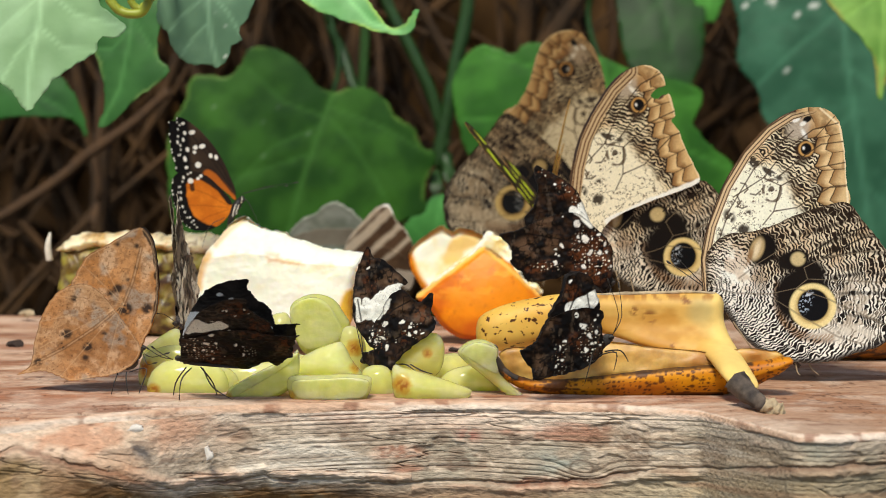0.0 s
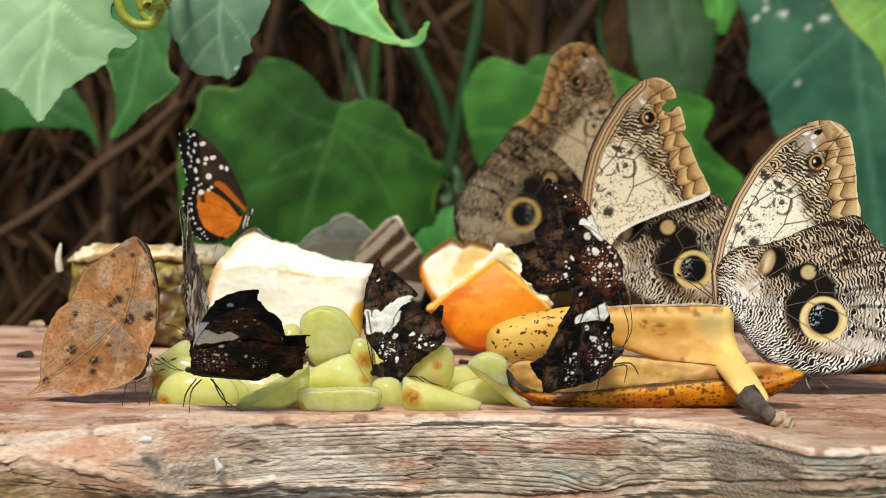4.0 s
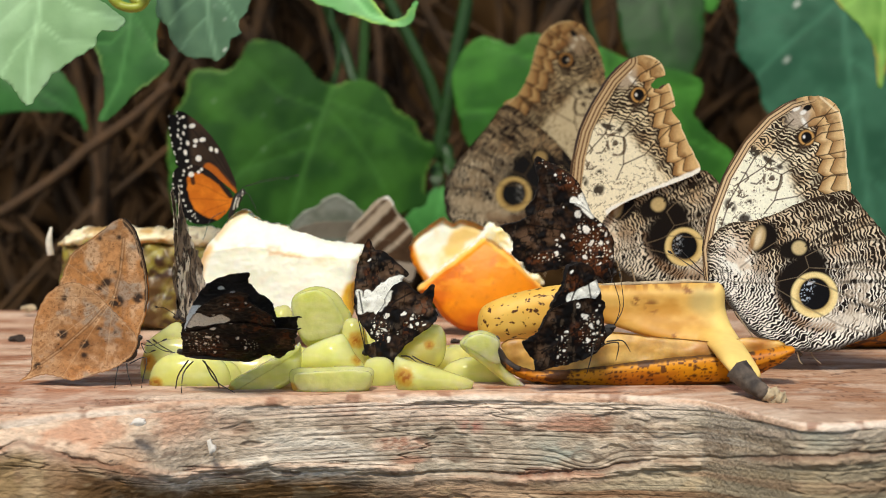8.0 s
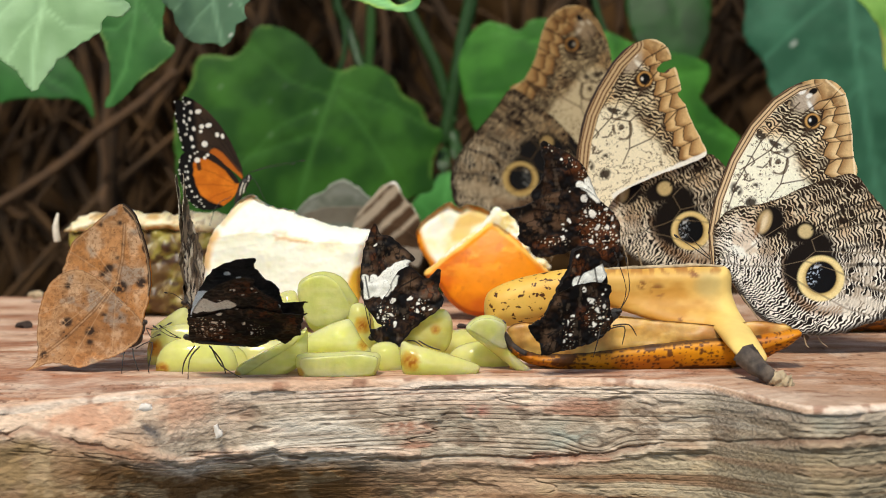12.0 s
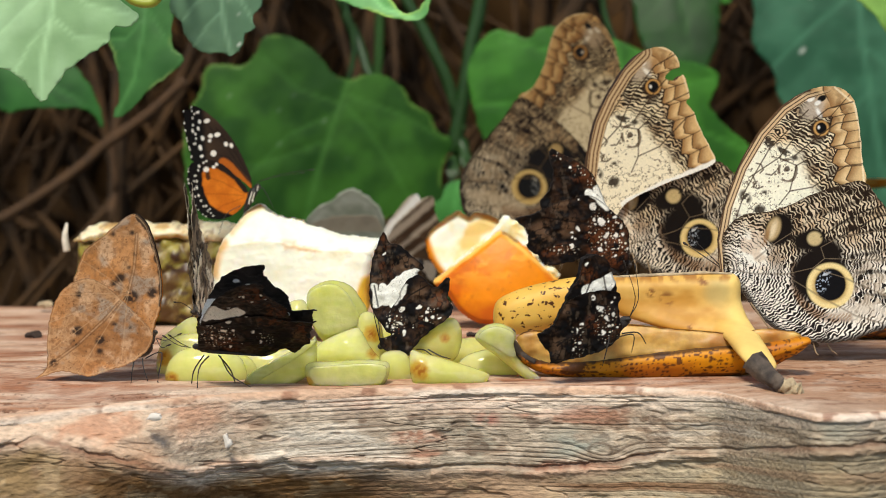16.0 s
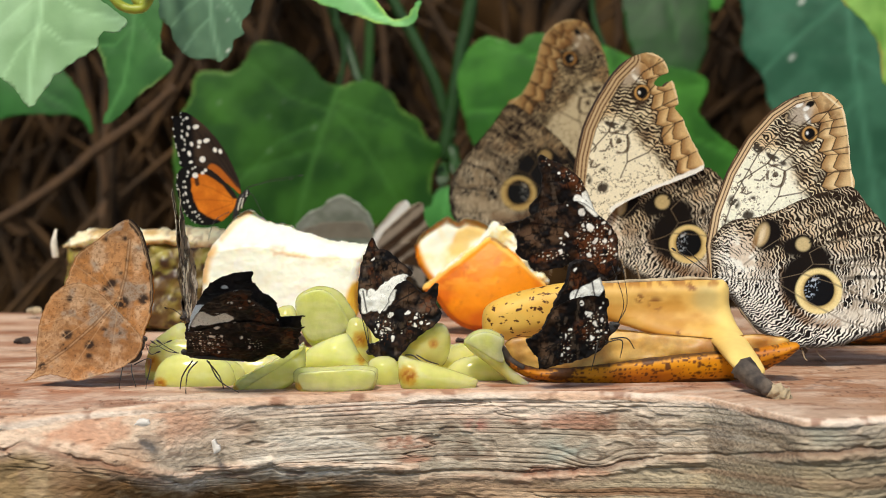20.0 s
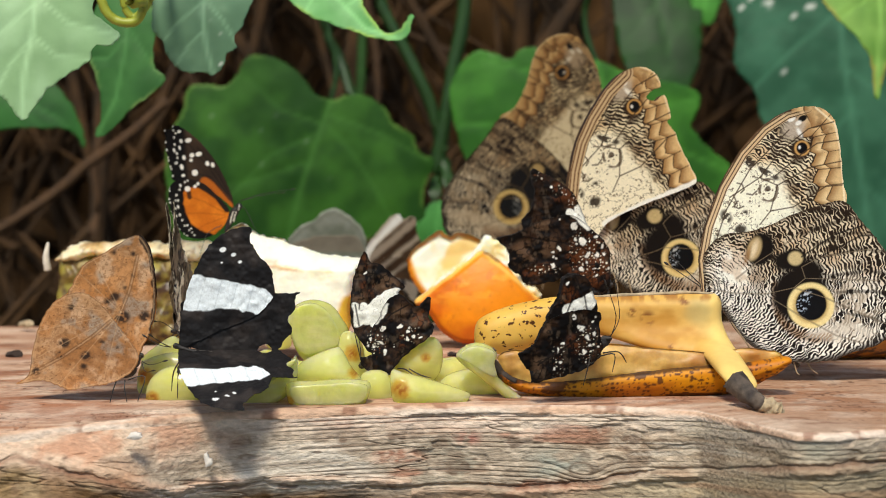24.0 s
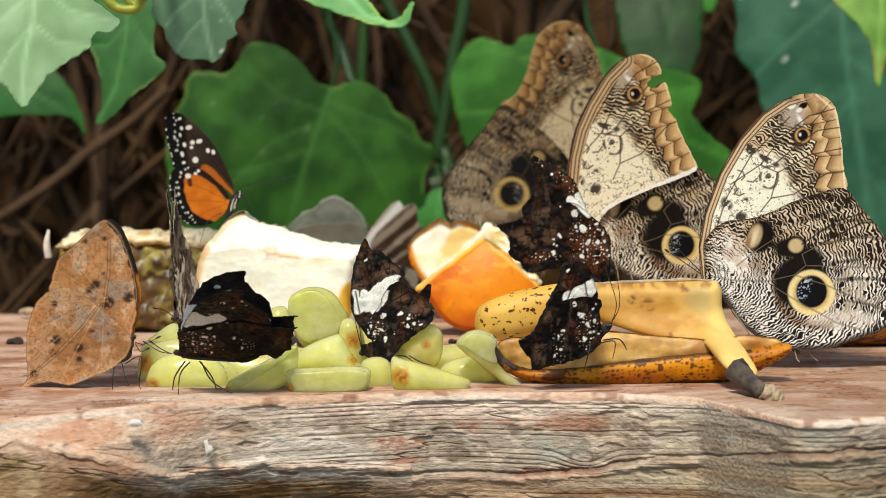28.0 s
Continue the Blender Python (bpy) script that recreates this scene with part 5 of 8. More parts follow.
def bananas():
    base = (0.0710, 0.8820, 1.0083)
    t = thing("banana", base, "overripe banana slit open lying on its brown-spotted peel", "banana")
    o = [(-52.77, 6.74), (-53.16, 3.57), (-50.78, -1.19), (-43.64, -5.95), (-27.77, -9.52), (-11.9, -10.32), (7.93, -10.32), (27.77, -8.33), (41.66, -3.97), (51.97, 2.78), (50.78, 5.55), (37.69, 3.57), (19.84, 2.38), (0, 0.4), (-15.87, -1.59), (-29.76, -2.78), (-39.67, -2.78), (-46.81, 0), (-49.99, 3.97)]

    def ripe(u, v, d):
        one = one_like(u)
        c = mix(one * lin(214, 140, 16), one * lin(180, 102, 14), step(0.3, 0.7, fbm(u * 0.05, v * 0.2, 4, 3)))
        # painted shade where the peel curves under
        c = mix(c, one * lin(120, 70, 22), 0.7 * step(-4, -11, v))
        c = mix(c, one * lin(78, 38, 12), 0.9 * step(0.63, 0.67, fbm(u * 0.16, v * 0.4, 3, 7)))
        c = mix(c, one * lin(84, 42, 12), 0.9 * cells(u * 0.7, v, 1.3, 9, 0.8, 0.2, 0.6))
        top = near_line(u, v, [(-49.99, 3.97), (-46.81, 0), (-39.67, -2.78), (-29.76, -2.78), (-15.87, -1.59), (0, 0.4), (19.84, 2.38), (37.69, 3.57)])
        c = mix(c, one * lin(60, 40, 26), 0.9 * step(1.5, 0.5, top + 0.8 * (fbm(u * 0.5, v * 0.5, 2, 5) - 0.3)))
        return mix(c, one * lin(62, 56, 50), step(9, 3, np.hypot(u - -51.97, (v - 4.36))))
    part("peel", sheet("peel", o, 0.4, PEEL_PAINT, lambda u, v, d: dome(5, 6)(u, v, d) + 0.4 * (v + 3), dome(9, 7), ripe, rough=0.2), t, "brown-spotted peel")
    o = [(-50.39, 5.55), (-45.62, 8.33), (-35.71, 7.93), (-25.79, 8.33), (-11.9, 10.32), (3.97, 8.73), (21.82, 7.14), (37.69, 8.33), (49.99, 5.95), (39.67, 0), (19.84, -2.38), (-7.93, -4.76), (-35.71, -5.55), (-46.42, -2.38)]
    part("flesh", sheet("flesh", o, 0.8, BANANA_FLESH, lambda u, v, d: dome(2, 5)(u, v, d) - 1.5 + 2.0 * (fbm(u * 0.1, v * 0.3, 3, 4) - 0.5), dome(12, 7), flat, rough=0.3), t, "pale bared flesh")
    pts = [(0.0195, 0.8790, 1.0174), (0.0179, 0.8790, 1.0154), (0.0183, 0.8790, 1.0122), (0.0211, 0.8790, 1.0086), (0.0270, 0.8790, 1.0058)]
    part("peel_tip", tube("peel_tip", local(pts, base), [0.0008, 0.0016, 0.0020, 0.0017, 0.0008], STEM_DARK, 10, wobble=0.3), t, "blackened peel tip")
    base = (0.0764, 0.9000, 1.0226)
    t = thing("banana", base, "yellow banana piece with its dried stalk over the table edge", "banana")
    o = [(-63.56, -6.48), (-63.15, -0.4), (-60.32, 2.83), (-52.63, 6.07), (-42.51, 8.5), (-30.36, 9.72), (-26.31, 4.05), (-28.34, -6.07), (-40.48, -8.91), (-52.63, -10.93), (-61.13, -10.53)]
    part("tip_half", sheet("tip_half", o, 0.8, PEEL, lambda u, v, d: dome(7, 7)(u, v, d), dome(10, 8), flat), t, "freckled yellow peel", pose(0, 0.018, 0))
    o = [(-26.31, 10.93), (-16.19, 11.54), (-2.02, 11.94), (12.14, 12.35), (20.65, 12.35), (23.48, 11.54), (24.9, 8.91), (25.1, 3.04), (26.72, -2.43), (29.96, -9.31), (32.79, -15.38), (31.17, -17.41), (26.31, -19.03), (23.08, -16.19), (19.84, -12.55), (16.6, -8.91), (10.12, -8.5), (-2.02, -6.88), (-12.14, -4.05), (-22.27, -1.21), (-27.12, 0.81)]

    def clean(u, v, d):
        one = one_like(u)
        c = mix(one * lin(214, 168, 88), one * lin(192, 138, 58), step(0.35, 0.7, fbm(u * 0.08, v * 0.16, 4, 13)))
        c = mix(c, one * lin(244, 216, 132), 0.7 * step(14, 24, u))
        c = mix(c, one * lin(178, 170, 120), 0.5 * disc_at(u, v, (16.19, 6.07), 7))
        c = mix(c, one * lin(150, 92, 44), 0.75 * step(3.4, 0.6, v * -1 + 12.14) * step(0.45, 0.6, fbm(u * 0.5, v * 0.25, 3, 15)))
        for p, r in (((-2.02, 4.05), 3.6), ((-7.69, 6.07), 2.4), ((6.07, -5.67), 1.8), ((11.13, 10.12), 2.6)):
            c = mix(c, one * lin(122, 68, 30), 0.85 * disc_at(u, v, p, r) * step(0.45, 0.6, fbm(u * 0.4, v * 0.9, 3, 17)))
        return mix(c, one * lin(96, 80, 60), 0.8 * step(-15.79, -18.22, v))
    lean = lambda u, v: 0.065 * np.maximum(4 - v, 0) ** 2 + 15 * step(13, 21, u) * step(-3, -11, v)
    part("peel", sheet("peel", o, 0.6, PEEL_PAINT, lambda u, v, d: dome(6, 5)(u, v, d) + lean(u, v), lambda u, v, d: dome(9, 6)(u, v, d) * step(-24, -6, v) + 2 - lean(u, v), clean), t, "clean yellow peel")
    pts = [(0.0519, 0.8990, 1.0335), (0.0641, 0.8990, 1.0343), (0.0763, 0.8990, 1.0347), (0.0884, 0.8990, 1.0352), (0.0982, 0.8990, 1.0347)]
    part("cut_rim", tube("cut_rim", local(pts, base), [0.0006, 0.0009, 0.0009, 0.0009, 0.0006], STEM_END, 8, flat=0.8, wobble=0.5), t, "browned cut edge")
    pts = [(0.1007, 0.8500, 1.0088), (0.1040, 0.8450, 1.0051), (0.1077, 0.8380, 1.0026), (0.1098, 0.8340, 1.0019)]
    part("stalk", tube("stalk", local(pts, base), [0.0042, 0.0033, 0.0025, 0.0023], STEM_DARK, 14, wobble=0.3), t, "grey dried stalk")
    pts = [(0.1079, 0.8340, 1.0029), (0.1106, 0.8340, 1.0015), (0.1133, 0.8340, 1.0000), (0.1151, 0.8340, 0.9996)]
    part("stalk_end", tube("stalk_end", local(pts, base), [0.0022, 0.0028, 0.0026, 0.0010], STEM_END, 14, wobble=0.7), t, "frayed pale stalk end")

    base = (0.1900, 1.0050, 1.0120)
    t = thing("banana", base, "ripe brown-flecked banana lying behind the owl butterfly", "banana")
    pts = [(0.1400, 0.9950, 1.0060), (0.1440, 0.9960, 1.0075), (0.1560, 1.0000, 1.0105), (0.1800, 1.0060, 1.0120), (0.2150, 1.0150, 1.0125), (0.2500, 1.0300, 1.0130), (0.2620, 1.0380, 1.0150)]
    part("peel", tube("peel", local(pts, base), [0.0020, 0.0048, 0.0095, 0.0118, 0.0122, 0.0088, 0.0030], PEEL_BROWN, 20, wobble=0.06), t, "brown-flecked peel")
    pts = [(0.2600, 1.0370, 1.0146), (0.2680, 1.0430, 1.0180), (0.2760, 1.0470, 1.0230)]
    part("stalk", tube("stalk", local(pts, base), [0.0036, 0.0030, 0.0034], STEM_DARK, 12, wobble=0.2), t, "grey dried stalk")


bananas()

# ---------------------------------------------------------------- butterflies
def limb(name, pts, r, mt, parent, label=""):
    ob = part(name, tube(name, [(x * MM, y * MM, z * MM) for x, y, z in pts], [r * MM] * (len(pts) - 1) + [r * 0.5 * MM], mt, 6, steps=4), parent, label)
    if name == "antenna":                                     # the thickened end
        a, b = Vector(pts[-2]), Vector(pts[-1])
        k = (b - a).normalized()
        part("club", tube("club", [tuple((b - k * 1.2) * MM), tuple(b * MM), tuple((b + k * 0.9) * MM)], [r * 1.2 * MM, r * 2.2 * MM, r * 0.9 * MM], mt, 8), ob)
    return ob


def face(parent, x, z, r, mt, side=-1):
    """A head with two round eyes; side: the way it looks along x."""
    head = part("head", tube("head", [((x - side * r) * MM, 0, z * MM), (x * MM, 0, z * MM), ((x + side * r * 0.8) * MM, 0, (z - 0.1) * MM)], [r * 0.7 * MM, r * MM, r * 0.4 * MM], mt, 12), parent)
    for s in (-1, 1):
        part("eye", tube("eye", [((x + side * 0.2) * MM, s * r * 0.5 * MM, (z + 0.2) * MM), ((x + side * 0.3) * MM, s * r * 0.9 * MM, (z + 0.2) * MM), ((x + side * 0.3) * MM, s * r * 1.15 * MM, (z + 0.2) * MM)],
                         [r * 0.5 * MM, r * 0.5 * MM, r * 0.2 * MM], LEG, 10), head, "round dark eye")


def torso(parent, pts, radii, mt, label="", slim=0.3):
    me = tube("body", [(x * MM, y * MM, z * MM) for x, y, z in pts], [r * MM for r in radii], mt, 14, wobble=0.15)
    me.transform(Matrix.Diagonal((1, slim, 1, 1)))            # pressed between shut wings
    return part("body", me, parent, label)


def wing_mesh(name, outline, res, mt, under_side, upper_side, bow=0.0, thick=0.14, rough=0.15, seed=0, smooth_n=8, crinkle=0.0):
    """One wing standing in the x-z plane: its underside faces -y, its upper side +y."""
    o = np.array(outline)
    cu, cv = o.mean(0)

    def f(u, v, d):
        b = bow * (((u - cu) ** 2 + (v - cv) ** 2) / 400.0) + 0.25 * (fbm(u * 0.12, v * 0.12, 3, seed) - 0.5) * bow + crinkle * (fbm(u * 0.22, v * 0.22, 3, 54) - 0.5)
        return thick * 0.5 + b

    def g(u, v, d):
        return thick - f(u, v, d)
    return sheet(name, outline, res, mt, f, g, under_side, upper_side, rough=rough, seed=seed, smooth_n=smooth_n)


MIRROR = Matrix.Diagonal((1, -1, 1, 1))


def wing_pair(parent, name, me, near, far, gap=0.5, shift=(0, 0, 0), other=None):
    """The wing on the near side and its mirror image on the far side, splayed by their angles about the body's line."""
    a = part(name, me, parent)
    a.matrix_basis = pose(shift[0] * MM, (-gap + shift[1]) * MM, shift[2] * MM, near)
    other = other or me.copy()
    other.transform(MIRROR)
    other.flip_normals()
    b = part(name, other, parent)
    b.matrix_basis = pose(shift[0] * MM, (gap - shift[1]) * MM, shift[2] * MM, far)
    return a, b


def disc(u, v, c, rx, ry=None, turn=0.0, edge=0.35):
    """1 inside an ellipse, 0 outside."""
    ry = ry or rx
    s, k = math.sin(turn), math.cos(turn)
    x, y = u - c[0], v - c[1]
    r = np.hypot((x * k + y * s) / rx, (-x * s + y * k) / ry)
    return step(1 + edge / rx, 1 - edge / rx, r)


# ---- owl butterflies: pattern on the millimetres of the largest one
def owl_common(u, v):
    """Fine wavy strokes that ring the wing base: their wave, how wide the dark is drawn, and a broad clouding."""
    x, y = u + 3.0, v - 1.0
    r, ang = np.hypot(x, y), np.arctan2(y, x)
    arc = ang * 26.0
    pitch = 0.92 + 0.40 * step(-1.15, -0.35, ang) - 0.06 * step(0.5, 1.2, ang)
    zig = np.abs(((arc + 1.2 * vnoise(u * 0.5, v * 0.5, 4)) / 1.9) % 1.0 - 0.5) - 0.25
    warp = 1.1 * zig * (0.35 + 0.9 * vnoise(u * 0.35, v * 0.35, 2)) + 1.3 * (vnoise(u * 0.8, v * 0.8, 5) - 0.5) + 2.6 * (fbm(u * 0.16, v * 0.16, 2, 1) - 0.5)
    s = np.sin(2 * math.pi * (r + warp) / pitch)
    gap = vnoise(u * 0.55, v * 0.55, 8)
    cloud = fbm(u * 0.11, v * 0.11, 3, 17)
    return s, gap, cloud


def owl_hind(u, v, d):
    one = one_like(u)
    s, gap, cloud = owl_common(u, v)
    ang = np.arctan2(v - 1.0, u + 3.0)
    far = step(36, 54, np.hypot(u, v))
    white = disc(u, v, (7.5, 7.0), 8, 9, 0.3, edge=5)
    light = mix(one * lin(244, 240, 232), one * lin(226, 210, 184), step(-0.1, 0.35, ang))
    light = mix(light, one * lin(252, 248, 240), white)
    light = mix(light, one * lin(190, 150, 104), 0.45 * step(0.5, 0.68, fbm(u * 0.2, v * 0.2, 3, 12)) * step(-0.3, 0.2, ang))
    dark = mix(one * lin(24, 20, 19), one * lin(40, 29, 21), step(-0.2, 0.4, ang))
    # dark clouding: bands that cross the outer half between the veins
    band = np.sin((v * 0.92 - u * 0.10) * 0.86 + 5.0 * (fbm(u * 0.08, v * 0.08, 2, 15) - 0.5))
    heavy = 0.5 * step(0.46, 0.64, cloud) + 0.42 * step(0.1, 0.8, band) * step(0.02, 0.25, ang) + 0.15 * far
    c = mix(light, dark, step(-0.25, 0.20, s + 0.9 * (gap - 0.5) - 0.12 + 0.4 * step(-0.35, -0.9, ang) + 1.05 * heavy - 0.9 * white))
    c = mix(c, dark, 0.45 * step(0.8, 1.05, heavy) * step(0.35, 0.6, fbm(u * 0.5, v * 0.5, 2, 14)))
    c = mix(c, one * lin(190, 176, 158), 0.75 * disc(u, v, (51.5, -6.2), 10, 11, 0.2, edge=6) * step(0.4, 0.6, fbm(u * 0.55, v * 0.55, 3, 18)))
    c = mix(c, one * lin(222, 214, 202), 0.75 * disc(u, v, (50.0, -15.5), 10, 3.4, 0.05, edge=3) * step(0.36, 0.56, fbm(u * 0.4, v * 0.4, 3, 21)))
    c = mix(c, one * lin(228, 220, 208), 0.8 * disc(u, v, (40.5, -15.6), 5, 1.8, 0.1, edge=1.5) * step(0.3, 0.5, fbm(u * 0.4, v * 0.4, 3, 22)))
    for line in ([(41, 12.5), (54, 15.5), (66, 14.5)], [(38, 17), (52, 21.5), (64, 21.0)], [(34, 21), (48, 26.5), (59, 27.0)], [(44, 5.5), (58, 7.5), (71, 5.5)], [(47, -0.5), (60, 0.0), (72, -3.0)], [(49, -8), (60, -10), (69, -14)]):
        c = mix(c, dark, 0.65 * step(1.1, 0.3, near_line(u, v, line) + 0.9 * (fbm(u * 0.5, v * 0.5, 2, 28) - 0.4)))
    # brown crescent under the large eye
    q = near_line(u, v, [(24.2, 2.0), (24.2, -5.1), (27.0, -11.5), (32.4, -16.0), (38.8, -17.6), (43.7, -17.0)])
    c = mix(c, one * lin(134, 94, 52), 0.7 * step(2.6, 0.8, q) * step(-0.5, 0.4, -s + 0.3))
    c = mix(c, one * lin(120, 84, 50), 0.6 * disc(u, v, (17.5, 4.5), 2.4, 6.0, 0.2, edge=2) * step(-0.4, 0.5, -s + 0.2))
    # large eye in its black field
    e = (37.2, -5.4)
    rag = 0.8 * (fbm(u * 0.6, v * 0.6, 2, 26) - 0.5)
    c = mix(c, one * lin(22, 16, 14), disc(u + rag, v + rag, (33.6, -1.6), 10.6, 10.4, -0.6, edge=1.6))
    c = mix(c, one * lin(24, 18, 15), disc(u + rag, v + rag, (36.0, 6.6), 5.8, 5.2, 0.5, edge=1.6))
    c = mix(c, one * lin(26, 20, 17), disc(u + rag, v + rag, (27.2, 11.0), 3.6, 3.6, 0.2, edge=1.2))
    c = mix(c, one * lin(238, 218, 158), disc(u, v, e, 8.6, 8.5, edge=0.5))
    c = mix(c, one * lin(196, 166, 104), 0.75 * disc(u, v, e, 6.6, 6.6, edge=0.7))
    c = mix(c, one * lin(13, 13, 17), disc(u, v, (e[0] + 0.1, e[1] + 0.4), 5.7, 6.0, edge=0.4))
    c = mix(c, one * lin(170, 184, 206), 0.9 * disc(u, v, (e[0] - 2.6, e[1] + 1.4), 2.2, 4.2, -0.4, edge=0.8) * step(0.62, 0.74, vnoise(u * 2.0, v * 2.0, 3)))
    c = mix(c, one * lin(200, 208, 222), 0.85 * disc(u, v, (e[0] - 1.4, e[1] + 4.4), 1.6, 0.5, 0.4, edge=0.4))
    # the two smaller ones
    e = (17.2, 15.4)
    c = mix(c, one * lin(22, 16, 14), disc(u, v, (e[0] + 1.2, e[1] + 0.2), 4.9, 6.2, -0.35, 0.7))
    c = mix(c, one * lin(192, 166, 122), disc(u, v, (e[0] - 0.9, e[1] + 0.4), 2.5, 4.4, -0.3, 0.6))
    c = mix(c, one * lin(238, 222, 190), 0.8 * disc(u, v, (e[0] - 1.0, e[1] + 0.2), 1.0, 3.2, -0.3, 0.7))
    c = mix(c, one * lin(150, 110, 70), 0.8 * disc(u, v, (e[0] - 3.6, e[1] - 2.6), 0.9, 3.2, -0.3, 0.6))
    e = (31.4, 12.1)
    c = mix(c, one * lin(24, 18, 16), disc(u, v, (e[0] - 0.4, e[1] - 0.2), 4.4, 4.0, 0.2, 0.7))
    c = mix(c, one * lin(206, 186, 140), disc(u, v, e, 2.7, 2.6, 0, 0.6))
    # veins: pale threads low on the wing, dark ones above
    for line in ([(0, 1.05), (9.2, -0.8), (21.1, -1.0), (30.9, 1.2), (35.1, 4.7), (61.8, 3.9)], [(35.1, 4.7), (33.7, 8.9), (40.6, 12.7), (59.5, 15.8)], [(9.8, 4.8), (16.8, 10.4), (26.6, 16.7), (43.5, 29.9)],
                 [(2.0, -2.0), (5.7, -5.1), (9.2, -12.8), (14.2, -18.5), (23.3, -24.2)], [(23.2, -3.0), (32.4, -8.7), (46.5, -16.5), (56.3, -19.3)], [(30.9, 1.2), (42.2, -2.4), (56.3, -8.7), (67, -13)]):
        k = near_line(u, v, line)
        c = mix(c, one * lin(30, 24, 20), 0.4 * step(0.5, 0.25, k))
        c = mix(c, one * lin(160, 142, 118), 0.45 * step(0.2, 0.08, k))
    for line in ([(33.7, 12.7), (45.6, 20.9), (58.1, 25.1)], [(40.6, 12.7), (55, 20.5), (62, 20.9)]):
        c = mix(c, one * lin(28, 22, 18), 0.8 * step(0.5, 0.15, near_line(u, v, line)))
    edge = d + 1.0 * (fbm(u * 0.4, v * 0.4, 2, 24) - 0.5)
    c = mix(c, one * lin(38, 34, 36), 0.8 * step(2.6, 0.8, edge) * step(0, -10, v))
    return mix(c, one * lin(58, 44, 32), 0.7 * step(1.2, 0.3, edge))


def owl_fore(u, v, d):
    one = one_like(u)
    s, gap, cloud = owl_common(u, v)
    jit = 1.6 * (fbm(u * 0.3, v * 0.3, 3, 20) - 0.5)
    # cream field from the base up to the cross veins; strokes beyond it
    over = (u - 26.0) * 0.86 + (v - 41.0) * 0.42 + 2.2 * jit
    outer = step(-1.5, 2.5, over)
    top = step(45.5, 49.5, v + jit + 0.25 * (u - 15))
    zone = np.maximum(outer, top)
    light = mix(one * lin(252, 246, 226), one * lin(240, 226, 196), zone)
    light = mix(light, one * lin(206, 164, 112), 0.5 * step(0.48, 0.68, fbm(u * 0.16, v * 0.16, 3, 22)) * zone)
    c = mix(light, one * lin(42, 31, 24), zone * step(-0.3, 0.35, s + 0.9 * (gap - 0.5) - 0.75 + 0.6 * step(0.45, 0.6, cloud) + 0.6 * outer))
    c = mix(c, one * lin(60, 44, 33), 0.55 * outer * step(0.5, 0.62, fbm(u * 0.3, v * 0.3, 3, 23)))
    # scrawls and speckles of the cream field
    specks = fbm(u * 0.5, v * 0.5, 4, 25)
    low = step(34, 22, v - 0.3 * u)
    c = mix(c, one * lin(92, 70, 50), 0.9 * (1 - zone) * step(0.035, 0.015, np.abs(specks - 0.5)) * step(0.46, 0.56, fbm(u * 0.15, v * 0.15, 2, 27) + 0.10 * low))
    c = mix(c, one * lin(96, 74, 54), 0.85 * (1 - zone) * cells(u, v, 1.6, 30, 0.35 , 0.12, 0.4) * step(0.35, 0.5, fbm(u * 0.14, v * 0.14, 2, 31) + 0.08 * low))
    for p, a, b, turn in (((14.6, 47.8), 3.0, 1.7, -0.7), ((20.6, 44.0), 3.2, 1.1, -0.55), ((24.1, 42.0), 1.3, 1.0, 0.0), ((6.0, 27.5), 2.0, 2.6, 0.3), ((11.1, 22.6), 2.3, 1.7, 0.6), ((3.2, 19.2), 1.7, 2.2, 0.2), ((13, 29), 1.2, 1.0, 0.0)):
        c = mix(c, one * lin(46, 34, 27), 0.95 * disc(u + jit * 0.7, v - jit * 0.7, p, a, b, turn, 0.8) * step(0.3, 0.45, fbm(u * 0.7, v * 0.7, 2, 29)))
    ring = np.hypot((u - 21.4) / 1.0, (v - 37.2) / 1.15) + 0.5 * jit
    c = mix(c, one * lin(78, 58, 42), 0.85 * step(0.7, 0.35, np.abs(ring - 3.4)) * step(0.35, 0.5, fbm(u * 0.4, v * 0.4, 2, 32)))
    c = mix(c, one * lin(66, 48, 36), 0.9 * step(1.9, 1.2, ring) * step(0.4, 0.55, fbm(u * 0.8, v * 0.8, 2, 33)))
    for line in ([(8.6, 35.6), (9.8, 33.0), (9.0, 31.4), (10.6, 30.6), (12.4, 31.4)], [(10.0, 40.0), (11.8, 39.6), (12.6, 37.6), (11.4, 36.4)], [(13.6, 36.0), (15.6, 35.6), (17.2, 37.0)]):
        c = mix(c, one * lin(70, 52, 38), 0.85 * step(0.42, 0.15, near_line(u, v, line)))
    # tan outer border: two rows of scallops, each cell shaded from pale to brown
    m, run = d
    f = (run / 6.6 + 0.12) % 1.0
    lobe = np.where(f < 0.72, f / 0.72, (1 - f) / 0.28)
    m2 = m + 2.6 * (0.5 - lobe) + 0.7 * (fbm(u * 0.5, v * 0.5, 2, 36) - 0.5)
    border = step(10.2, 9.8, m2)
    q = np.where(m2 < 5.2, m2 / 5.2, (m2 - 5.2) / 4.8)
    tan = mix(one * lin(224, 190, 140), one * lin(158, 120, 78), step(0.15, 1.0, q))
    tan = mix(tan, one * lin(240, 212, 166), 0.7 * step(0.55, 0.1, q) * step(0.25, 0.7, lobe) * step(5.0, 5.5, m2))
    tan = mix(tan, one * lin(120, 82, 50), 0.5 * step(0.55, 0.75, fbm(u * 0.25, v * 0.25, 3, 35)))
    c = mix(c, tan, border)
    c = mix(c, one * lin(44, 29, 20), 0.95 * step(0.45, 0.18, np.abs(m2 - 10.0)))
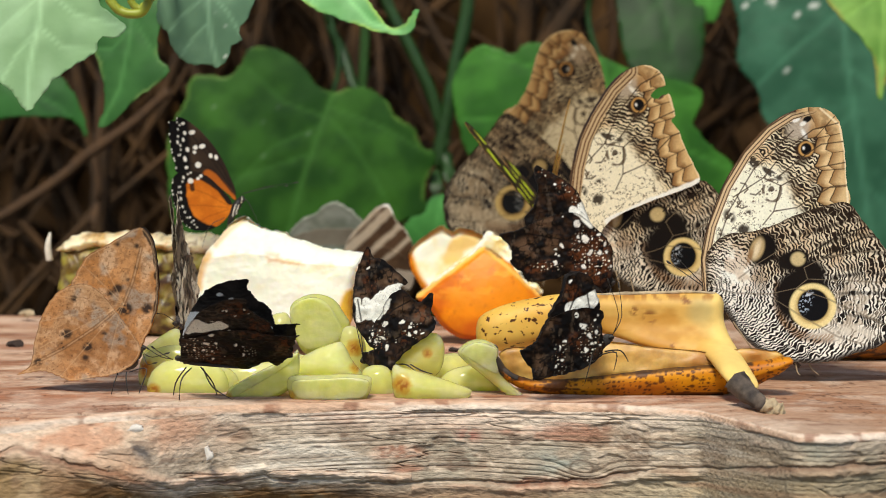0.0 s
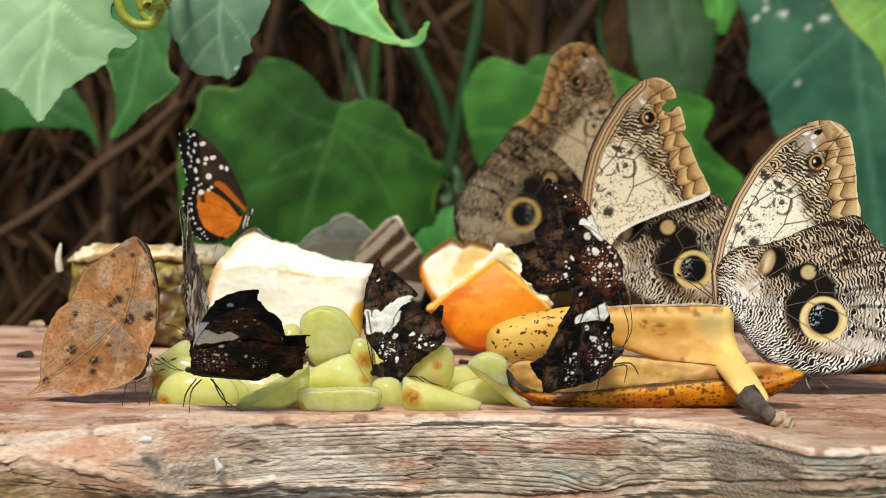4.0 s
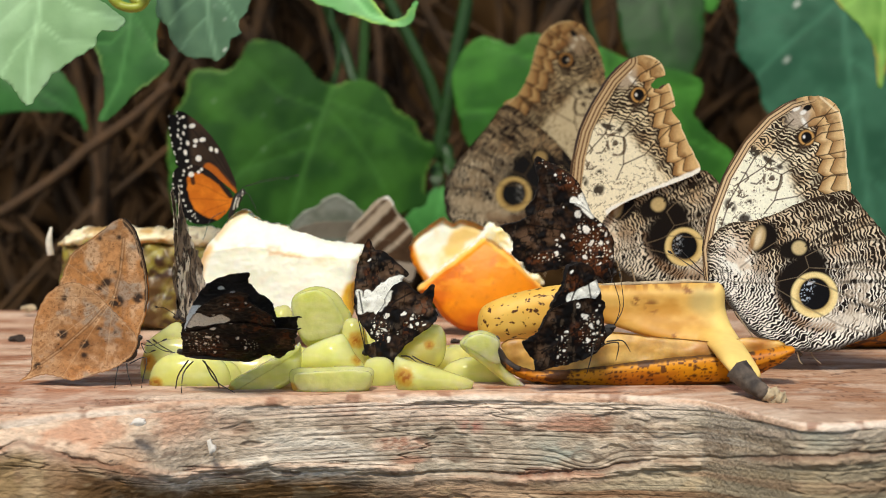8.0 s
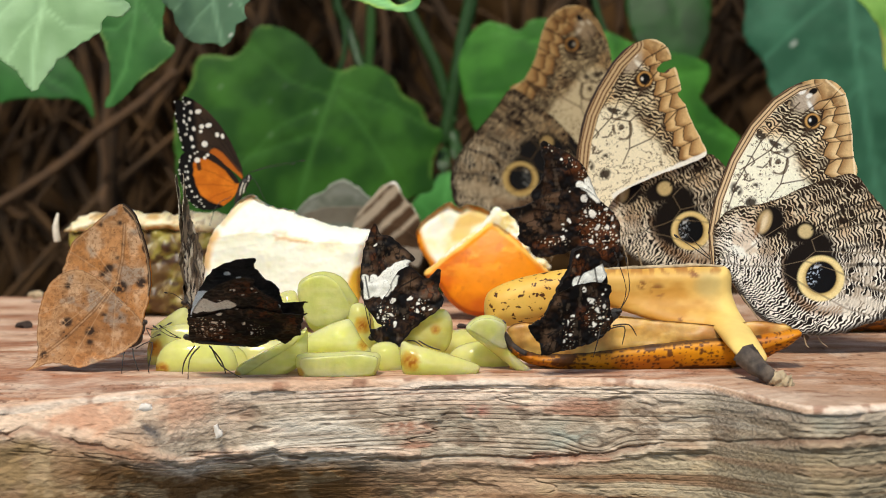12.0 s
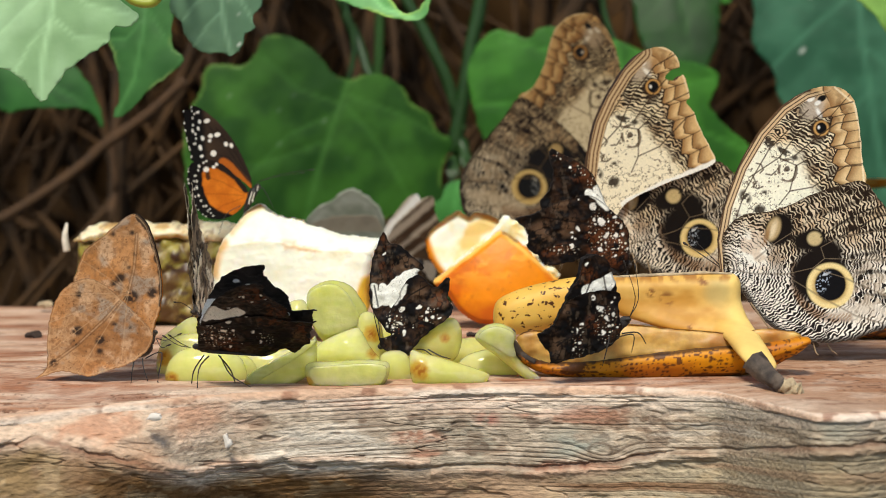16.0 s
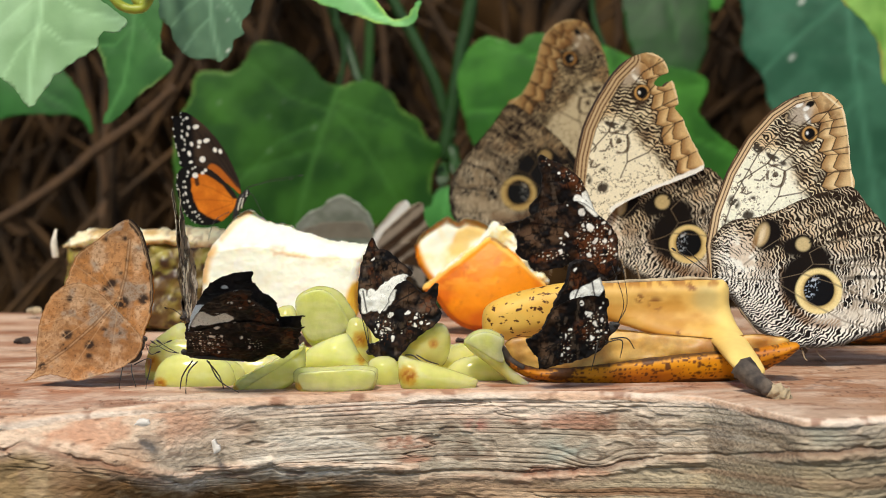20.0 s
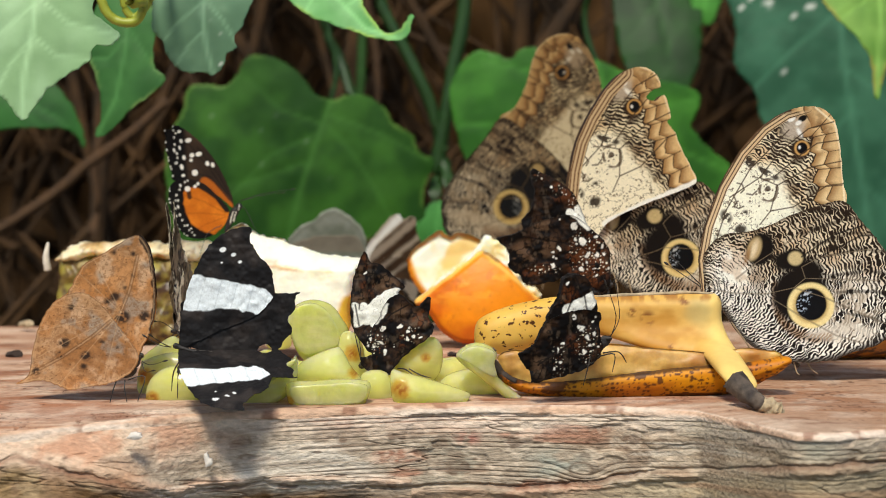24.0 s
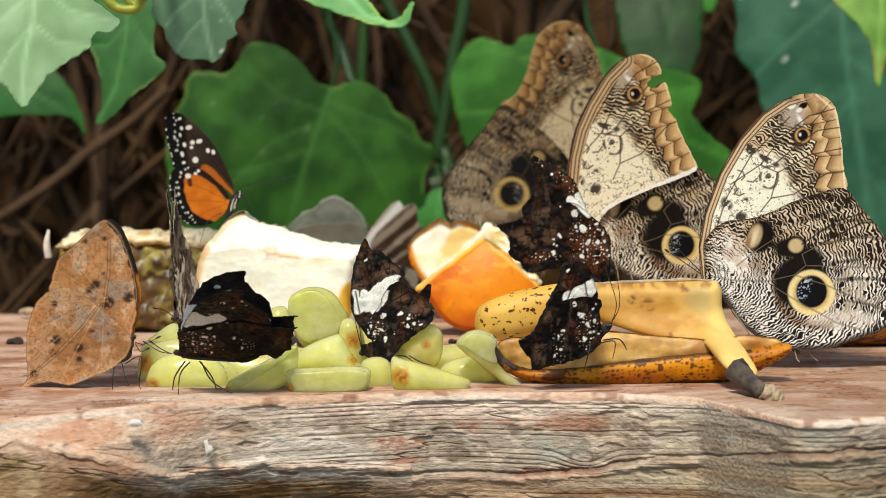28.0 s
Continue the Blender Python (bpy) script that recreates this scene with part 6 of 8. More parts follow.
    c = mix(c, one * lin(64, 42, 27), 0.85 * border * step(0.36, 0.12, np.abs(m2 - 5.2)))
    c = mix(c, one * lin(58, 40, 28), 0.8 * border * step(0.04, 0.015, np.minimum(f, 1 - f)))
    c = mix(c, one * lin(250, 232, 196), 0.8 * step(0.55, 0.2, m))
    # apex: frosted, with black and white dashes
    c = mix(c, one * lin(196, 180, 164), 0.85 * disc(u, v, (31.0, 60.4), 4.6, 3.4, 0.6, 2))
    c = mix(c, one * lin(170, 128, 84), 0.75 * disc(u, v, (36.5, 60.4), 1.6, 3.0, -0.3, 1.0))
    for p, a, b in (((24.3, 63.0), 1.5, 0.5), ((28.2, 65.6), 1.7, 0.9), ((31.1, 65.0), 2.0, 1.0), ((33.8, 63.8), 1.7, 1.1)):
        c = mix(c, one * lin(18, 15, 15), disc(u, v, p, a, b, 0.5, 0.4))
    for p, a, b in (((26.6, 64.3), 0.9, 0.6), ((29.8, 63.6), 1.5, 0.9), ((32.3, 62.1), 1.2, 0.8), ((32.7, 58.6), 0.7, 1.7)):
        c = mix(c, one * lin(250, 248, 244), 0.95 * disc(u, v, p, a, b, 0.5, 0.5))
    c = mix(c, one * lin(52, 36, 26), 0.8 * disc(u, v, (32.6, 49.0), 2.8, 1.8, 0.4, 1.2))
    e = (33.7, 52.8)
    c = mix(c, one * lin(48, 33, 24), disc(u, v, (e[0] - 0.4, e[1]), 3.8, 3.2, 0, 0.7))
    c = mix(c, one * lin(206, 158, 96), disc(u, v, e, 2.8, 2.8, 0, 0.4))
    c = mix(c, one * lin(14, 12, 14), disc(u, v, e, 2.0, 2.2, 0, 0.3))
    c = mix(c, one * lin(240, 240, 244), disc(u, v, (e[0] - 0.9, e[1] + 0.3), 0.45, 0.6, 0, 0.3))
    for line in ([(18.4, 24.6), (22.3, 29.6), (24.8, 39.1), (18.3, 42.0), (7.4, 34.8)], [(24.8, 39.1), (36.4, 45.6), (48.0, 48.0)], [(22.3, 29.6), (30.7, 31.1), (43.0, 39.0), (49.2, 39.7)], [(24.1, 42.7), (33.5, 50.6), (39.2, 54.6), (46.9, 55.7)], [(0, 11.5), (5.9, 29.9), (14.6, 45.0), (28.9, 59.6)],
                 [(18.3, 42.0), (26.0, 52.0), (36.0, 60.0), (45.0, 62.5)]):
        c = mix(c, one * lin(70, 53, 38), 0.85 * step(0.38, 0.12, near_line(u, v, line)))
    # leading edge: tan with thin brown lines along it
    k = near_line(u, v, [(-2.51, -2.09), (-3.97, 11.5), (-1.67, 24.05), (3.76, 38.7), (11.09, 51.25), (19.45, 60.66), (27.82, 66.3), (35.14, 68.4)])
    edge = step(3.0, 2.7, k) * step(67.6, 64.5, v)
    return mix(c, mix(one * lin(216, 188, 150), one * lin(96, 72, 52), step(0.2, 0.8, np.sin(k * 5.2 + 1.0))), edge)


def owl_upper(u, v, d):
    one = one_like(u)
    return mix(one * lin(92, 66, 44), one * lin(58, 44, 40), step(0.3, 0.7, fbm(u * 0.07, v * 0.07, 3, 40)))


def by_landmarks(paint, own, owl, side, eye):
    """The pattern laid so that two marks of this butterfly fall on those of the drawn one."""
    p, q = np.array(own[1]) - np.array(own[0]), np.array(owl[1]) - np.array(owl[0])
    p = np.array([p[0] * side, p[1]])
    ang = math.atan2(q[1], q[0]) - math.atan2(p[1], p[0])
    size = np.hypot(*q) / np.hypot(*p)
    turn = np.array([[math.cos(ang), math.sin(ang)], [-math.sin(ang), math.cos(ang)]]) * size

    def laid(u, v, d):
        x, y = (u - own[0][0]) * side, v - own[0][1]
        k = 1 + (eye - 1) * step(17, 8, np.hypot(x, y))
        w = np.stack([x * k, y * k], 1) @ turn + np.array(owl[0])
        return paint(w[:, 0], w[:, 1], d)
    return laid


def toned(paint, tone, worn=None):
    """The same pattern with its colours multiplied by tone; worn: a bleached line along an edge."""
    def f(u, v, d):
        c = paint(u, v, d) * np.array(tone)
        if worn is not None:
            c = mix(c, one_like(u) * lin(238, 230, 216), step(2.0, 1.2, near_line(u, v, worn) + 0.8 * (fbm(u * 0.5, v * 0.5, 2, 3) - 0.5)))
        return c
    return f


def owl(place, label, fore, hind, marks, margin, mirror_body, res, near=3.0, far=-3.0, rz=0.0, head=(-3, 3), tail=(14, -20), legs=(), bow=0.6, tone=(1, 1, 1), worn=None, over=False, costa=None):
    t = thing("owl_butterfly", place, label, "butterfly", "owl butterflies", rz)
    wrap = (lambda f: by_landmarks(f, marks[0], marks[1], mirror_body, 1.2)) if marks else (lambda f: f)
    laid = wrap(owl_fore)

    def fore_paint(u, v, d):                                # the border runs along the outer edge only
        c = laid(u, v, (near_line(u, v, margin), along_line(u, v, margin)))
        if costa is not None:                               # leading edge: tan with thin brown lines along it
            k = near_line(u, v, costa)
            tan = mix(one_like(u) * lin(206, 180, 144), one_like(u) * lin(112, 82, 60), step(0.1, 0.7, np.sin(k * 4.2)))
            c = mix(c, tan, step(4.6, 4.2, k + 0.5 * fbm(u * 0.2, v * 0.2, 2, 37)))
        return c
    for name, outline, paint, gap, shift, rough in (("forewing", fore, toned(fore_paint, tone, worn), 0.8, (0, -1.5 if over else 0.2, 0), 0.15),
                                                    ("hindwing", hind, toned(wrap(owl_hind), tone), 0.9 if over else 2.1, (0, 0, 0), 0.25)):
        wings = [wing_mesh(name, outline, r, WING, paint, owl_upper, bow, seed=4, rough=rough) for r in (res, max(0.7, 2 * res))]
        wing_pair(t, name, wings[0], near, far, gap, shift, wings[1])
    hx, hz = head
    tx, tz = tail
    torso(t, [(hx, 0, hz), (hx * 0.6 + tx * 0.1, 0, hz * 0.6 + tz * 0.1), (hx * 0.3 + tx * 0.4, 0, hz * 0.3 + tz * 0.4), (tx, 0, tz)], [1.6, 3.0, 2.4, 0.8], BODY)
    face(t, hx - mirror_body * 0.8, hz, 1.5, BODY, -mirror_body)
    limb("antenna", [(hx, -1, hz), (hx - mirror_body * 6, -2, hz + 6), (hx - mirror_body * 14, -3, hz + 14)], 0.22, LEG, t)
    limb("antenna", [(hx, 1, hz), (hx - mirror_body * 7, 2, hz + 5), (hx - mirror_body * 16, 4, hz + 11)], 0.22, LEG, t)
    for pts in legs:
        limb("leg", pts, 0.3, LEG_PALE, t)
    return t


EYES_A = [(36.39, -5.23), (34.09, 52.29), (31.17, 11.92)]
owl_front = owl((0.1003, 0.9300, 1.0335), "owl butterfly with closed cream-brown wings and a large eyespot",
    [(-2.09, -2.09), (-3.97, 11.5), (-1.67, 24.05), (3.76, 38.7), (11.09, 51.25), (19.45, 60.66), (27.82, 66.3), (35.14, 68.19), (41.41, 67.14), (45.81, 62.12), (47.69, 52.08), (48.74, 40.79), (49.36, 32), (37.23, 24.05), (16.31, 13.6), (3.76, 1.05)],
    [(-1.25, -2.09), (-2.51, 7.32), (-1.67, 15.27), (5.44, 21.13), (17.36, 22.8), (28.86, 27.82), (39.32, 31.58), (48.94, 33.26), (54.8, 26.56), (61.49, 18.62), (67.77, 8.99), (71.95, -3.14), (68.61, -13.6), (62.33, -19.45), (53.96, -22.38), (44.34, -25.73), (33.88, -26.56), (23.84, -24.47), (14.22, -19.45), (7.53, -11.92), (3.76, -5.23)],
    None, [(38.49, 67.77), (45.6, 61.7), (47.69, 52.08), (48.74, 40.79), (49.36, 32.42)], 1, 0.2, near=2, far=-5, tail=(33.05, -28.24), head=(0, -1.05), rz=-3, tone=(1.0, 0.985, 0.96),
    legs=([(31, -1, -26), (32, -2, -30), (33, -3, -31.0)], [(36, 0, -26), (37.5, 0, -29), (40, -1, -31.0)], [(2, -1, -4), (6, -6, -18), (10, -8, -30)], [(4, -1, -6), (14, -5, -20), (22, -4, -31)]))
owl_middle = owl((0.0667, 1.0000, 1.0404), "owl butterfly with ragged torn forewing edge and closed wings",
    [(-13.94, 4.5), (-16.19, 22.49), (-14.84, 35.99), (-12.14, 47.23), (-7.65, 57.13), (-0.9, 67.92), (5.85, 74.67), (13.04, 76.92), (17.99, 75.12), (20.47, 71.97), (20.92, 68.82), (17.54, 67.47), (15.29, 64.77), (18.89, 63.42), (22.49, 65.67), (24.29, 61.62), (25.19, 57.13), (23.84, 54.88), (26.99, 50.83), (28.34, 46.78), (31.04, 41.38), (33.29, 36.88), (35.09, 31.04), (26.99, 26.99), (13.49, 22.04), (0, 15.29), (-6.75, 6.75)],
    [(-3.6, 0), (-3.6, 9.9), (-0.45, 19.79), (13.49, 25.64), (26.99, 31.04), (37.33, 31.04), (44.08, 24.74), (48.58, 15.29), (51.73, 4.5), (50.83, -6.75), (44.98, -14.62), (35.09, -16.19), (22.49, -15.74), (9, -11.7), (2.25, -5.85)],
    ([(28.79, 0.67), (11.25, 60.72), (19.79, 13.94)], EYES_A), [(13.04, 76.92), (17.99, 75.12), (20.92, 70.62), (22.49, 65.67), (25.19, 57.13), (28.34, 46.78), (33.29, 36.88), (35.54, 31.49)], 1, 0.22, near=1, far=-5, tail=(26.99, -17.99), head=(-4.5, -1.12), rz=2, tone=(0.86, 0.78, 0.66), worn=[(-0.9, 14.84), (13.49, 21.59), (26.99, 26.99), (35.99, 31.04)], over=True, costa=[(-13.94, 4.5), (-16.19, 22.49), (-14.84, 35.99), (-12.14, 47.23), (-7.65, 57.13), (-0.9, 67.92), (5.85, 74.67)],
    legs=([(2, -1, -3), (4, -4, -12), (3, -6, -22)], [(8, -1, -6), (10, -3, -14), (12, -5, -23)], [(14, 1, -8), (17, 3, -16), (19, 4, -24)]))
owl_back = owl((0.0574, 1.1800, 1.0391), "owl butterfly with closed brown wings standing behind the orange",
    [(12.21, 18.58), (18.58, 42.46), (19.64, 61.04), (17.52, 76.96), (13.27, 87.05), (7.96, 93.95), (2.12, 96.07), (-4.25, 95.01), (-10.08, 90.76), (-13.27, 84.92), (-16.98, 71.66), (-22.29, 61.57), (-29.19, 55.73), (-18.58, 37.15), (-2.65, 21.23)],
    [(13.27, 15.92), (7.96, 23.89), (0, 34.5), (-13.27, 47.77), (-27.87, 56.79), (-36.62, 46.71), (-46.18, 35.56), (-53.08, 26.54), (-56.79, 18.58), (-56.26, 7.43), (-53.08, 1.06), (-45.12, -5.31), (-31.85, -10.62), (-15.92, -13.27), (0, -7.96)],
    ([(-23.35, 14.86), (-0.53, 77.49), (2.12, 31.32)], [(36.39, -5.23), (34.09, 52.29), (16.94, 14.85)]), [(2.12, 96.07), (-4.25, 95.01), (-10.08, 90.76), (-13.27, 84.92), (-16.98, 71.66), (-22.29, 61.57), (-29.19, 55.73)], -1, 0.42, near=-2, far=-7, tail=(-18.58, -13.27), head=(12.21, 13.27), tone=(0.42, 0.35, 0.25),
    legs=([(-6, -1, -10), (-8, -3, -16), (-10, -5, -24)], [(-2, 1, -8), (-1, 3, -16), (0, 5, -24)]))


# ---- small dark butterflies with a white band
def dark_wings(bands, spots, rust, seed, shade=1.0, veins=(), specks=(), browns=()):
    """Underside of a dark wing. bands: (line, half width); spots: (centre, across, up); rust and browns: (centre, across, up) patches; specks: fields of small pale dots."""
    def paint(u, v, d):
        one = one_like(u)
        n = fbm(u * 0.25, v * 0.25, 4, seed)
        c = mix(one * lin(16, 11, 9), one * lin(58, 38, 25), step(0.42, 0.72, n)) * shade
        c = mix(c, one * lin(96, 80, 66), 0.45 * step(0.60, 0.74, fbm(u * 0.45, v * 0.22, 4, seed + 2)))
        for p, rx, ry in browns:
            c = mix(c, one * lin(104, 78, 58), 0.75 * disc(u, v, p, rx, ry, 0.3, 1.6) * step(0.38, 0.6, fbm(u * 0.4, v * 0.4, 3, seed + 3)))
        for p, rx, ry in rust:
            c = mix(c, one * lin(100, 54, 27), 0.75 * disc(u, v, p, rx, ry, 0.3, 1.5) * step(0.42, 0.58, fbm(u * 0.6, v * 0.6, 3, seed + 4)))
        c = mix(c, one * lin(10, 8, 7), 0.8 * step(0.05, 0.015, np.abs(fbm(u * 0.3, v * 0.3, 3, seed + 5) - 0.5)))
        for line, width in bands:
            q = near_line(u, v, line) + 1.6 * (fbm(u * 0.35, v * 0.35, 4, seed + 6) - 0.5)
            c = mix(c, one * lin(250, 246, 236), step(width + 0.25, width - 0.25, q))
            c = mix(c, one * lin(96, 76, 58), 0.5 * step(width + 0.1, width - 0.3, q) * step(0.012, 0.004, np.abs(fbm(u * 0.35, v * 0.25, 3, seed + 16) - 0.5)))
        for line in veins:
            k = near_line(u, v, line)
            c = mix(c, one * lin(20, 14, 11), 0.85 * step(0.42, 0.15, k))
        for p, rx, ry in specks:
            here = disc(u, v, p, rx, ry, 0.0, 1.6)
            c = mix(c, one * lin(126, 74, 42), 0.7 * here * cells(u, v, 1.0, seed + 15, 0.6))
            c = mix(c, one * lin(236, 226, 206), here * cells(u, v, 1.3, seed + 14, 0.6))
        su, sv = u + 1.3 * (fbm(u * 0.7, v * 0.7, 2, seed + 20) - 0.5), v + 1.3 * (fbm(u * 0.7, v * 0.7, 2, seed + 21) - 0.5)
        for p, a, b in spots:
            c = mix(c, one * lin(30, 16, 10), 0.7 * disc(su, sv, p, a + 0.35, b + 0.35, 0.4 + p[0], 0.2))
            c = mix(c, one * lin(246, 240, 230), disc(su, sv, p, 0.74 * a, 0.86 * b, 0.4 + p[0], 0.2) * step(0.18, 0.3, fbm(u * 0.9, v * 0.9, 2, seed + 12)))
        return mix(c, one * lin(24, 18, 15), 0.6 * step(0.8, 0.2, d))
    return paint


def upper_black(band, width, spots, grey=0.0):
    def paint(u, v, d):
        one = one_like(u)
        c = mix(one * lin(30, 28, 29), one * lin(52, 46, 44), step(0.4, 0.8, fbm(u * 0.15, v * 0.15, 3, 51)))
        if band is not None:
            q = near_line(u, v, band) + 1.3 * (fbm(u * 0.4, v * 0.4, 3, 53) - 0.5) - 1.6 * step(20, 4, u)
            c = mix(c, one * lin(232, 238, 242), step(width + 0.3, width - 0.3, q))
            c = mix(c, one * lin(168, 174, 180), 0.35 * step(width, width - 0.5, q) * step(0.3, 0.1, np.abs((u * 0.9 - v * 0.25) % 5.2 - 2.6)))
        for p, r in spots:
            c = mix(c, one * lin(240, 240, 240), disc(u, v, p, r, r * 0.7, 0.3, 0.2))
        return c
    return paint


def small_dark(name_label, place, fore, hind, pf, ph, uf, uh, near, far, body, radii, antennae, legs, res=0.22, rz=0.0, gap=1.1, bow=0.15, slim=0.3):
    t = thing("banded_butterfly", place, name_label, "butterfly", "small dark butterflies", rz)
    f = wing_pair(t, "forewing", wing_mesh("forewing", fore, res, WING_DARK, pf, uf, bow, seed=14, rough=0.25, crinkle=1.6), near, far, gap, (0, 0.25, 0))
    h = wing_pair(t, "hindwing", wing_mesh("hindwing", hind, res, WING_DARK, ph, uh, bow, seed=16, rough=0.32, crinkle=1.6), near, far, gap)
    torso(t, body, radii, BODY_DARK, slim=slim)
    bx, bz = body[0][0], body[0][2]
    face(t, bx, bz, 1.1, BODY_DARK, 1 if bx > body[-1][0] else -1)
    for pts in antennae:
        limb("antenna", pts, 0.16, LEG, t)
    for pts in legs:
        limb("leg", pts, 0.26, LEG, t)
    return t, f, h


# the one that spreads its wings
spread, spread_fore, spread_hind = small_dark(
    "dark brown butterfly with broad white bands on halved grapes", (-0.0906, 0.8680, 1.0189),
    [(0.4, 0.4), (1.5, 12.0), (4.0, 22.4), (7.5, 30.6), (12.4, 37.6), (19.0, 41.6), (25.4, 42.2), (25.1, 38.0), (26.4, 35.4), (28.6, 31.9), (31.2, 29.6), (32.8, 26.6), (33.0, 23.6), (33.7, 20.4), (32.2, 16.5), (26, 11), (16, 7), (6, 2.5)],
    [(1.0, 0), (1.2, 10), (1.5, 16.4), (9, 19.0), (16.9, 22.6), (25.8, 23.0), (31, 20.6), (36, 19.2), (42.2, 19.6), (40.5, 17.4), (40.6, 13.9), (38.0, 10.6), (39.6, 6.2), (36.6, 2.6), (33.9, -1.7), (31.0, 1.4), (28.8, 1.0), (24, -2.9), (14.2, -1.9), (4.6, 0.5)],
    dark_wings([([(4.3, 22.8), (6.8, 25.5), (9.2, 24.0)], 3.2), ([(7.5, 23.2), (12.3, 23.5), (16.3, 25.2)], 2.2)], [((17.9, 34.1), 1.12, 1.06), ((24.7, 35.9), 0.53, 0.74), ((21.2, 31.6), 0.53, 0.63), ((25.7, 32.6), 0.46, 0.53), ((13.3, 27.3), 0.4, 0.63)], [((21.5, 35.3), 5.28, 4.22), ((28.5, 26.6), 3.96, 4.22)], 61, 0.9, veins=[[(4.3, 26.8), (11.3, 34.8), (20.5, 39.0)], [(10.2, 28.0), (19.8, 29.2), (29.7, 25.4)], [(11.0, 30.5), (21.4, 33.5), (30.0, 29.1)]]),
    dark_wings([([(5.1, 21.1), (9.0, 22.0)], 1.0)], [((12.3, 19.4), 1.19, 1.16), ((10.3, 14.1), 1.32, 1.16), ((8.7, 9.5), 0.73, 1.06), ((5.5, 9.0), 0.59, 0.95), ((11.4, 3.5), 0.86, 0.74), ((20.2, 12.2), 0.79, 0.74), ((13.4, 13.7), 0.59, 0.84), ((18.3, 22.9), 0.66, 0.53), ((6.2, 17.3), 0.4, 0.53), ((6.3, 3.8), 0.46, 0.63), ((11.8, 8.9), 0.53, 0.95), ((2.5, 10.5), 0.4, 0.63), ((4.8, 17.7), 0.46, 0.53), ((9.8, 6.3), 0.53, 0.53), ((15.6, 5.7), 0.33, 0.42), ((22.7, 6.3), 0.59, 0.63), ((22.7, 11.1), 0.33, 0.42)], [((26.8, 20.3), 5.28, 3.17), ((37.4, 13.9), 1.98, 4.22), ((11.0, 6.3), 3.96, 6.34)], 63, 0.8, veins=[[(3.6, 19.2), (16.8, 23.6), (29.5, 21.6)], [(15.6, 16.6), (25.1, 14.0), (34.3, 16.5)]], specks=[((24.1, 8.2), 2.64, 2.64), ((8.0, 10.2), 5.94, 7.39)], browns=[((35.9, 10.1), 2.64, 4.22)]),
    upper_black([(1.17, 20.3), (8.59, 19.33), (16.4, 19.0), (24.21, 17.8), (28.5, 16.4)], 4.7, [((15.81, 34.55), 1.2), ((19.52, 32.8), 0.9), ((21.67, 30.26), 0.7), ((15.42, 30.06), 0.4)]),
    upper_black(None, 1, []), 58, 46,
    [(-0.9, 0, 1.2), (0.8, 0, 0.6), (4, 0, -0.4), (10, 0, -1.0), (20, 0, -2)], [0.8, 0.8, 0.75, 0.6, 0.3],
    ([(-2.6, -0.6, 0.8), (-6, -3, 3), (-9, -5, 5.5)], [(-2.6, 0.6, 0.8), (-7, 2, 1.5), (-12, 3, 4.5)]),
    ([(4, -1.5, -2), (1, -7, -6), (0.6, -9, -16)], [(8, -1.5, -2), (12, -7, -8), (19, -9, -12)], [(2, 1.5, -2), (-2, 4, -8), (-3, 5, -15)], [(7, 1.5, -2), (11, 5, -8), (13, 6, -15)]), bow=-0.1, slim=0.8, gap=0.4)

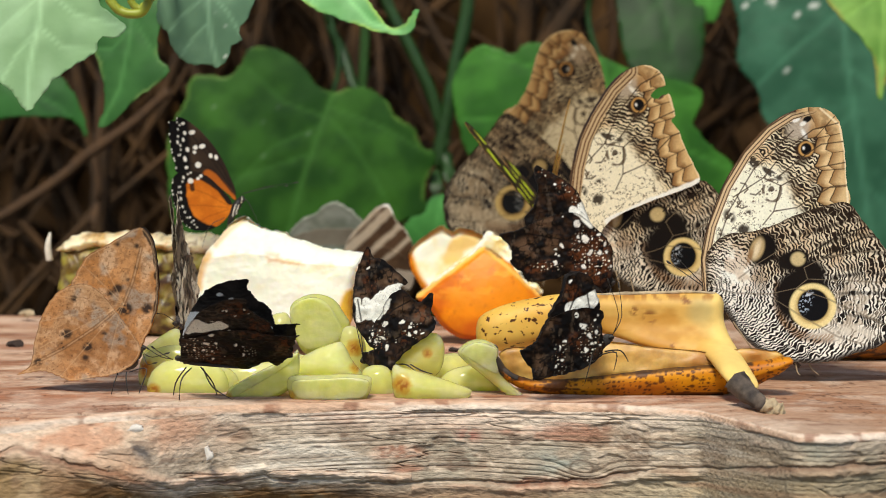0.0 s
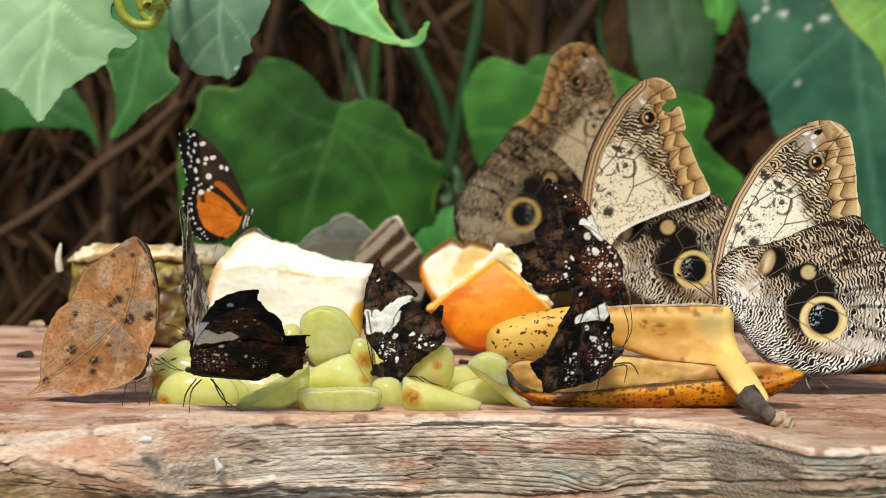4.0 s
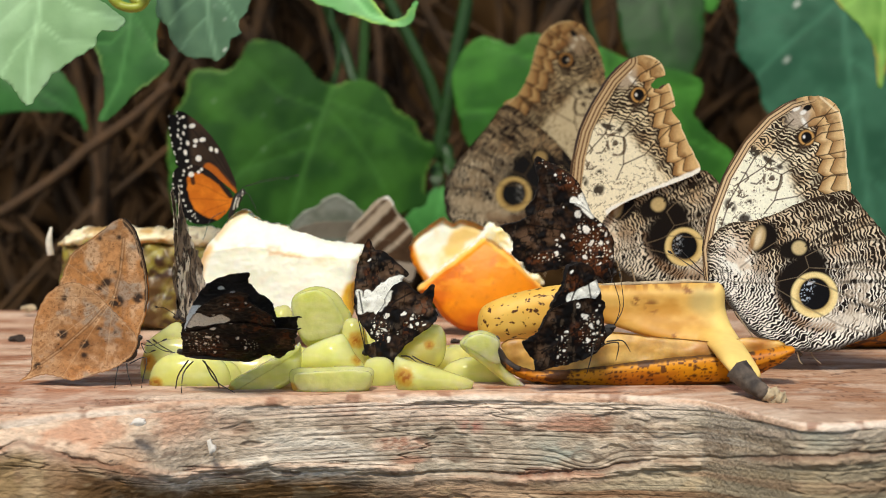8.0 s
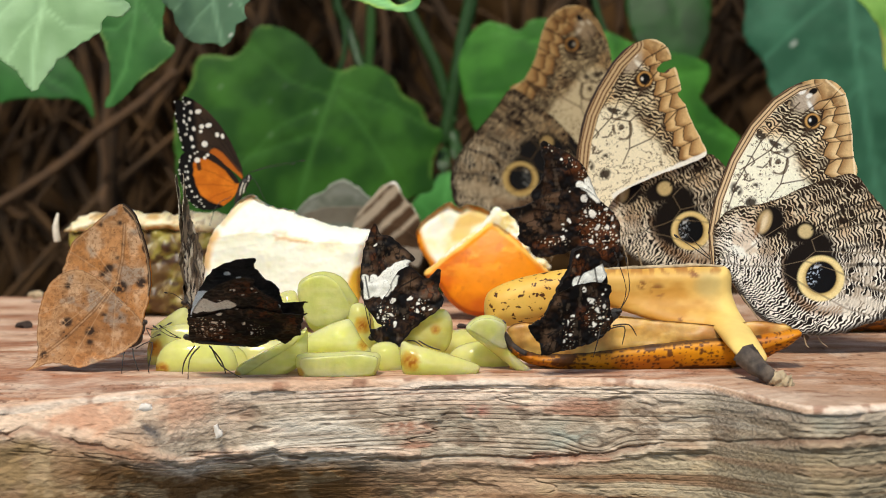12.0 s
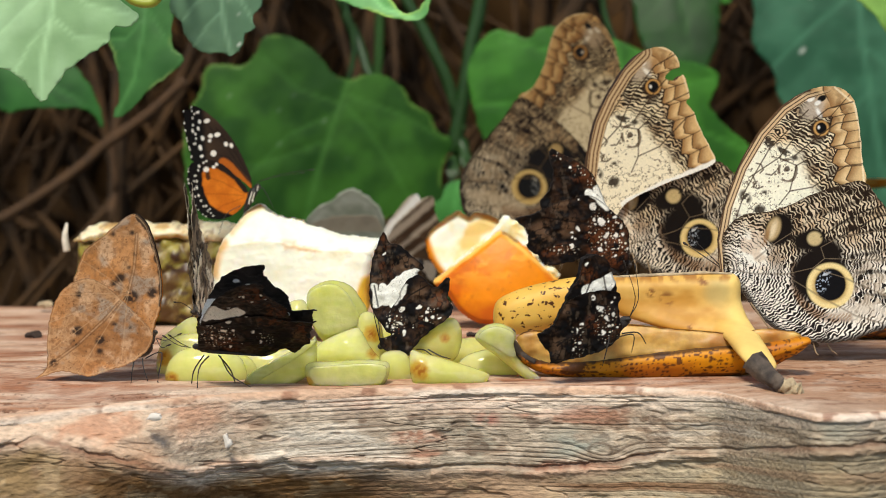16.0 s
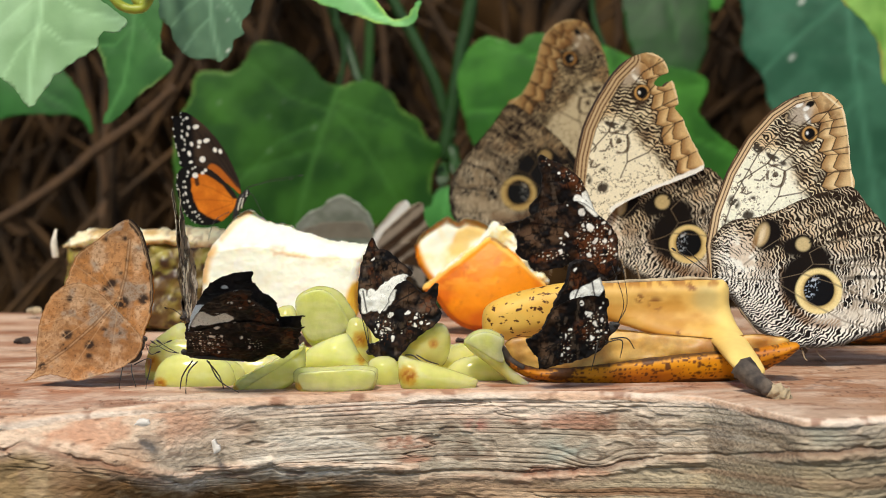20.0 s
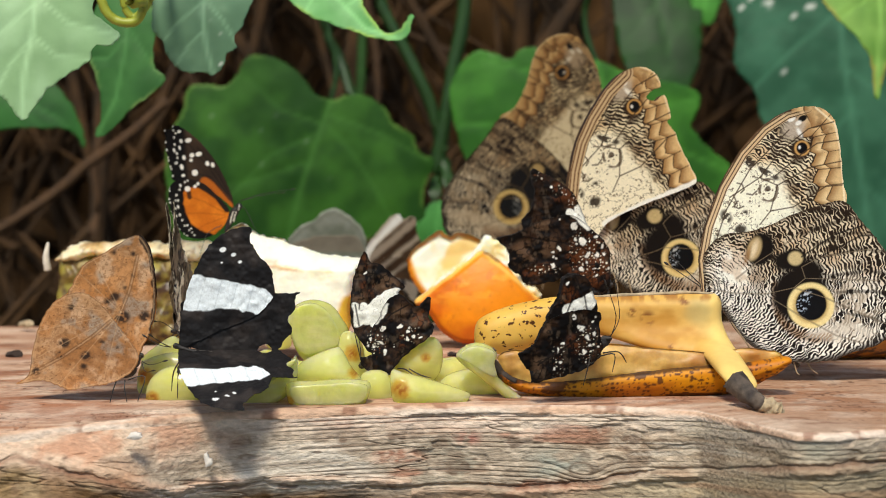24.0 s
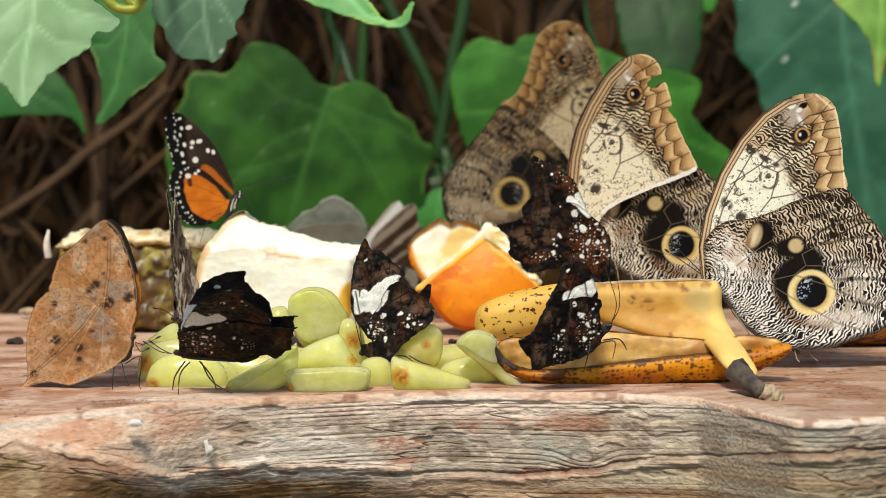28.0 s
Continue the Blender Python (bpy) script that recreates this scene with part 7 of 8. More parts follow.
small_dark("mottled brown butterfly with a bright white band on grapes", (-0.0249, 0.8900, 1.0155),
    [(0, 0), (-5.6, 8.01), (-6.61, 16.01), (-6.01, 24.02), (-4, 30.83), (-1.6, 35.63), (0.4, 32.03), (4, 31.23), (8.01, 27.62), (12.81, 23.22), (10.41, 21.22), (11.21, 18.82), (8.01, 12.01), (4, 2)],
    [(0.8, -0.8), (-1.6, 4), (2.4, 10.41), (6.01, 17.61), (11.21, 20.42), (16.41, 16.01), (20.82, 19.22), (22.02, 18.42), (21.22, 12.01), (22.82, 8.81), (21.62, 5.6), (16.81, 2), (11.21, -2.8), (6.81, -7.61), (1.6, -8.01), (-2, -5.6), (-3.2, -2.4)],
    dark_wings([([(-0.9, 12.4), (2.1, 14.7), (5.8, 18.1)], 3.0), ([(1.1, 12.0), (3.1, 17.4), (7.2, 20.1), (9.9, 20.7)], 2.2), ([(1.8, 10.0), (5.2, 15.4), (6.5, 18.7)], 1.8), ([(-4.9, 16.1), (-4.3, 10.0)], 1.3), ([(-2.9, 10.7), (-1.9, 16.1)], 1.3), ([(7.9, 20.4), (10.9, 21.3), (12.9, 19.7)], 0.6)], [((-1.3, 27.9), 0.67, 0.73)], [((-1.8, 31.8), 1.67, 3.01), ((-0.5, 22.8), 2.34, 2.67)], 71, 0.9, veins=[[(-3.6, 9.4), (-4.9, 16.8)]], browns=[((-3.5, 28.8), 2.0, 2.67), ((-3.5, 19.4), 2.67, 2.0), ((5.2, 24.8), 4.01, 2.67), ((7.9, 23.4), 3.34, 2.0)]),
    dark_wings([([(2.5, 10.7), (5.1, 14.0), (5.8, 16.7)], 1.0)], [((0.1, 7.8), 1.07, 0.67), ((-1.3, 6.5), 0.6, 0.6), ((0.6, 4.4), 0.6, 0.47), ((-2.4, 6.3), 0.6, 0.53), ((3.8, 3.4), 0.6, 1.34), ((8.8, 2.2), 0.47, 0.4), ((11.0, 9.0), 0.87, 0.94), ((5.8, -0.0), 0.94, 1.07), ((4.8, 8.3), 1.34, 1.07), ((13.7, 4.8), 1.07, 0.8), ((15.8, 5.8), 0.73, 0.6), ((13.5, 7.3), 0.8, 0.8), ((18.2, 5.3), 0.6, 0.53), ((14.5, 8.6), 0.53, 0.53), ((-0.7, 2.3), 0.4, 0.53), ((1.4, 2.0), 0.53, 0.53), ((-2.9, 5.0), 0.53, 0.4), ((-0.9, 0.3), 0.47, 0.4)], [((11.5, 4.0), 2.0, 2.0), ((19.2, 12.0), 4.01, 2.67)], 73, 0.85, veins=[[(1.1, -0.0), (1.8, 7.3), (7.8, 13.4), (13.9, 16.7)], [(3.7, -0.7), (9.1, 3.3), (17.9, 7.3)]], specks=[((0.4, 2.7), 5.34, 4.68), ((15.2, 6.0), 3.34, 2.67)], browns=[((18.5, 12.0), 4.01, 3.34), ((17.8, 3.3), 3.34, 2.0), ((11.2, 14.0), 2.67, 2.67)]),
    upper_black(None, 1, []), upper_black(None, 1, []), -3, -10,
    [(-3, 0, -5), (0, 0, -4), (4, 0, -6), (8, 0, -8)], [1.2, 1.9, 1.7, 0.5],
    ([(-3, -0.6, -3), (-4.5, -2, 4), (-6, -3, 11.5)], [(-3, 0.6, -3), (-3.5, 2, 3), (-5, 3, 9)]),
    ([(10, -1, -6), (13, -4, -6), (17, -6, -9)], [(14, -1, -6), (18, -3, -8), (22, -5, -9)], [(0, -1, -7), (-1, -3, -9), (-2, -4, -11)]), res=0.22)

small_dark("dark brown butterfly with white specks feeding on the banana", (0.0539, 0.8650, 1.0200),
    [(-0.39, 5.84), (0.39, 13.62), (-0.78, 17.51), (-3.11, 22.96), (-7, 24.9), (-11.28, 23.35), (-12.84, 17.51), (-15.95, 11.67), (-17.12, 8.17), (-11.67, 3.5), (-5.84, 1.95)],
    [(2.33, 0.39), (1.17, 5.84), (1.56, 11.28), (-3.89, 12.45), (-11.67, 11.28), (-17.51, 8.17), (-20.62, 1.95), (-23.35, -0.78), (-26.85, -2.72), (-25.29, -6.23), (-23.35, -8.56), (-22.57, -12.06), (-21.4, -12.84), (-13.62, -11.28), (-5.84, -9.34), (-0.39, -6.23), (1.95, -3.11)],
    dark_wings([([(-9.4, 12.3), (-5.8, 14.4), (-1.5, 16.5)], 2.2), ([(-4.3, 11.5), (-1.5, 15.8)], 1.9)], [((-10.1, 21.9), 0.72, 0.72)], [((-10.9, 16.6), 4.31, 4.31)], 81, 0.85, veins=[[(-10.1, 11.9), (-7.4, 19.5), (-8.2, 25.3)], [(-2.8, 10.0), (-4.4, 18.0), (-8.2, 25.3)]], browns=[((-10.9, 15.9), 2.87, 4.31)]),
    dark_wings([], [((-5.3, 6.0), 1.15, 1.72), ((-3.1, 2.6), 0.72, 1.22), ((-0.5, 4.0), 0.72, 0.93), ((-7.6, 9.9), 1.15, 0.79), ((-11.5, 0.9), 0.86, 0.72), ((-12.4, -5.7), 0.86, 0.72), ((-4.0, -2.5), 0.86, 0.72), ((-1.3, 8.5), 0.65, 0.57), ((-2.2, -0.2), 0.43, 0.57), ((-13.1, -1.5), 0.5, 0.86), ((0.8, -0.6), 0.5, 0.43), ((-14.4, -8.0), 0.43, 0.43), ((-0.3, 9.9), 0.43, 0.43), ((-3.2, -5.7), 0.43, 0.43)], [((-7.7, 0.6), 2.15, 2.87)], 83, 0.75, veins=[[(0.8, 12.1), (-7.0, 2.0), (-19.9, -6.5)], [(1.6, 7.7), (-4.0, -3.9), (-15.5, -11.0)]], specks=[((-13.0, -4.4), 1.8, 5.03), ((-2.6, 0.5), 4.31, 5.74)], browns=[((-18.7, 8.1), 3.59, 4.31), ((-20.6, -6.5), 2.15, 4.31)]),
    upper_black(None, 1, []), upper_black(None, 1, []), 6, -4,
    [(5, 0, 2), (3, 0, 1), (-1, 0, -2), (-10, 0, -8)], [1.2, 1.9, 1.7, 0.5],
    ([(5, -0.6, 2), (7, -2, 10), (3, -3, 22)], [(5, 0.6, 2), (9, 2, 9), (8, 3, 20)]),
    ([(-2, -1, -4), (-3, -4, -6), (-5, -4, -13.5)], [(1, -1, -4), (6, -4, -3), (5, -5, -9)], [(3, 1, -3), (9, 3, -3), (12, 4, -7)]), res=0.22, rz=8)

small_dark("large dark brown butterfly with pale specks and ragged wing edges", (0.0611, 0.9650, 1.0362),
    [(1.09, 6.51), (-1.95, 15.19), (-5.43, 23.87), (-9.77, 32.56), (-15.41, 37.33), (-22.35, 40.8), (-24.96, 42.1), (-25.83, 39.5), (-24.52, 32.56), (-26.26, 26.04), (-29.3, 20.4), (-20.62, 10.85), (-9.77, 6.51)],
    [(4.56, 0), (4.12, 10.85), (-1.09, 17.36), (-9.77, 23.87), (-22.79, 21.7), (-31.47, 17.36), (-38.85, 15.19), (-34.94, 11.29), (-34.07, 6.95), (-34.51, 3.91), (-30.17, 0.87), (-27.56, -2.6), (-18.45, -1.74), (-11.94, 0), (-3.26, -3.47), (1.95, -5.64)],
    dark_wings([([(-10.8, 24.8), (-7.2, 22.4), (-3.6, 19.2)], 1.5), ([(-7.2, 26.4), (-4.0, 23.2), (-2.0, 20.8)], 1.9), ([(-10.8, 20.0), (-8.8, 18.8)], 0.9)], [((-18.1, 34.9), 0.88, 0.8)], [((-13.6, 33.6), 4.8, 4.0), ((-8.0, 28.8), 3.2, 4.0)], 91, 0.85, veins=[[(-25.5, 41.6), (-15.2, 38.3), (-7.2, 31.1), (-0.9, 20.8)], [(-12.8, 24.8), (-15.2, 32.0), (-23.1, 38.4)]], specks=[((-20.8, 39.5), 4.8, 2.0), ((-12.0, 34.3), 4.8, 3.2), ((-8.0, 29.6), 4.0, 4.0)]),
    dark_wings([([(-10.2, 24.4), (-7.2, 22.4), (-3.6, 19.3)], 1.1), ([(-7.2, 26.0), (-4.0, 23.0), (-2.3, 20.9)], 1.3)], [((-6.2, 14.0), 1.76, 1.92), ((-9.4, 19.8), 1.6, 1.44), ((-4.0, 8.8), 0.96, 1.52), ((-15.3, 11.4), 0.96, 1.12), ((-17.6, 4.5), 1.12, 0.8), ((-6.5, 3.1), 1.12, 0.96), ((-0.4, 8.7), 0.88, 1.36), ((-14.8, 22.6), 0.48, 0.48), ((-8.8, 14.8), 0.64, 0.64), ((-16.4, 7.2), 0.64, 0.64), ((-17.4, 9.8), 0.48, 0.56), ((2.4, 9.1), 0.64, 0.72), ((1.8, 12.1), 0.64, 0.64), ((-4.8, 5.7), 0.72, 0.64), ((-1.0, 16.0), 0.72, 0.72), ((1.2, 15.9), 0.48, 0.48), ((-1.6, 3.5), 0.56, 0.64), ((-0.8, 1.1), 0.72, 0.56), ((4.0, 3.5), 0.48, 0.48), ((-3.2, 14.4), 0.64, 0.64), ((-17.5, 7.8), 0.48, 0.48), ((0.7, 18.3), 0.48, 0.64), ((5.2, 1.9), 0.48, 0.48), ((-8.5, 12.9), 0.64, 0.72)], [((-4.0, 6.4), 8.0, 10.4), ((-23.1, 3.2), 6.4, 2.0)], 93, 0.8, veins=[[(-12.0, 23.6), (-20.7, 26.0), (-27.1, 23.2), (-32.6, 16.1)], [(0.8, 4.7), (-11.9, 5.6), (-24.7, 4.8)], [(0.8, 7.9), (-8.8, 12.8), (-29.5, 16.1)]], specks=[((-2.4, 9.6), 8.8, 9.6), ((-20.7, 3.2), 5.6, 2.0)], browns=[((-21.5, 20.8), 4.0, 3.2), ((-28.7, 9.6), 4.8, 4.8), ((-19.9, 12.0), 4.0, 4.0)]),
    upper_black(None, 1, []), upper_black(None, 1, []), 3, -5,
    [(5, 0, -3), (3, 0, -3), (-2, 0, -5), (-14, 0, -8)], [1.5, 2.3, 2.0, 0.6],
    ([(5, -0.6, -3), (8, -4, -1), (14, -6, 6)], [(5, 0.6, -3), (9, 2, 2), (16, 5, 8)]),
    ([(0, -1, -6), (1, -5, -8), (-2, -7, -13)], [(4, -1, -5), (3, -4, -9), (3, -6, -14)], [(2, 1, -6), (6, 3, -9), (8, 4, -14)]), res=0.24)


# ---- dead-leaf butterfly
def dead_leaf(rib, spots, seed):
    def paint(u, v, d):
        one = one_like(u)
        c = mix(one * lin(186, 144, 104), one * lin(160, 112, 70), step(0.35, 0.65, fbm(u * 0.09, v * 0.09, 4, seed)))
        c = mix(c, one * lin(190, 124, 64), 0.5 * step(0.52, 0.66, fbm(u * 0.08, v * 0.08, 3, seed + 2)))
        c = mix(c, one * lin(214, 178, 142), 0.6 * step(0.52, 0.72, fbm(u * 0.14, v * 0.14, 4, seed + 3)))
        c = mix(c, one * lin(150, 138, 124), 0.7 * step(0.58, 0.72, fbm(u * 0.13, v * 0.13, 3, seed + 5)))
        c = mix(c, one * lin(140, 98, 62), 0.3 * step(0.05, 0.02, np.abs(fbm(u * 0.3, v * 0.3, 4, seed + 6) - 0.5)))
        c = mix(c, one * lin(112, 76, 48), 0.6 * step(0.9, 0.5, near_line(u, v, rib)))
        c = mix(c, one * lin(200, 162, 124), 0.5 * step(0.35, 0.15, near_line(u, v, rib)))
        c = mix(c, one * lin(92, 62, 42), 0.7 * cells(u, v, 1.5, seed + 7, 0.3, 0.1, 0.3))
        c = mix(c, one * lin(136, 96, 64), 0.55 * step(0.54, 0.66, fbm(u * 1.1, v * 1.1, 3, seed + 8)))
        for p, r in spots:
            c = mix(c, one * lin(46, 36, 32), 0.95 * disc(u, v, p, r, r * 0.85, 0.3, 0.9) * step(0.25, 0.5, fbm(u * 0.8, v * 0.8, 2, seed + 9)))
        base = rib[-1] if rib[0][0] < -10 else rib[0]
        for k in range(7):                                     # faint veins that fan out from the wing base
            w = 2.0 + 0.42 * k + 0.1 * math.sin(k * 5.0 + seed)
            far = (base[0] + 30 * math.cos(w), base[1] - 6 + 30 * math.sin(w))
            c = mix(c, one * lin(216, 178, 136), 0.25 * step(0.3, 0.08, near_line(u, v, [base, far])))
        strip = near_line(u, v, [(5.15, 55.42), (9.1, 49.08), (11.08, 41.96), (12.86, 32.06), (12.27, 24.15)])
        c = mix(c, one * lin(44, 34, 29), 0.9 * step(1.5, 0.9, strip + 1.4 * (fbm(u * 0.4, v * 0.4, 3, 99) - 0.4)))
        c = mix(c, one * lin(236, 230, 220), disc(u, v, (9.5, 50.27), 0.8, 1.1, 0.2, 0.3))
        c = mix(c, one * lin(210, 174, 134), 0.4 * step(0.9, 0.55, d) * step(0.4, 0.5, d))
        return mix(c, one * lin(104, 74, 52), 0.4 * step(0.4, 0.1, d))
    return paint


def dead_leaf_upper(u, v, d):
    one = one_like(u)
    c = mix(one * lin(40, 28, 22), one * lin(190, 116, 40), step(37.21, 33.25, v))
    return mix(c, one * lin(36, 28, 24), step(39.19, 42.16, v))


leaf_wing = thing("leaf_butterfly", (-0.1162, 0.8800, 1.0029), "brown dead-leaf butterfly with closed leaf-shaped wings on the slab", "butterfly")
rib_h, rib_f = [(-30.88, 1.19), (-17.81, 10.29), (-7.92, 19), (0.79, 28.5)], [(0.79, 28.5), (2.97, 37.21), (4.35, 49.08)]
leaf_fore = wing_pair(leaf_wing, "forewing", wing_mesh("forewing",
    [(-18.21, 32.06), (-17.42, 35.63), (-14.65, 42.75), (-11.48, 45.92), (-7.92, 48.29), (-1.98, 53.04), (3.17, 56.21), (6.33, 54.23), (9.1, 49.08), (11.08, 41.96), (12.67, 32.06), (11.88, 24.15), (9.9, 17.42), (7.92, 12.27), (5.15, 8.71), (-1.98, 13.46), (-11.88, 21.38)],
    0.22, WING, dead_leaf(rib_f, [((1.58, 26.92), 2.6), ((9.1, 28.1), 2.0), ((-1.98, 33.65), 1.8), ((-3.96, 49.08), 0.8), ((-4.35, 31.67), 1.2), ((2.77, 49.48), 0.9), ((1.98, 21.38), 1.4), ((3.17, 19), 0.9), ((3.56, 41.96), 0.6), ((1.19, 37.21), 0.6)], 101),
    dead_leaf_upper, 0.6, seed=21, rough=0.2, crinkle=0.9), 1, -3, 0.4, (0, 0.4, 0))
leaf_hind = wing_pair(leaf_wing, "hindwing", wing_mesh("hindwing",
    [(-32.85, -1.19), (-30.08, 1.19), (-28.5, 3.96), (-28.1, 13.46), (-26.52, 21.38), (-23.75, 27.71), (-20.19, 31.67), (-14.25, 34.04), (-9.1, 32.85), (-4.75, 29.69), (0, 24.54), (4.35, 20.19), (7.92, 16.23), (9.1, 12.67), (7.52, 8.71), (3.96, 5.54), (-0.79, 2.77), (-7.92, 0.79), (-13.46, -0.99), (-18.21, 0), (-22.96, 1.19), (-28.5, 0)],
    0.22, WING, dead_leaf(rib_h, [((-9.5, 11.88), 1.9), ((-9.9, 8.11), 1.2), ((-16.23, 28.3), 1.2), ((-4.35, 17.42), 0.9), ((-17.42, 15.44), 2.0), ((-18.8, 11.08), 1.4), ((1.19, 16.23), 0.5), ((-26.13, 4.35), 1.4)], 111),
    dead_leaf_upper, 0.6, seed=23, rough=0.2, crinkle=0.9), 3, -3, 1.2)
torso(leaf_wing, [(9.0, 0, 14), (8, 0, 11), (6, 0, 7), (-2, 0, 5)], [0.9, 1.3, 1.2, 0.5], BODY)
face(leaf_wing, 9.6, 14, 1.1, BODY, 1)
limb("antenna", [(10, -0.6, 12), (12, -3, 9), (15, -5, 10)], 0.15, LEG, leaf_wing)
limb("antenna", [(10, 0.6, 12), (13, 2, 11), (18, 3, 13)], 0.15, LEG, leaf_wing)
for pts in ([(2, -1, 4), (1.5, -3, 1), (1, -4, -3.8)], [(5, -1, 5), (5.5, -3, 2), (7, -4, -2.6)], [(6, -1, 5), (12, -2, 7), (10.5, -4, -3), (13.5, -4, -5)]):
    limb("leg", pts, 0.22, LEG, leaf_wing)


# ---- black, orange and white-spotted butterfly
def spotted(fore):
    def paint(u, v, d):
        one = one_like(u)
        if fore:
            c = mix(one * lin(44, 33, 26), one * lin(84, 64, 48), step(0.2, 0.8, fbm(u * 0.06 + v * 0.03, v * 0.05, 3, 121)))
            c = mix(c, one * lin(16, 14, 14), step(-14.5, -17.5, u + 0.05 * v))
            q = near_line(u, v, [(0.1, 2.3), (-3.7, 7.0), (-7.6, 11.3), (-9.9, 12.8)])
            c = mix(c, one * lin(176, 92, 28), step(2.6, 1.4, q))
            for line in ([(-0.6, 7.7), (-7.5, 17.9), (-16.3, 28.7)], [(0.1, 5.4), (-7.5, 14.8), (-18.4, 17.9)], [(0.5, 7.0), (-4.4, 16.3), (-12.8, 27.2)]):
                c = mix(c, one * lin(26, 20, 17), 0.7 * step(0.35, 0.1, near_line(u, v, line)))
            marks = [((-16.4, 30.1), 1.56, 1.09), ((-19.4, 29.8), 0.78, 1.01), ((-20.0, 27.0), 0.62, 1.01), ((-20.1, 33.7), 0.93, 0.7), ((-21.5, 33.0), 0.47, 0.47), ((-15.0, 23.9), 1.17, 1.09), ((-12.2, 24.4), 1.56, 1.09), ((-15.4, 21.9), 0.86, 0.78), ((-18.3, 23.0), 0.86, 1.17), ((-19.3, 19.1), 0.86, 1.4), ((-13.9, 16.7), 1.48, 1.48), ((-8.7, 20.5), 0.93, 1.17), ((-6.5, 19.9), 0.86, 1.24), ((-18.7, 15.6), 0.93, 0.7), ((-22.1, 28.4), 0.47, 0.62), ((-21.2, 24.7), 0.47, 0.7), ((-21.0, 22.9), 0.39, 0.54), ((-21.3, 20.8), 0.39, 0.62), ((-22.3, 26.0), 0.54, 1.01), ((-22.2, 31.3), 0.39, 0.54), ((-22.0, 20.6), 0.31, 0.47), ((-22.5, 34.2), 0.31, 0.47), ((-22.8, 35.9), 0.47, 0.47), ((-26.1, 34.2), 0.47, 0.47), ((-25.8, 29.3), 0.47, 0.54), ((-25.4, 26.2), 0.47, 0.54), ((-24.9, 23.0), 0.39, 0.47), ((-24.7, 21.8), 0.39, 0.39), ((-23.9, 19.3), 0.39, 0.47), ((-23.6, 18.3), 0.39, 0.39), ((-23.0, 15.4), 0.39, 0.47), ((-23.2, 13.1), 0.47, 0.39)]
        else:
            q = np.hypot((u - -12.3) / 10.2, (v - 0.0) / 8.6)
            c = mix(one * lin(196, 104, 26), one * lin(216, 122, 34), step(0.3, 0.7, fbm(u * 0.2, v * 0.2, 3, 122)))
            for line in ([(-1.5, -0.0), (-10.0, 4.7), (-19.2, 7.8)], [(-1.5, -0.8), (-10.8, 0.0), (-19.3, 0.0)], [(-1.5, -1.6), (-10.1, -4.7), (-14.7, -7.8)]):
                c = mix(c, one * lin(160, 78, 20), 0.5 * step(0.5, 0.1, near_line(u, v, line)))
            rim = near_line(u, v, [(-15.3, 15.6), (-20.7, 13.2), (-22.7, 9.4), (-22.6, 3.2), (-21.3, -2.3), (-18.6, -7.0), (-14.0, -10.9), (-9.3, -11.7)])
            c = mix(c, one * lin(17, 14, 14), step(4.4, 3.6, rim + 0.9 * (fbm(u * 0.5, v * 0.5, 2, 124) - 0.5)))
            c = mix(c, one * lin(36, 27, 22), step(2.0, 1.3, near_line(u, v, [(-0.7, 1.9), (-4.5, 7.0), (-8.4, 9.9), (-12.2, 12.1), (-17.6, 12.5)])))
            c = mix(c, one * lin(40, 26, 20), 0.9 * step(1.2, 0.6, near_line(u, v, [(-16.5, 8.6), (-16.2, 6.6)])))
            marks = [((-17.0, 10.1), 1.4, 1.32), ((-13.9, 11.1), 0.86, 0.78), ((-12.7, 12.2), 0.78, 0.78), ((-19.9, 11.5), 0.54, 0.78), ((-16.9, 13.5), 0.47, 0.47), ((-18.0, 12.9), 0.47, 0.47), ((-21.0, 5.3), 0.47, 0.62), ((-21.0, 2.7), 0.47, 0.86), ((-20.3, -0.6), 0.47, 0.7), ((-19.4, -2.8), 0.47, 0.54), ((-22.1, 5.3), 0.31, 0.47), ((-22.0, 2.0), 0.31, 0.54), ((-21.7, -1.1), 0.39, 0.47), ((-21.8, 7.5), 0.31, 0.47), ((-21.3, 7.6), 0.31, 0.39), ((-20.3, 9.8), 0.47, 0.47), ((-18.4, -5.1), 0.39, 0.39), ((-17.3, -5.0), 0.54, 0.47), ((-15.8, -6.3), 0.39, 0.39), ((-16.6, -7.0), 0.39, 0.39), ((-15.4, -7.9), 0.39, 0.31), ((-14.4, -9.1), 0.47, 0.31), ((-18.8, -8.5), 0.39, 0.31), ((-17.5, -9.3), 0.47, 0.31), ((-24.5, 10.5), 0.39, 0.39), ((-24.5, 9.4), 0.39, 0.47), ((-24.6, 6.0), 0.39, 0.47), ((-24.3, 4.5), 0.39, 0.47), ((-24.1, 0.7), 0.39, 0.47), ((-23.4, -0.7), 0.31, 0.39), ((-21.7, -4.8), 0.39, 0.31), ((-20.6, -6.6), 0.39, 0.31)]
        for p, a, b in marks:
            c = mix(c, one * lin(236, 230, 218), disc(u, v, p, 0.84 * a, 0.84 * b, 0.25, 0.2))
        return c
    return paint


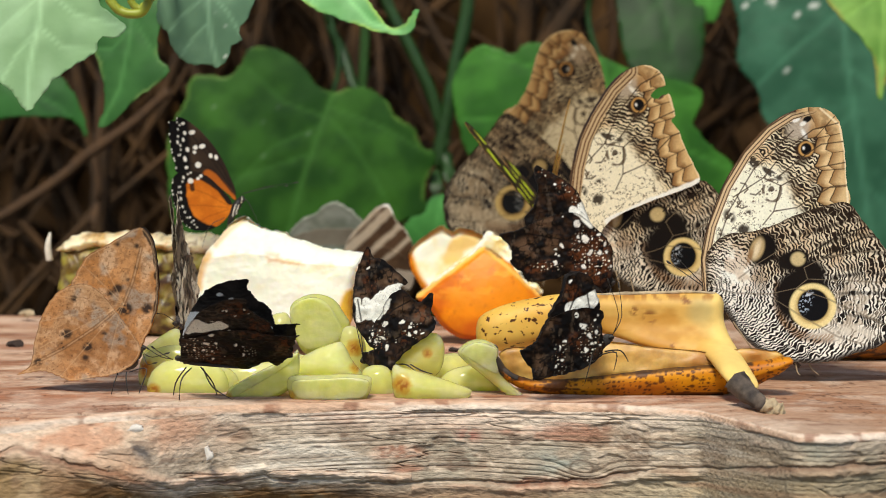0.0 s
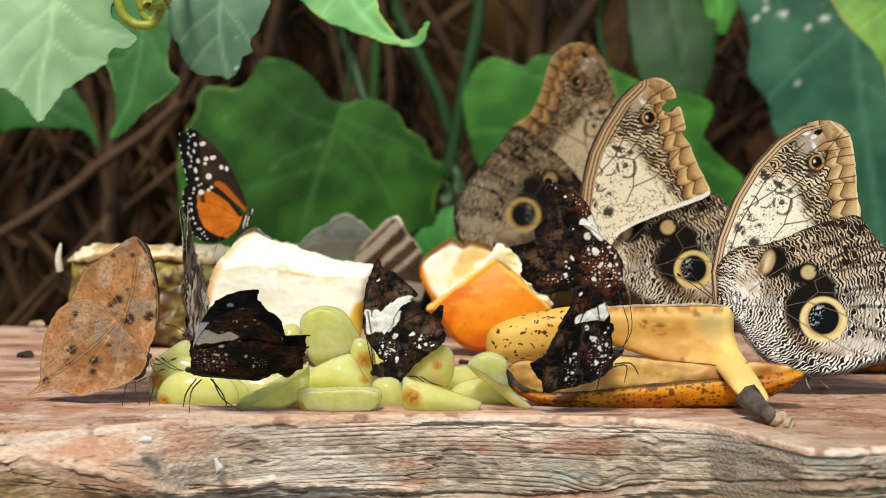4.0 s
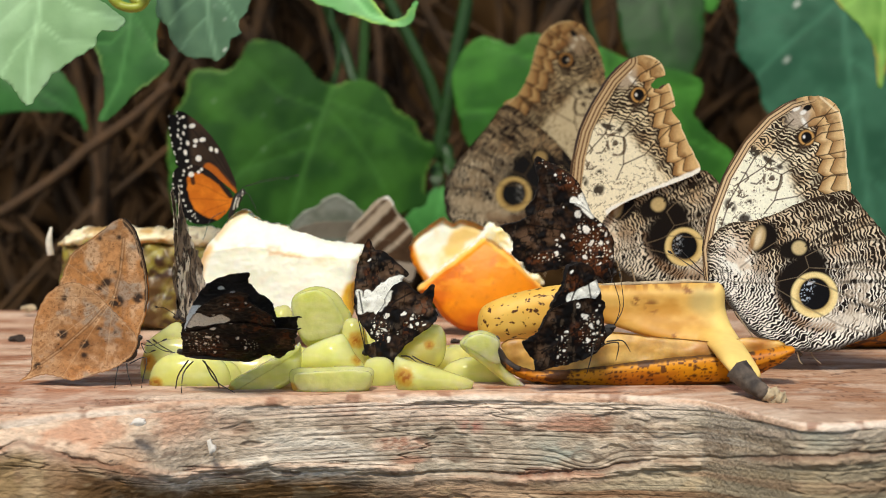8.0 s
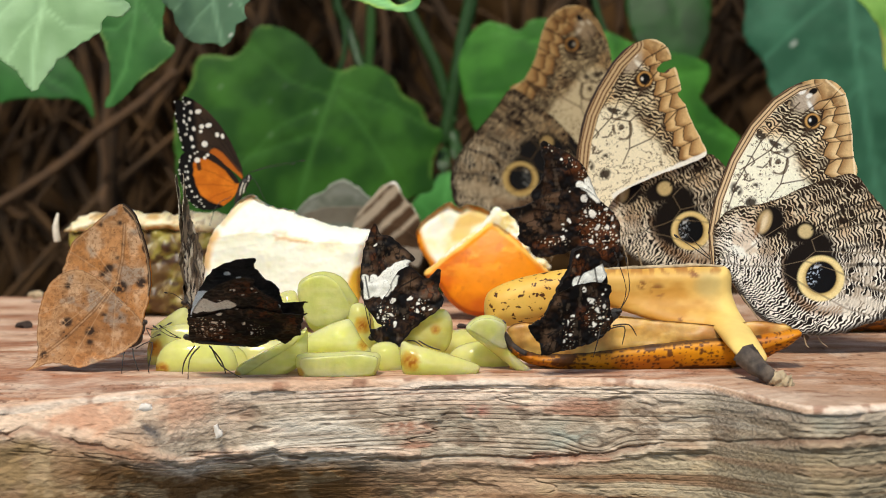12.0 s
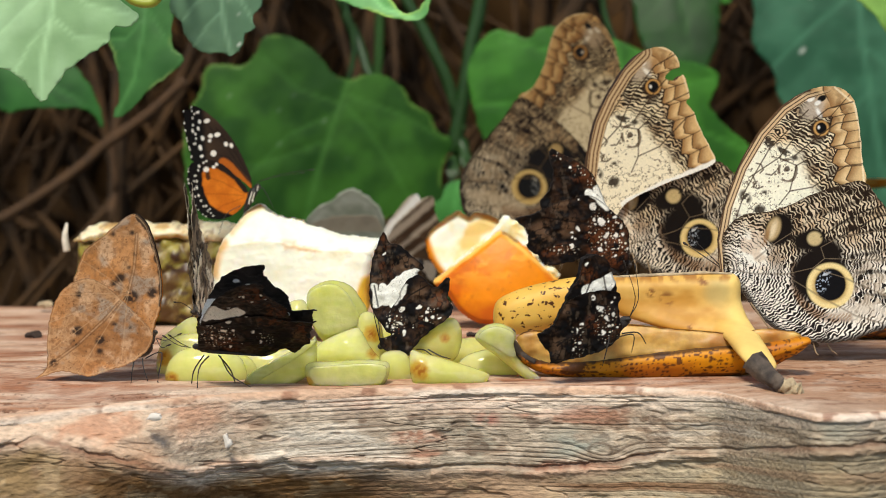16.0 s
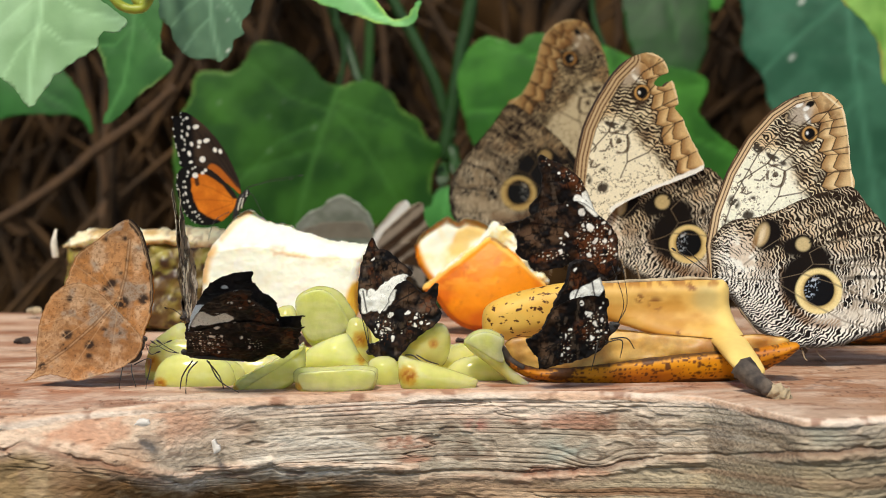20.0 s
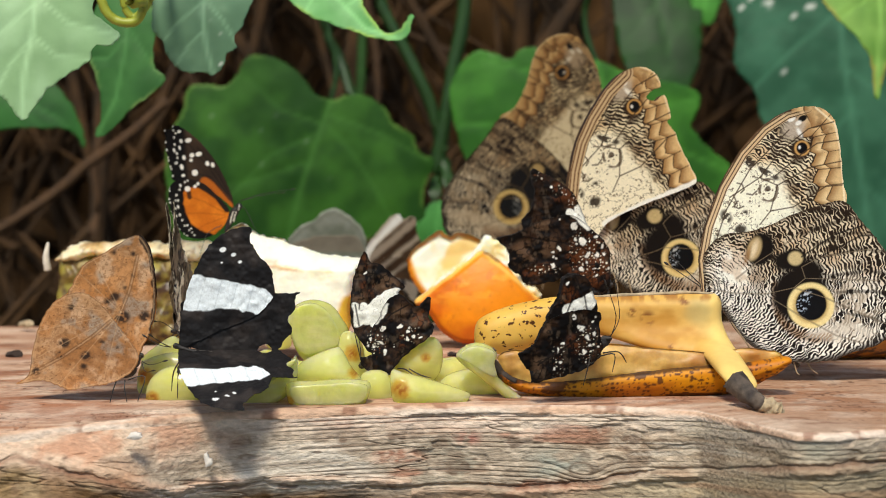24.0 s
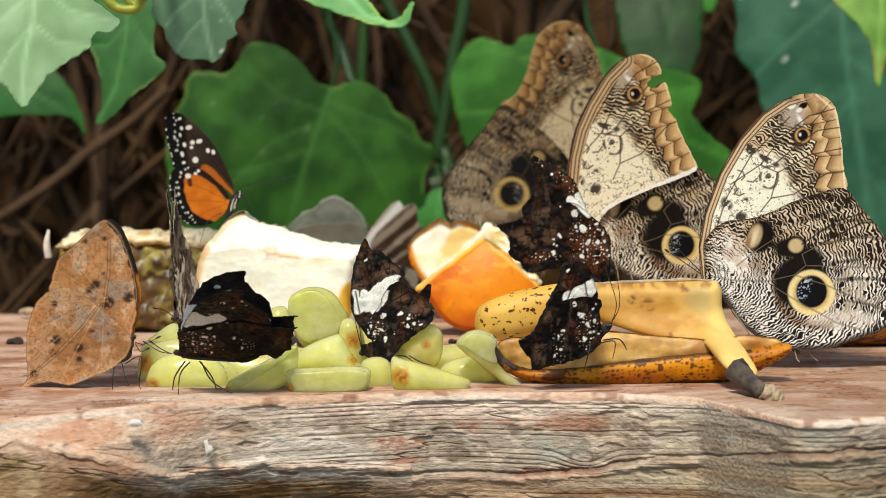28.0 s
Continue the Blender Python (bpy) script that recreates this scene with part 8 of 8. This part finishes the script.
tiger = thing("spotted_butterfly", (-0.0867, 1.0350, 1.0586), "black and orange butterfly with white spots on the fruit chunk", "butterfly")
wing_pair(tiger, "forewing", wing_mesh("forewing", [(1.3, 2.3), (1.5, 4.6), (0.9, 7.7), (-1.7, 14.0), (-4.4, 19.4), (-7.4, 24.1), (-11.3, 28.7), (-15.1, 32.2), (-19.0, 35.1), (-22.4, 36.3), (-23.2, 34.6), (-26.1, 34.3), (-25.6, 31.1), (-26.0, 28.8), (-25.3, 24.9), (-24.7, 21.0), (-23.4, 16.7), (-22.7, 13.6), (-17.6, 13.2), (-9.9, 10.9), (-2.2, 5.4)],
          0.2, WING, spotted(True), spotted(True), 0.4, seed=31, rough=0.1), 2, -4, 0.4, (0, 0.25, 0))
wing_pair(tiger, "hindwing", wing_mesh("hindwing", [(-0.3, 1.7), (-4.5, 7.0), (-9.9, 12.0), (-15.3, 13.9), (-20.7, 13.9), (-23.9, 11.7), (-24.8, 7.8), (-24.6, 3.9), (-23.2, -1.5), (-21.7, -5.4), (-18.6, -8.7), (-14.8, -10.5), (-10.1, -10.3), (-6.2, -8.7), (-2.7, -5.8), (-0.9, -2.7)],
          0.2, WING, spotted(False), spotted(False), 0.4, seed=33, rough=0.1), 2, -4, 0.4)
torso(tiger, [(3.6, 0, 2.2), (2.2, 0, 0.4), (0.6, 0, -2.6), (-0.8, 0, -6.2), (-1.8, 0, -8.0)], [1.0, 1.8, 1.5, 1.0, 0.4], BODY_DARK, slim=0.95)
part("head", tube("head", [(0.0030, 0, 0.0020), (0.0043, 0, 0.0028), (0.0052, 0, 0.0032)], [0.0011, 0.0014, 0.0008], BODY_DARK, 12), tiger, "black head with white specks")
for pts in ([(0.5, -1.5, -4.4), (1.0, -1.75, -1.8), (1.9, -1.75, 0.8)], [(1.9, -1.55, -3.6), (2.3, -1.6, -1.4), (3.0, -1.5, 0.6)], [(3.9, -1.2, 1.2), (4.2, -1.35, 2.4), (4.3, -1.1, 3.6)]):
    limb("stripe", pts, 0.32, FRUIT_PALE, tiger, "white stripe")
limb("antenna", [(3.6, -0.5, 4.6), (14, -4, 8), (27, -8, 10)], 0.11, LEG, tiger)
limb("antenna", [(3.6, 0.5, 4.6), (13, 4, 7), (22, 9, 8)], 0.11, LEG, tiger)
for pts in ([(0.5, -1, -1), (0.4, -2, -7), (3.5, -4, -15)], [(2, -1, 1), (5.5, -2, 2.5), (7.5, -2, 0.5), (12, -3, -9)], [(-3, -1, -5), (-9, -2, -8.5), (-12, -3, -17)], [(1, 1, -1), (3, 3, -4), (4, 4, -8)]):
    limb("leg", pts, 0.17, LEG, tiger)


# ---- the one seen along its wings
def bark(seed, grey=0.0):
    def paint(u, v, d):
        one = one_like(u)
        c = mix(one * lin(60, 46, 36), one * lin(136, 116, 94), step(0.35, 0.65, fbm(u * 0.5, v * 0.22, 4, seed)))
        c = mix(c, one * lin(236, 222, 196), 0.9 * step(0.54, 0.62, fbm(u * 0.2, v * 0.09, 4, seed + 4)))
        return mix(c, one * lin(34, 28, 24), step(0.62, 0.72, fbm(u * 0.7, v * 0.5, 3, seed + 8)))
    return paint


edge_on = thing("mottled_butterfly", (-0.0995, 0.9500, 1.0190), "mottled grey-brown butterfly with closed wings standing beside the pineapple", "butterfly", rz=70)
wing_pair(edge_on, "forewing", wing_mesh("forewing", [(-2, 2), (-4, 10), (-2, 20), (3, 32), (7, 47), (11, 37), (17, 29), (23, 21), (14, 12), (4, 2)], 0.4, WING, bark(131), bark(137), 0.3, rough=1.0, crinkle=2.0), 1, -1, 0.4, (0, 0.25, 0))
wing_pair(edge_on, "hindwing", wing_mesh("hindwing", [(-2, 3), (6, 16), (16, 24), (26, 20), (30, 10), (24, 0), (12, -6), (2, -3)], 0.4, WING, bark(133), bark(139), 0.3, rough=1.0, crinkle=2.0), 1.5, -1.5, 0.4)
torso(edge_on, [(-5, 0, -1), (-2, 0, 0), (4, 0, -2), (14, 0, -6)], [1.2, 2.0, 1.8, 0.5], BODY)
face(edge_on, -5, -1, 1.2, BODY)
limb("antenna", [(-5, -0.6, 0), (-9, -4, -3), (-12, -7, -4)], 0.15, LEG, edge_on)
limb("antenna", [(-5, 0.6, 0), (-9, 3, 3), (-13, 5, 4)], 0.15, LEG, edge_on)
for pts in ([(-2, -1, -2), (-4, -5, -5), (-5, -6, -14)], [(1, -1, -2), (2, -6, -6), (3, -8, -15)], [(-1, 1, -2), (-2, 5, -6), (-3, 6, -15)], [(3, 1, -3), (5, 5, -7), (7, 6, -15)]):
    limb("leg", pts, 0.22, LEG, edge_on)


# ---- two behind the fruit
def plain_wing(a, b, seed, lines=0.3):
    def paint(u, v, d):
        one = one_like(u)
        c = mix(one * a, one * b, step(0.3, 0.7, fbm(u * 0.12, v * 0.12, 4, seed)))
        c = mix(c, one * a * 1.25, lines * step(0.2, 0.8, np.sin((u * 0.8 + v) * 0.9 + 2 * fbm(u * 0.2, v * 0.2, 2, seed))) * step(9, 5, d))
        return mix(c, one * b * 0.7, lines * step(0.4, 0.9, np.sin(d * 1.1)))
    return paint


pw = plain_wing(lin(150, 152, 138), lin(120, 124, 108), 141, 0.3)
pw2 = plain_wing(lin(150, 140, 122), lin(132, 122, 106), 143, 0.0)
grey_one = thing("grey_butterfly", (-0.0546, 1.2500, 1.0294), "pale grey butterfly with scalloped wings behind the fruit chunk", "butterfly")
wing_pair(grey_one, "forewing", wing_mesh("forewing", [(14.06, -7.31), (-8.43, -4.5), (-20.8, 2.25), (-20.8, 6.75), (-14.62, 12.93), (-7.87, 15.74), (-3.94, 19.68), (1.69, 21.37), (7.31, 18.55), (14.06, 12.93), (17.43, 5.62), (16.87, -2.81)], 0.9, WING, pw, pw, 0.5, rough=0.5), 12, -6, 0.5)
wing_pair(grey_one, "hindwing", wing_mesh("hindwing", [(14.06, -8.43), (-8.43, -5.62), (-19.12, 0.56), (-18.55, 4.5), (-8.43, 7.87), (2.81, 8.43), (14.06, 6.75), (16.87, -2.81)], 0.9, WING, pw2, pw2, 0.5, rough=0.5), 16, -8, 0.6)
torso(grey_one, [(4, 0, -4), (0, 0, -5), (-8, 0, -9)], [1.6, 2.0, 0.6], BODY)
for pts in ([(2, -1, -6), (3, -4, -14), (4, -5, -36)], [(-2, -1, -6), (-4, -4, -14), (-5, -5, -36)], [(0, 1, -6), (1, 4, -14), (1, 6, -36)]):
    limb("leg", pts, 0.25, LEG, grey_one)


def barred(ground, bar, lines):
    def paint(u, v, d):
        one = one_like(u)
        c = mix(one * ground, one * ground * 0.7, step(0.35, 0.7, fbm(u * 0.12, v * 0.12, 4, 147)))
        for line, w in lines:
            c = mix(c, one * bar, 0.9 * step(w + 0.8, w - 0.8, near_line(u, v, line) + 1.2 * (fbm(u * 0.3, v * 0.3, 3, 148) - 0.5)))
        return c
    return paint


pb = barred(lin(98, 74, 54), lin(214, 196, 170), (([(-21.4, 4.94), (-10.98, 14.27), (1.1, 26.89)], 2.2), ([(-24.69, 6.86), (-13.72, 18.11), (-2.74, 29.08)], 1.0), ([(-15, -1), (-4, 9.5), (7, 20)], 1.5), ([(-9, -5), (3, 5.5), (11, 13)], 1.1)))
pbg = barred(lin(172, 156, 138), lin(236, 230, 220), (([(-21.4, 4.94), (-10.98, 14.27), (1.1, 26.89)], 3.5), ([(-13.72, -2.74), (8.23, 13.72)], 1.2)))
brown_one = thing("brown_butterfly", (-0.0259, 1.2200, 1.0230), "brown butterfly with pale wing borders beside the orange", "butterfly")
brown_fore = wing_pair(brown_one, "forewing", wing_mesh("forewing", [(2.74, -8.23), (-10.98, 0.55), (-21.4, 3.84), (-18.66, 12.62), (-11.52, 20.85), (-6.04, 26.34), (0, 27.44), (3.29, 20.85), (9.33, 13.72), (12.62, 2.74), (10.98, -9.33)], 0.7, WING, pb, pbg, 0.5, rough=0.4), 14, -6, 0.5)
brown_hind = wing_pair(brown_one, "hindwing", wing_mesh("hindwing", [(2.74, -8.23), (-8.23, -5.49), (-16.46, 0), (-13.72, 5.49), (-2.74, 8.23), (8.23, 2.74), (12.62, -5.49), (9.88, -13.72)], 0.7, WING, pb, pbg, 0.5, rough=0.4), 18, -8, 0.6)
torso(brown_one, [(4, 0, -5), (0, 0, -6), (-8, 0, -10)], [1.6, 2.0, 0.6], BODY_DARK)
for pts in ([(2, -1, -7), (3, -4, -14), (4, -5, -24)], [(-2, -1, -7), (-4, -4, -14), (-5, -5, -24)], [(0, 1, -7), (1, 4, -14), (1, 6, -24)]):
    limb("leg", pts, 0.25, LEG, brown_one)


# ---- the green and yellow one that flies
def lime(seed, ground, patch):
    def paint(u, v, d):
        one = one_like(u)
        c = mix(one * ground, one * ground * 1.6, step(0.3, 0.7, fbm(u * 0.2, v * 0.2, 3, seed)))
        cells = step(0.1, 0.4, np.sin(u * 0.45 + 0.6) * np.sin(v * 0.30 + 1.0) + 0.35 * (fbm(u * 0.2, v * 0.2, 2, seed + 3) - 0.5)) * step(2.2, 3.2, d)
        return mix(c, one * patch, cells)
    return paint


flyer = thing("green_butterfly", (0.0403, 1.0800, 1.0604), "yellow-green and brown butterfly with long wings", "butterfly")
lf, lu = lime(151, lin(190, 138, 56), lin(222, 200, 110)), lime(157, lin(46, 34, 24), lin(196, 206, 52))
flyer_fore = wing_pair(flyer, "forewing", wing_mesh("forewing", [(0, 0), (-7, 10), (-12, 26), (-13, 42), (-8, 52), (1, 51), (6, 42), (11, 26), (14, 11), (8, 1)], 0.6, WING, lf, lu, 0.2), 48, -48, 0.4)
flyer_hind = wing_pair(flyer, "hindwing", wing_mesh("hindwing", [(0, 0), (8, 11), (15, 24), (25, 30), (34, 25), (37, 11), (31, -1), (15, -4)], 0.6, WING, lf, lu, 0.2), 52, -52, 0.4)
torso(flyer, [(-5, 0, 0), (-2, 0, 0), (4, 0, -0.5), (13, 0, -1)], [1.2, 1.9, 1.6, 0.5], BODY, slim=1.0)
face(flyer, -5.4, 0, 1.2, BODY)
limb("antenna", [(-5, -0.6, 0), (-10, -3, 3), (-14, -5, 5)], 0.15, LEG, flyer)
limb("antenna", [(-5, 0.6, 0), (-10, 3, 3), (-14, 5, 5)], 0.15, LEG, flyer)
for pts in ([(-2, -1, -1), (-3, -3, -4), (-3, -4, -8)], [(1, -1, -1), (2, -3, -4), (3, -4, -8)], [(-1, 1, -1), (-2, 3, -4), (-2, 4, -8)]):
    limb("leg", pts, 0.22, LEG, flyer)

# ---- the pale one that crosses the view
ww = plain_wing(lin(176, 174, 170), lin(140, 138, 136), 161, 0.2)
passer = thing("white_butterfly", (-0.35, 1.0, 1.006), "pale whitish-grey butterfly on the wing", "butterfly")
wing_pair(passer, "forewing", wing_mesh("forewing", [(0, 0), (-4, 10), (-6, 22), (-2, 30), (8, 28), (12, 16), (8, 2)], 1.0, WING, ww, ww, 0.2), 62, -62, 0.4)
wing_pair(passer, "hindwing", wing_mesh("hindwing", [(2, 0), (8, 10), (18, 18), (26, 12), (24, 2), (12, -3)], 1.0, WING, ww, ww, 0.2), 66, -66, 0.4)
torso(passer, [(-5, 0, 0), (-2, 0, 0), (4, 0, -0.5), (12, 0, -1)], [1.1, 1.7, 1.4, 0.5], BODY, slim=1.0)

# ---------------------------------------------------------------- crumbs and stains on the slab
def bits():
    for place, size, mt, label, name in (((-0.1755, 1.0300, 1.0011), 2.6, CRUMB, "dark crumb on the slab", "crumb"), ((-0.1889, 1.1400, 1.0038), 2.6, STEM_END, "pale crumb at the back of the slab", "crumb"),
                                         ((0.0051, 1.0200, 1.0012), 1.6, CRUMB, "dark crumb between the fruit", "crumb")):
        bm = bmesh.new()
        bmesh.ops.create_icosphere(bm, subdivisions=2, radius=1)
        for q in bm.verts:
            q.co = Vector((q.co.x * 1.5, q.co.y, q.co.z * 0.7)) * (1 + 0.45 * noise.noise(q.co * 1.7 + Vector((size, 0, 0)))) * size * MM
        me = bpy.data.meshes.new(name)
        bm.to_mesh(me)
        bm.free()
        me.materials.append(mt)
        ob = new(name, me)
        ob.matrix_basis = pose(*place)
        tagged(ob, label, "crumb")

    for place, o, ry in (((-0.1007, 0.8220, 0.9948), [(-2.4, -0.8), (-1.2, 0.9), (0.6, 1.2), (2.4, 0.5), (2.0, -0.9), (0, -1.1)], 0), ((-0.0779, 0.8380, 0.9846), [(-1.4, 1.6), (-0.2, 2.2), (0.3, 0.4), (1.4, -0.2), (1.2, -1.8), (-0.6, -2.4), (-1.0, -0.6)], 0)):
        me = sheet("dropping", o, 0.35, DROPPING, lambda u, v, d: -0.6 + 0.5 * np.minimum(d, 0.8), lambda u, v, d: 3.0 + 0 * u, lambda u, v, d: one_like(u) * lin(225, 215, 205), rough=0.3)
        ob = new("dropping", me)
        ob.matrix_basis = pose(*place)
        tagged(ob, "white dried dropping on the edge of the slab", "dropping")


bits()


# ---------------------------------------------------------------- what moves
def motions():

    # the dead-leaf butterfly leans to and fro on its feet, and parts its wings once
    x, y, z = (-0.1162, 0.8800, 1.0029)
    lean = [(0, 7.6), (0.5, 6.5), (1, 6.0), (2, 4.9), (3, 3.1), (3.5, 2.4), (5.5, 0), (6, 0.5), (8, 0), (10, -0.8), (11, -1.5), (11.5, -2.2), (12.5, -1.9), (14.5, -0.4),
            (15, -1.8), (16, -0.8), (18, 0.2), (19, -0.5), (20, 1.0), (20.5, 1.5), (22.5, 4.6), (23.5, 7.6), (24.5, 6.6), (25, 0.2), (25.5, -3.4), (26, -1.5), (27, -3.6), (28, -4.4)]
    walk(leaf_wing, [(t, pose(x, y, z, 0, a, 0)) for t, a in lean])
    for w, gap, deep in ((leaf_fore[1], 0.0, 1.0), (leaf_hind[1], 1.2, 0.2)):
        rows = [(0, 0), (24.3, 0), (24.6, 0.4), (24.9, 1), (25.0, 0.8), (25.3, 0.3), (25.8, 0.15), (28, 0.1)]
        walk(w, [(t, pose(0.001 * a * deep * 3, gap * MM, 0, -3 - 6 * a, 6 * a * deep, 0)) for t, a in rows])
    # the banded butterfly spreads its wings and shuts them again
    near = [(0, 54), (5, 53), (10, 55), (16, 53), (23.1, 54), (23.3, 63), (23.4, 76), (23.5, 92), (23.6, 100), (23.7, 108), (23.8, 112), (24.3, 113), (24.6, 110), (24.8, 101),
            (24.9, 88), (25.0, 70), (25.2, 54), (26, 52), (28, 53)]
    far = [(0, 43), (5, 42), (10, 44), (16, 42), (23.1, 43), (23.3, 40), (23.4, 30), (23.5, 17), (23.6, 6), (23.7, 0), (23.8, -2), (24.3, -2), (24.6, 0), (24.8, 3),
           (24.9, 10), (25.0, 26), (25.2, 42), (26, 42), (28, 42)]
    for pair, off in ((spread_fore, 0.15), (spread_hind, 0.6)):
        walk(pair[0], [(t, pose(0, -off * MM * math.cos(radians(a)), -off * MM * math.sin(radians(a)), a)) for t, a in near])
        walk(pair[1], [(t, pose(0, off * MM * math.cos(radians(a)), off * MM * math.sin(radians(a)), a)) for t, a in far])
    x, y, z = (-0.0906, 0.8680, 1.0189)
    walk(spread, [(t, pose(x, y, z - 0.0068 * k)) for t, k in [(0, 1), (23.2, 1), (23.4, 0.8), (23.6, 0.2), (23.8, 0), (24.6, 0), (24.9, 0.5), (25.2, 1), (28, 1)]])
    # the mottled one turns on its feet
    x, y, z = (-0.0995, 0.9500, 1.0190)
    turn = [(0, 12), (2, 14), (3, 10), (5.5, 15), (7, 15), (8, 17), (9, 15), (11, 9), (12.5, 10), (14.5, 13), (16, 9), (18, 7), (20, 4), (20.5, 5), (22.5, 14), (24, 12), (26, 7), (28, 13)]
    walk(edge_on, [(t, pose(x, y, z, -5, 0, 90 - 0.7 * a)) for t, a in turn])
    # the brown one turns away
    x, y, z = (-0.0259, 1.2200, 1.0230)
    walk(brown_one, [(0, pose(x, y, z)), (12.5, pose(x, y, z)), (13.2, pose(x + 0.003, y, z, 0, 0, 30)), (14.2, pose(x + 0.006, y, z - 0.002, 0, 8, 40)), (28, pose(x + 0.006, y, z - 0.002, 0, 8, 40))])
    # the green one leaves, comes back behind the owl butterfly and leaves again
    a, b = (0.0433, 1.0800, 1.0526), (0.1746, 1.2800, 1.0495)
    away = (0.44, 1.06, 1.0085)
    fly = [(0, a, -13, -5, 84), (0.5, a, -14, -6, 84), (1.0, a, -16, -11, 80), (1.3, a, -23, -20, 80), (1.5, a, -20, -8, 84), (1.8, a, -20, -5, 82), (1.9, (0.0148, 1.0600, 1.0560), -10, -22, 74), (2.0, (0.0130, 1.1000, 1.0620), -5, -52, 84),
           (2.1, (-0.0215, 1.0200, 1.0930), -20, -30, 20), (2.2, (-0.0546, 1.0000, 1.1525), -10, -30, 10), (2.4, (-0.1183, 1.1000, 1.2641), 0, 0, 60), (4.0, away, 0, 0, 90), (12.6, away, 0, 0, 90), (13.6, (0.2672, 1.3000, 1.1052), 0, -10, 120),
           (14.2, b, 0, 16, 84), (14.8, b, 0, 15, 86), (17.0, b, 4, 17, 86), (17.6, b, 0, 18, 84), (18.2, b, 5, 26, 76), (18.7, b, 4, 24, 76), (18.85, (0.1954, 1.2500, 1.0913), 0, -20, 70), (19.0, (0.2337, 1.2500, 1.1695), 0, -20, 60), (20.2, away, 0, 0, 90), (28, away, 0, 0, 90)]
    walk(flyer, [(t, pose(*p, rx, ry, rz)) for t, p, rx, ry, rz in fly])
    beat = [(0, 25), (0.5, 26), (1.0, 28), (1.3, 35), (1.5, 20), (1.8, 17), (1.9, 34), (2.0, 38), (2.1, 70), (2.2, 30), (2.4, 60), (4.0, 20), (12.6, 20), (13.6, 60), (14.2, 78), (14.8, 88), (16.4, 86), (17.0, 76), (17.6, 80),
            (18.0, 62), (18.2, 45), (18.7, 50), (18.85, 20), (19.0, 70), (20.2, 20), (28, 20)]
    for w, s, off in ((flyer_fore[0], 1, -0.4), (flyer_hind[0], 1.04, -0.4), (flyer_fore[1], -1, 0.4), (flyer_hind[1], -1.04, 0.4)):
        walk(w, [(t, pose(0, off * MM, 0, q * s)) for t, q in beat])
    # the pale one crosses once
    rest, gone = (-0.35, 1.0, 1.006), (0.40, 1.0, 1.006)
    walk(passer, [(0, pose(*rest, 0, 0, 40)), (19.2, pose(*rest, 0, 0, 40)), (19.4, pose(*(-0.0978, 0.6600, 1.1634), 40, 10, 20)), (19.5, pose(*(-0.0473, 0.5800, 1.1231), 74, 10, 12)),
                  (19.6, pose(*(0.0024, 0.6600, 1.1634), 40, 0, 50)), (19.8, pose(0.3, 0.8, 1.3, 10, 0, 110)), (19.98, pose(*gone, 0, 0, 120)), (28, pose(*gone, 0, 0, 120))])


motions()
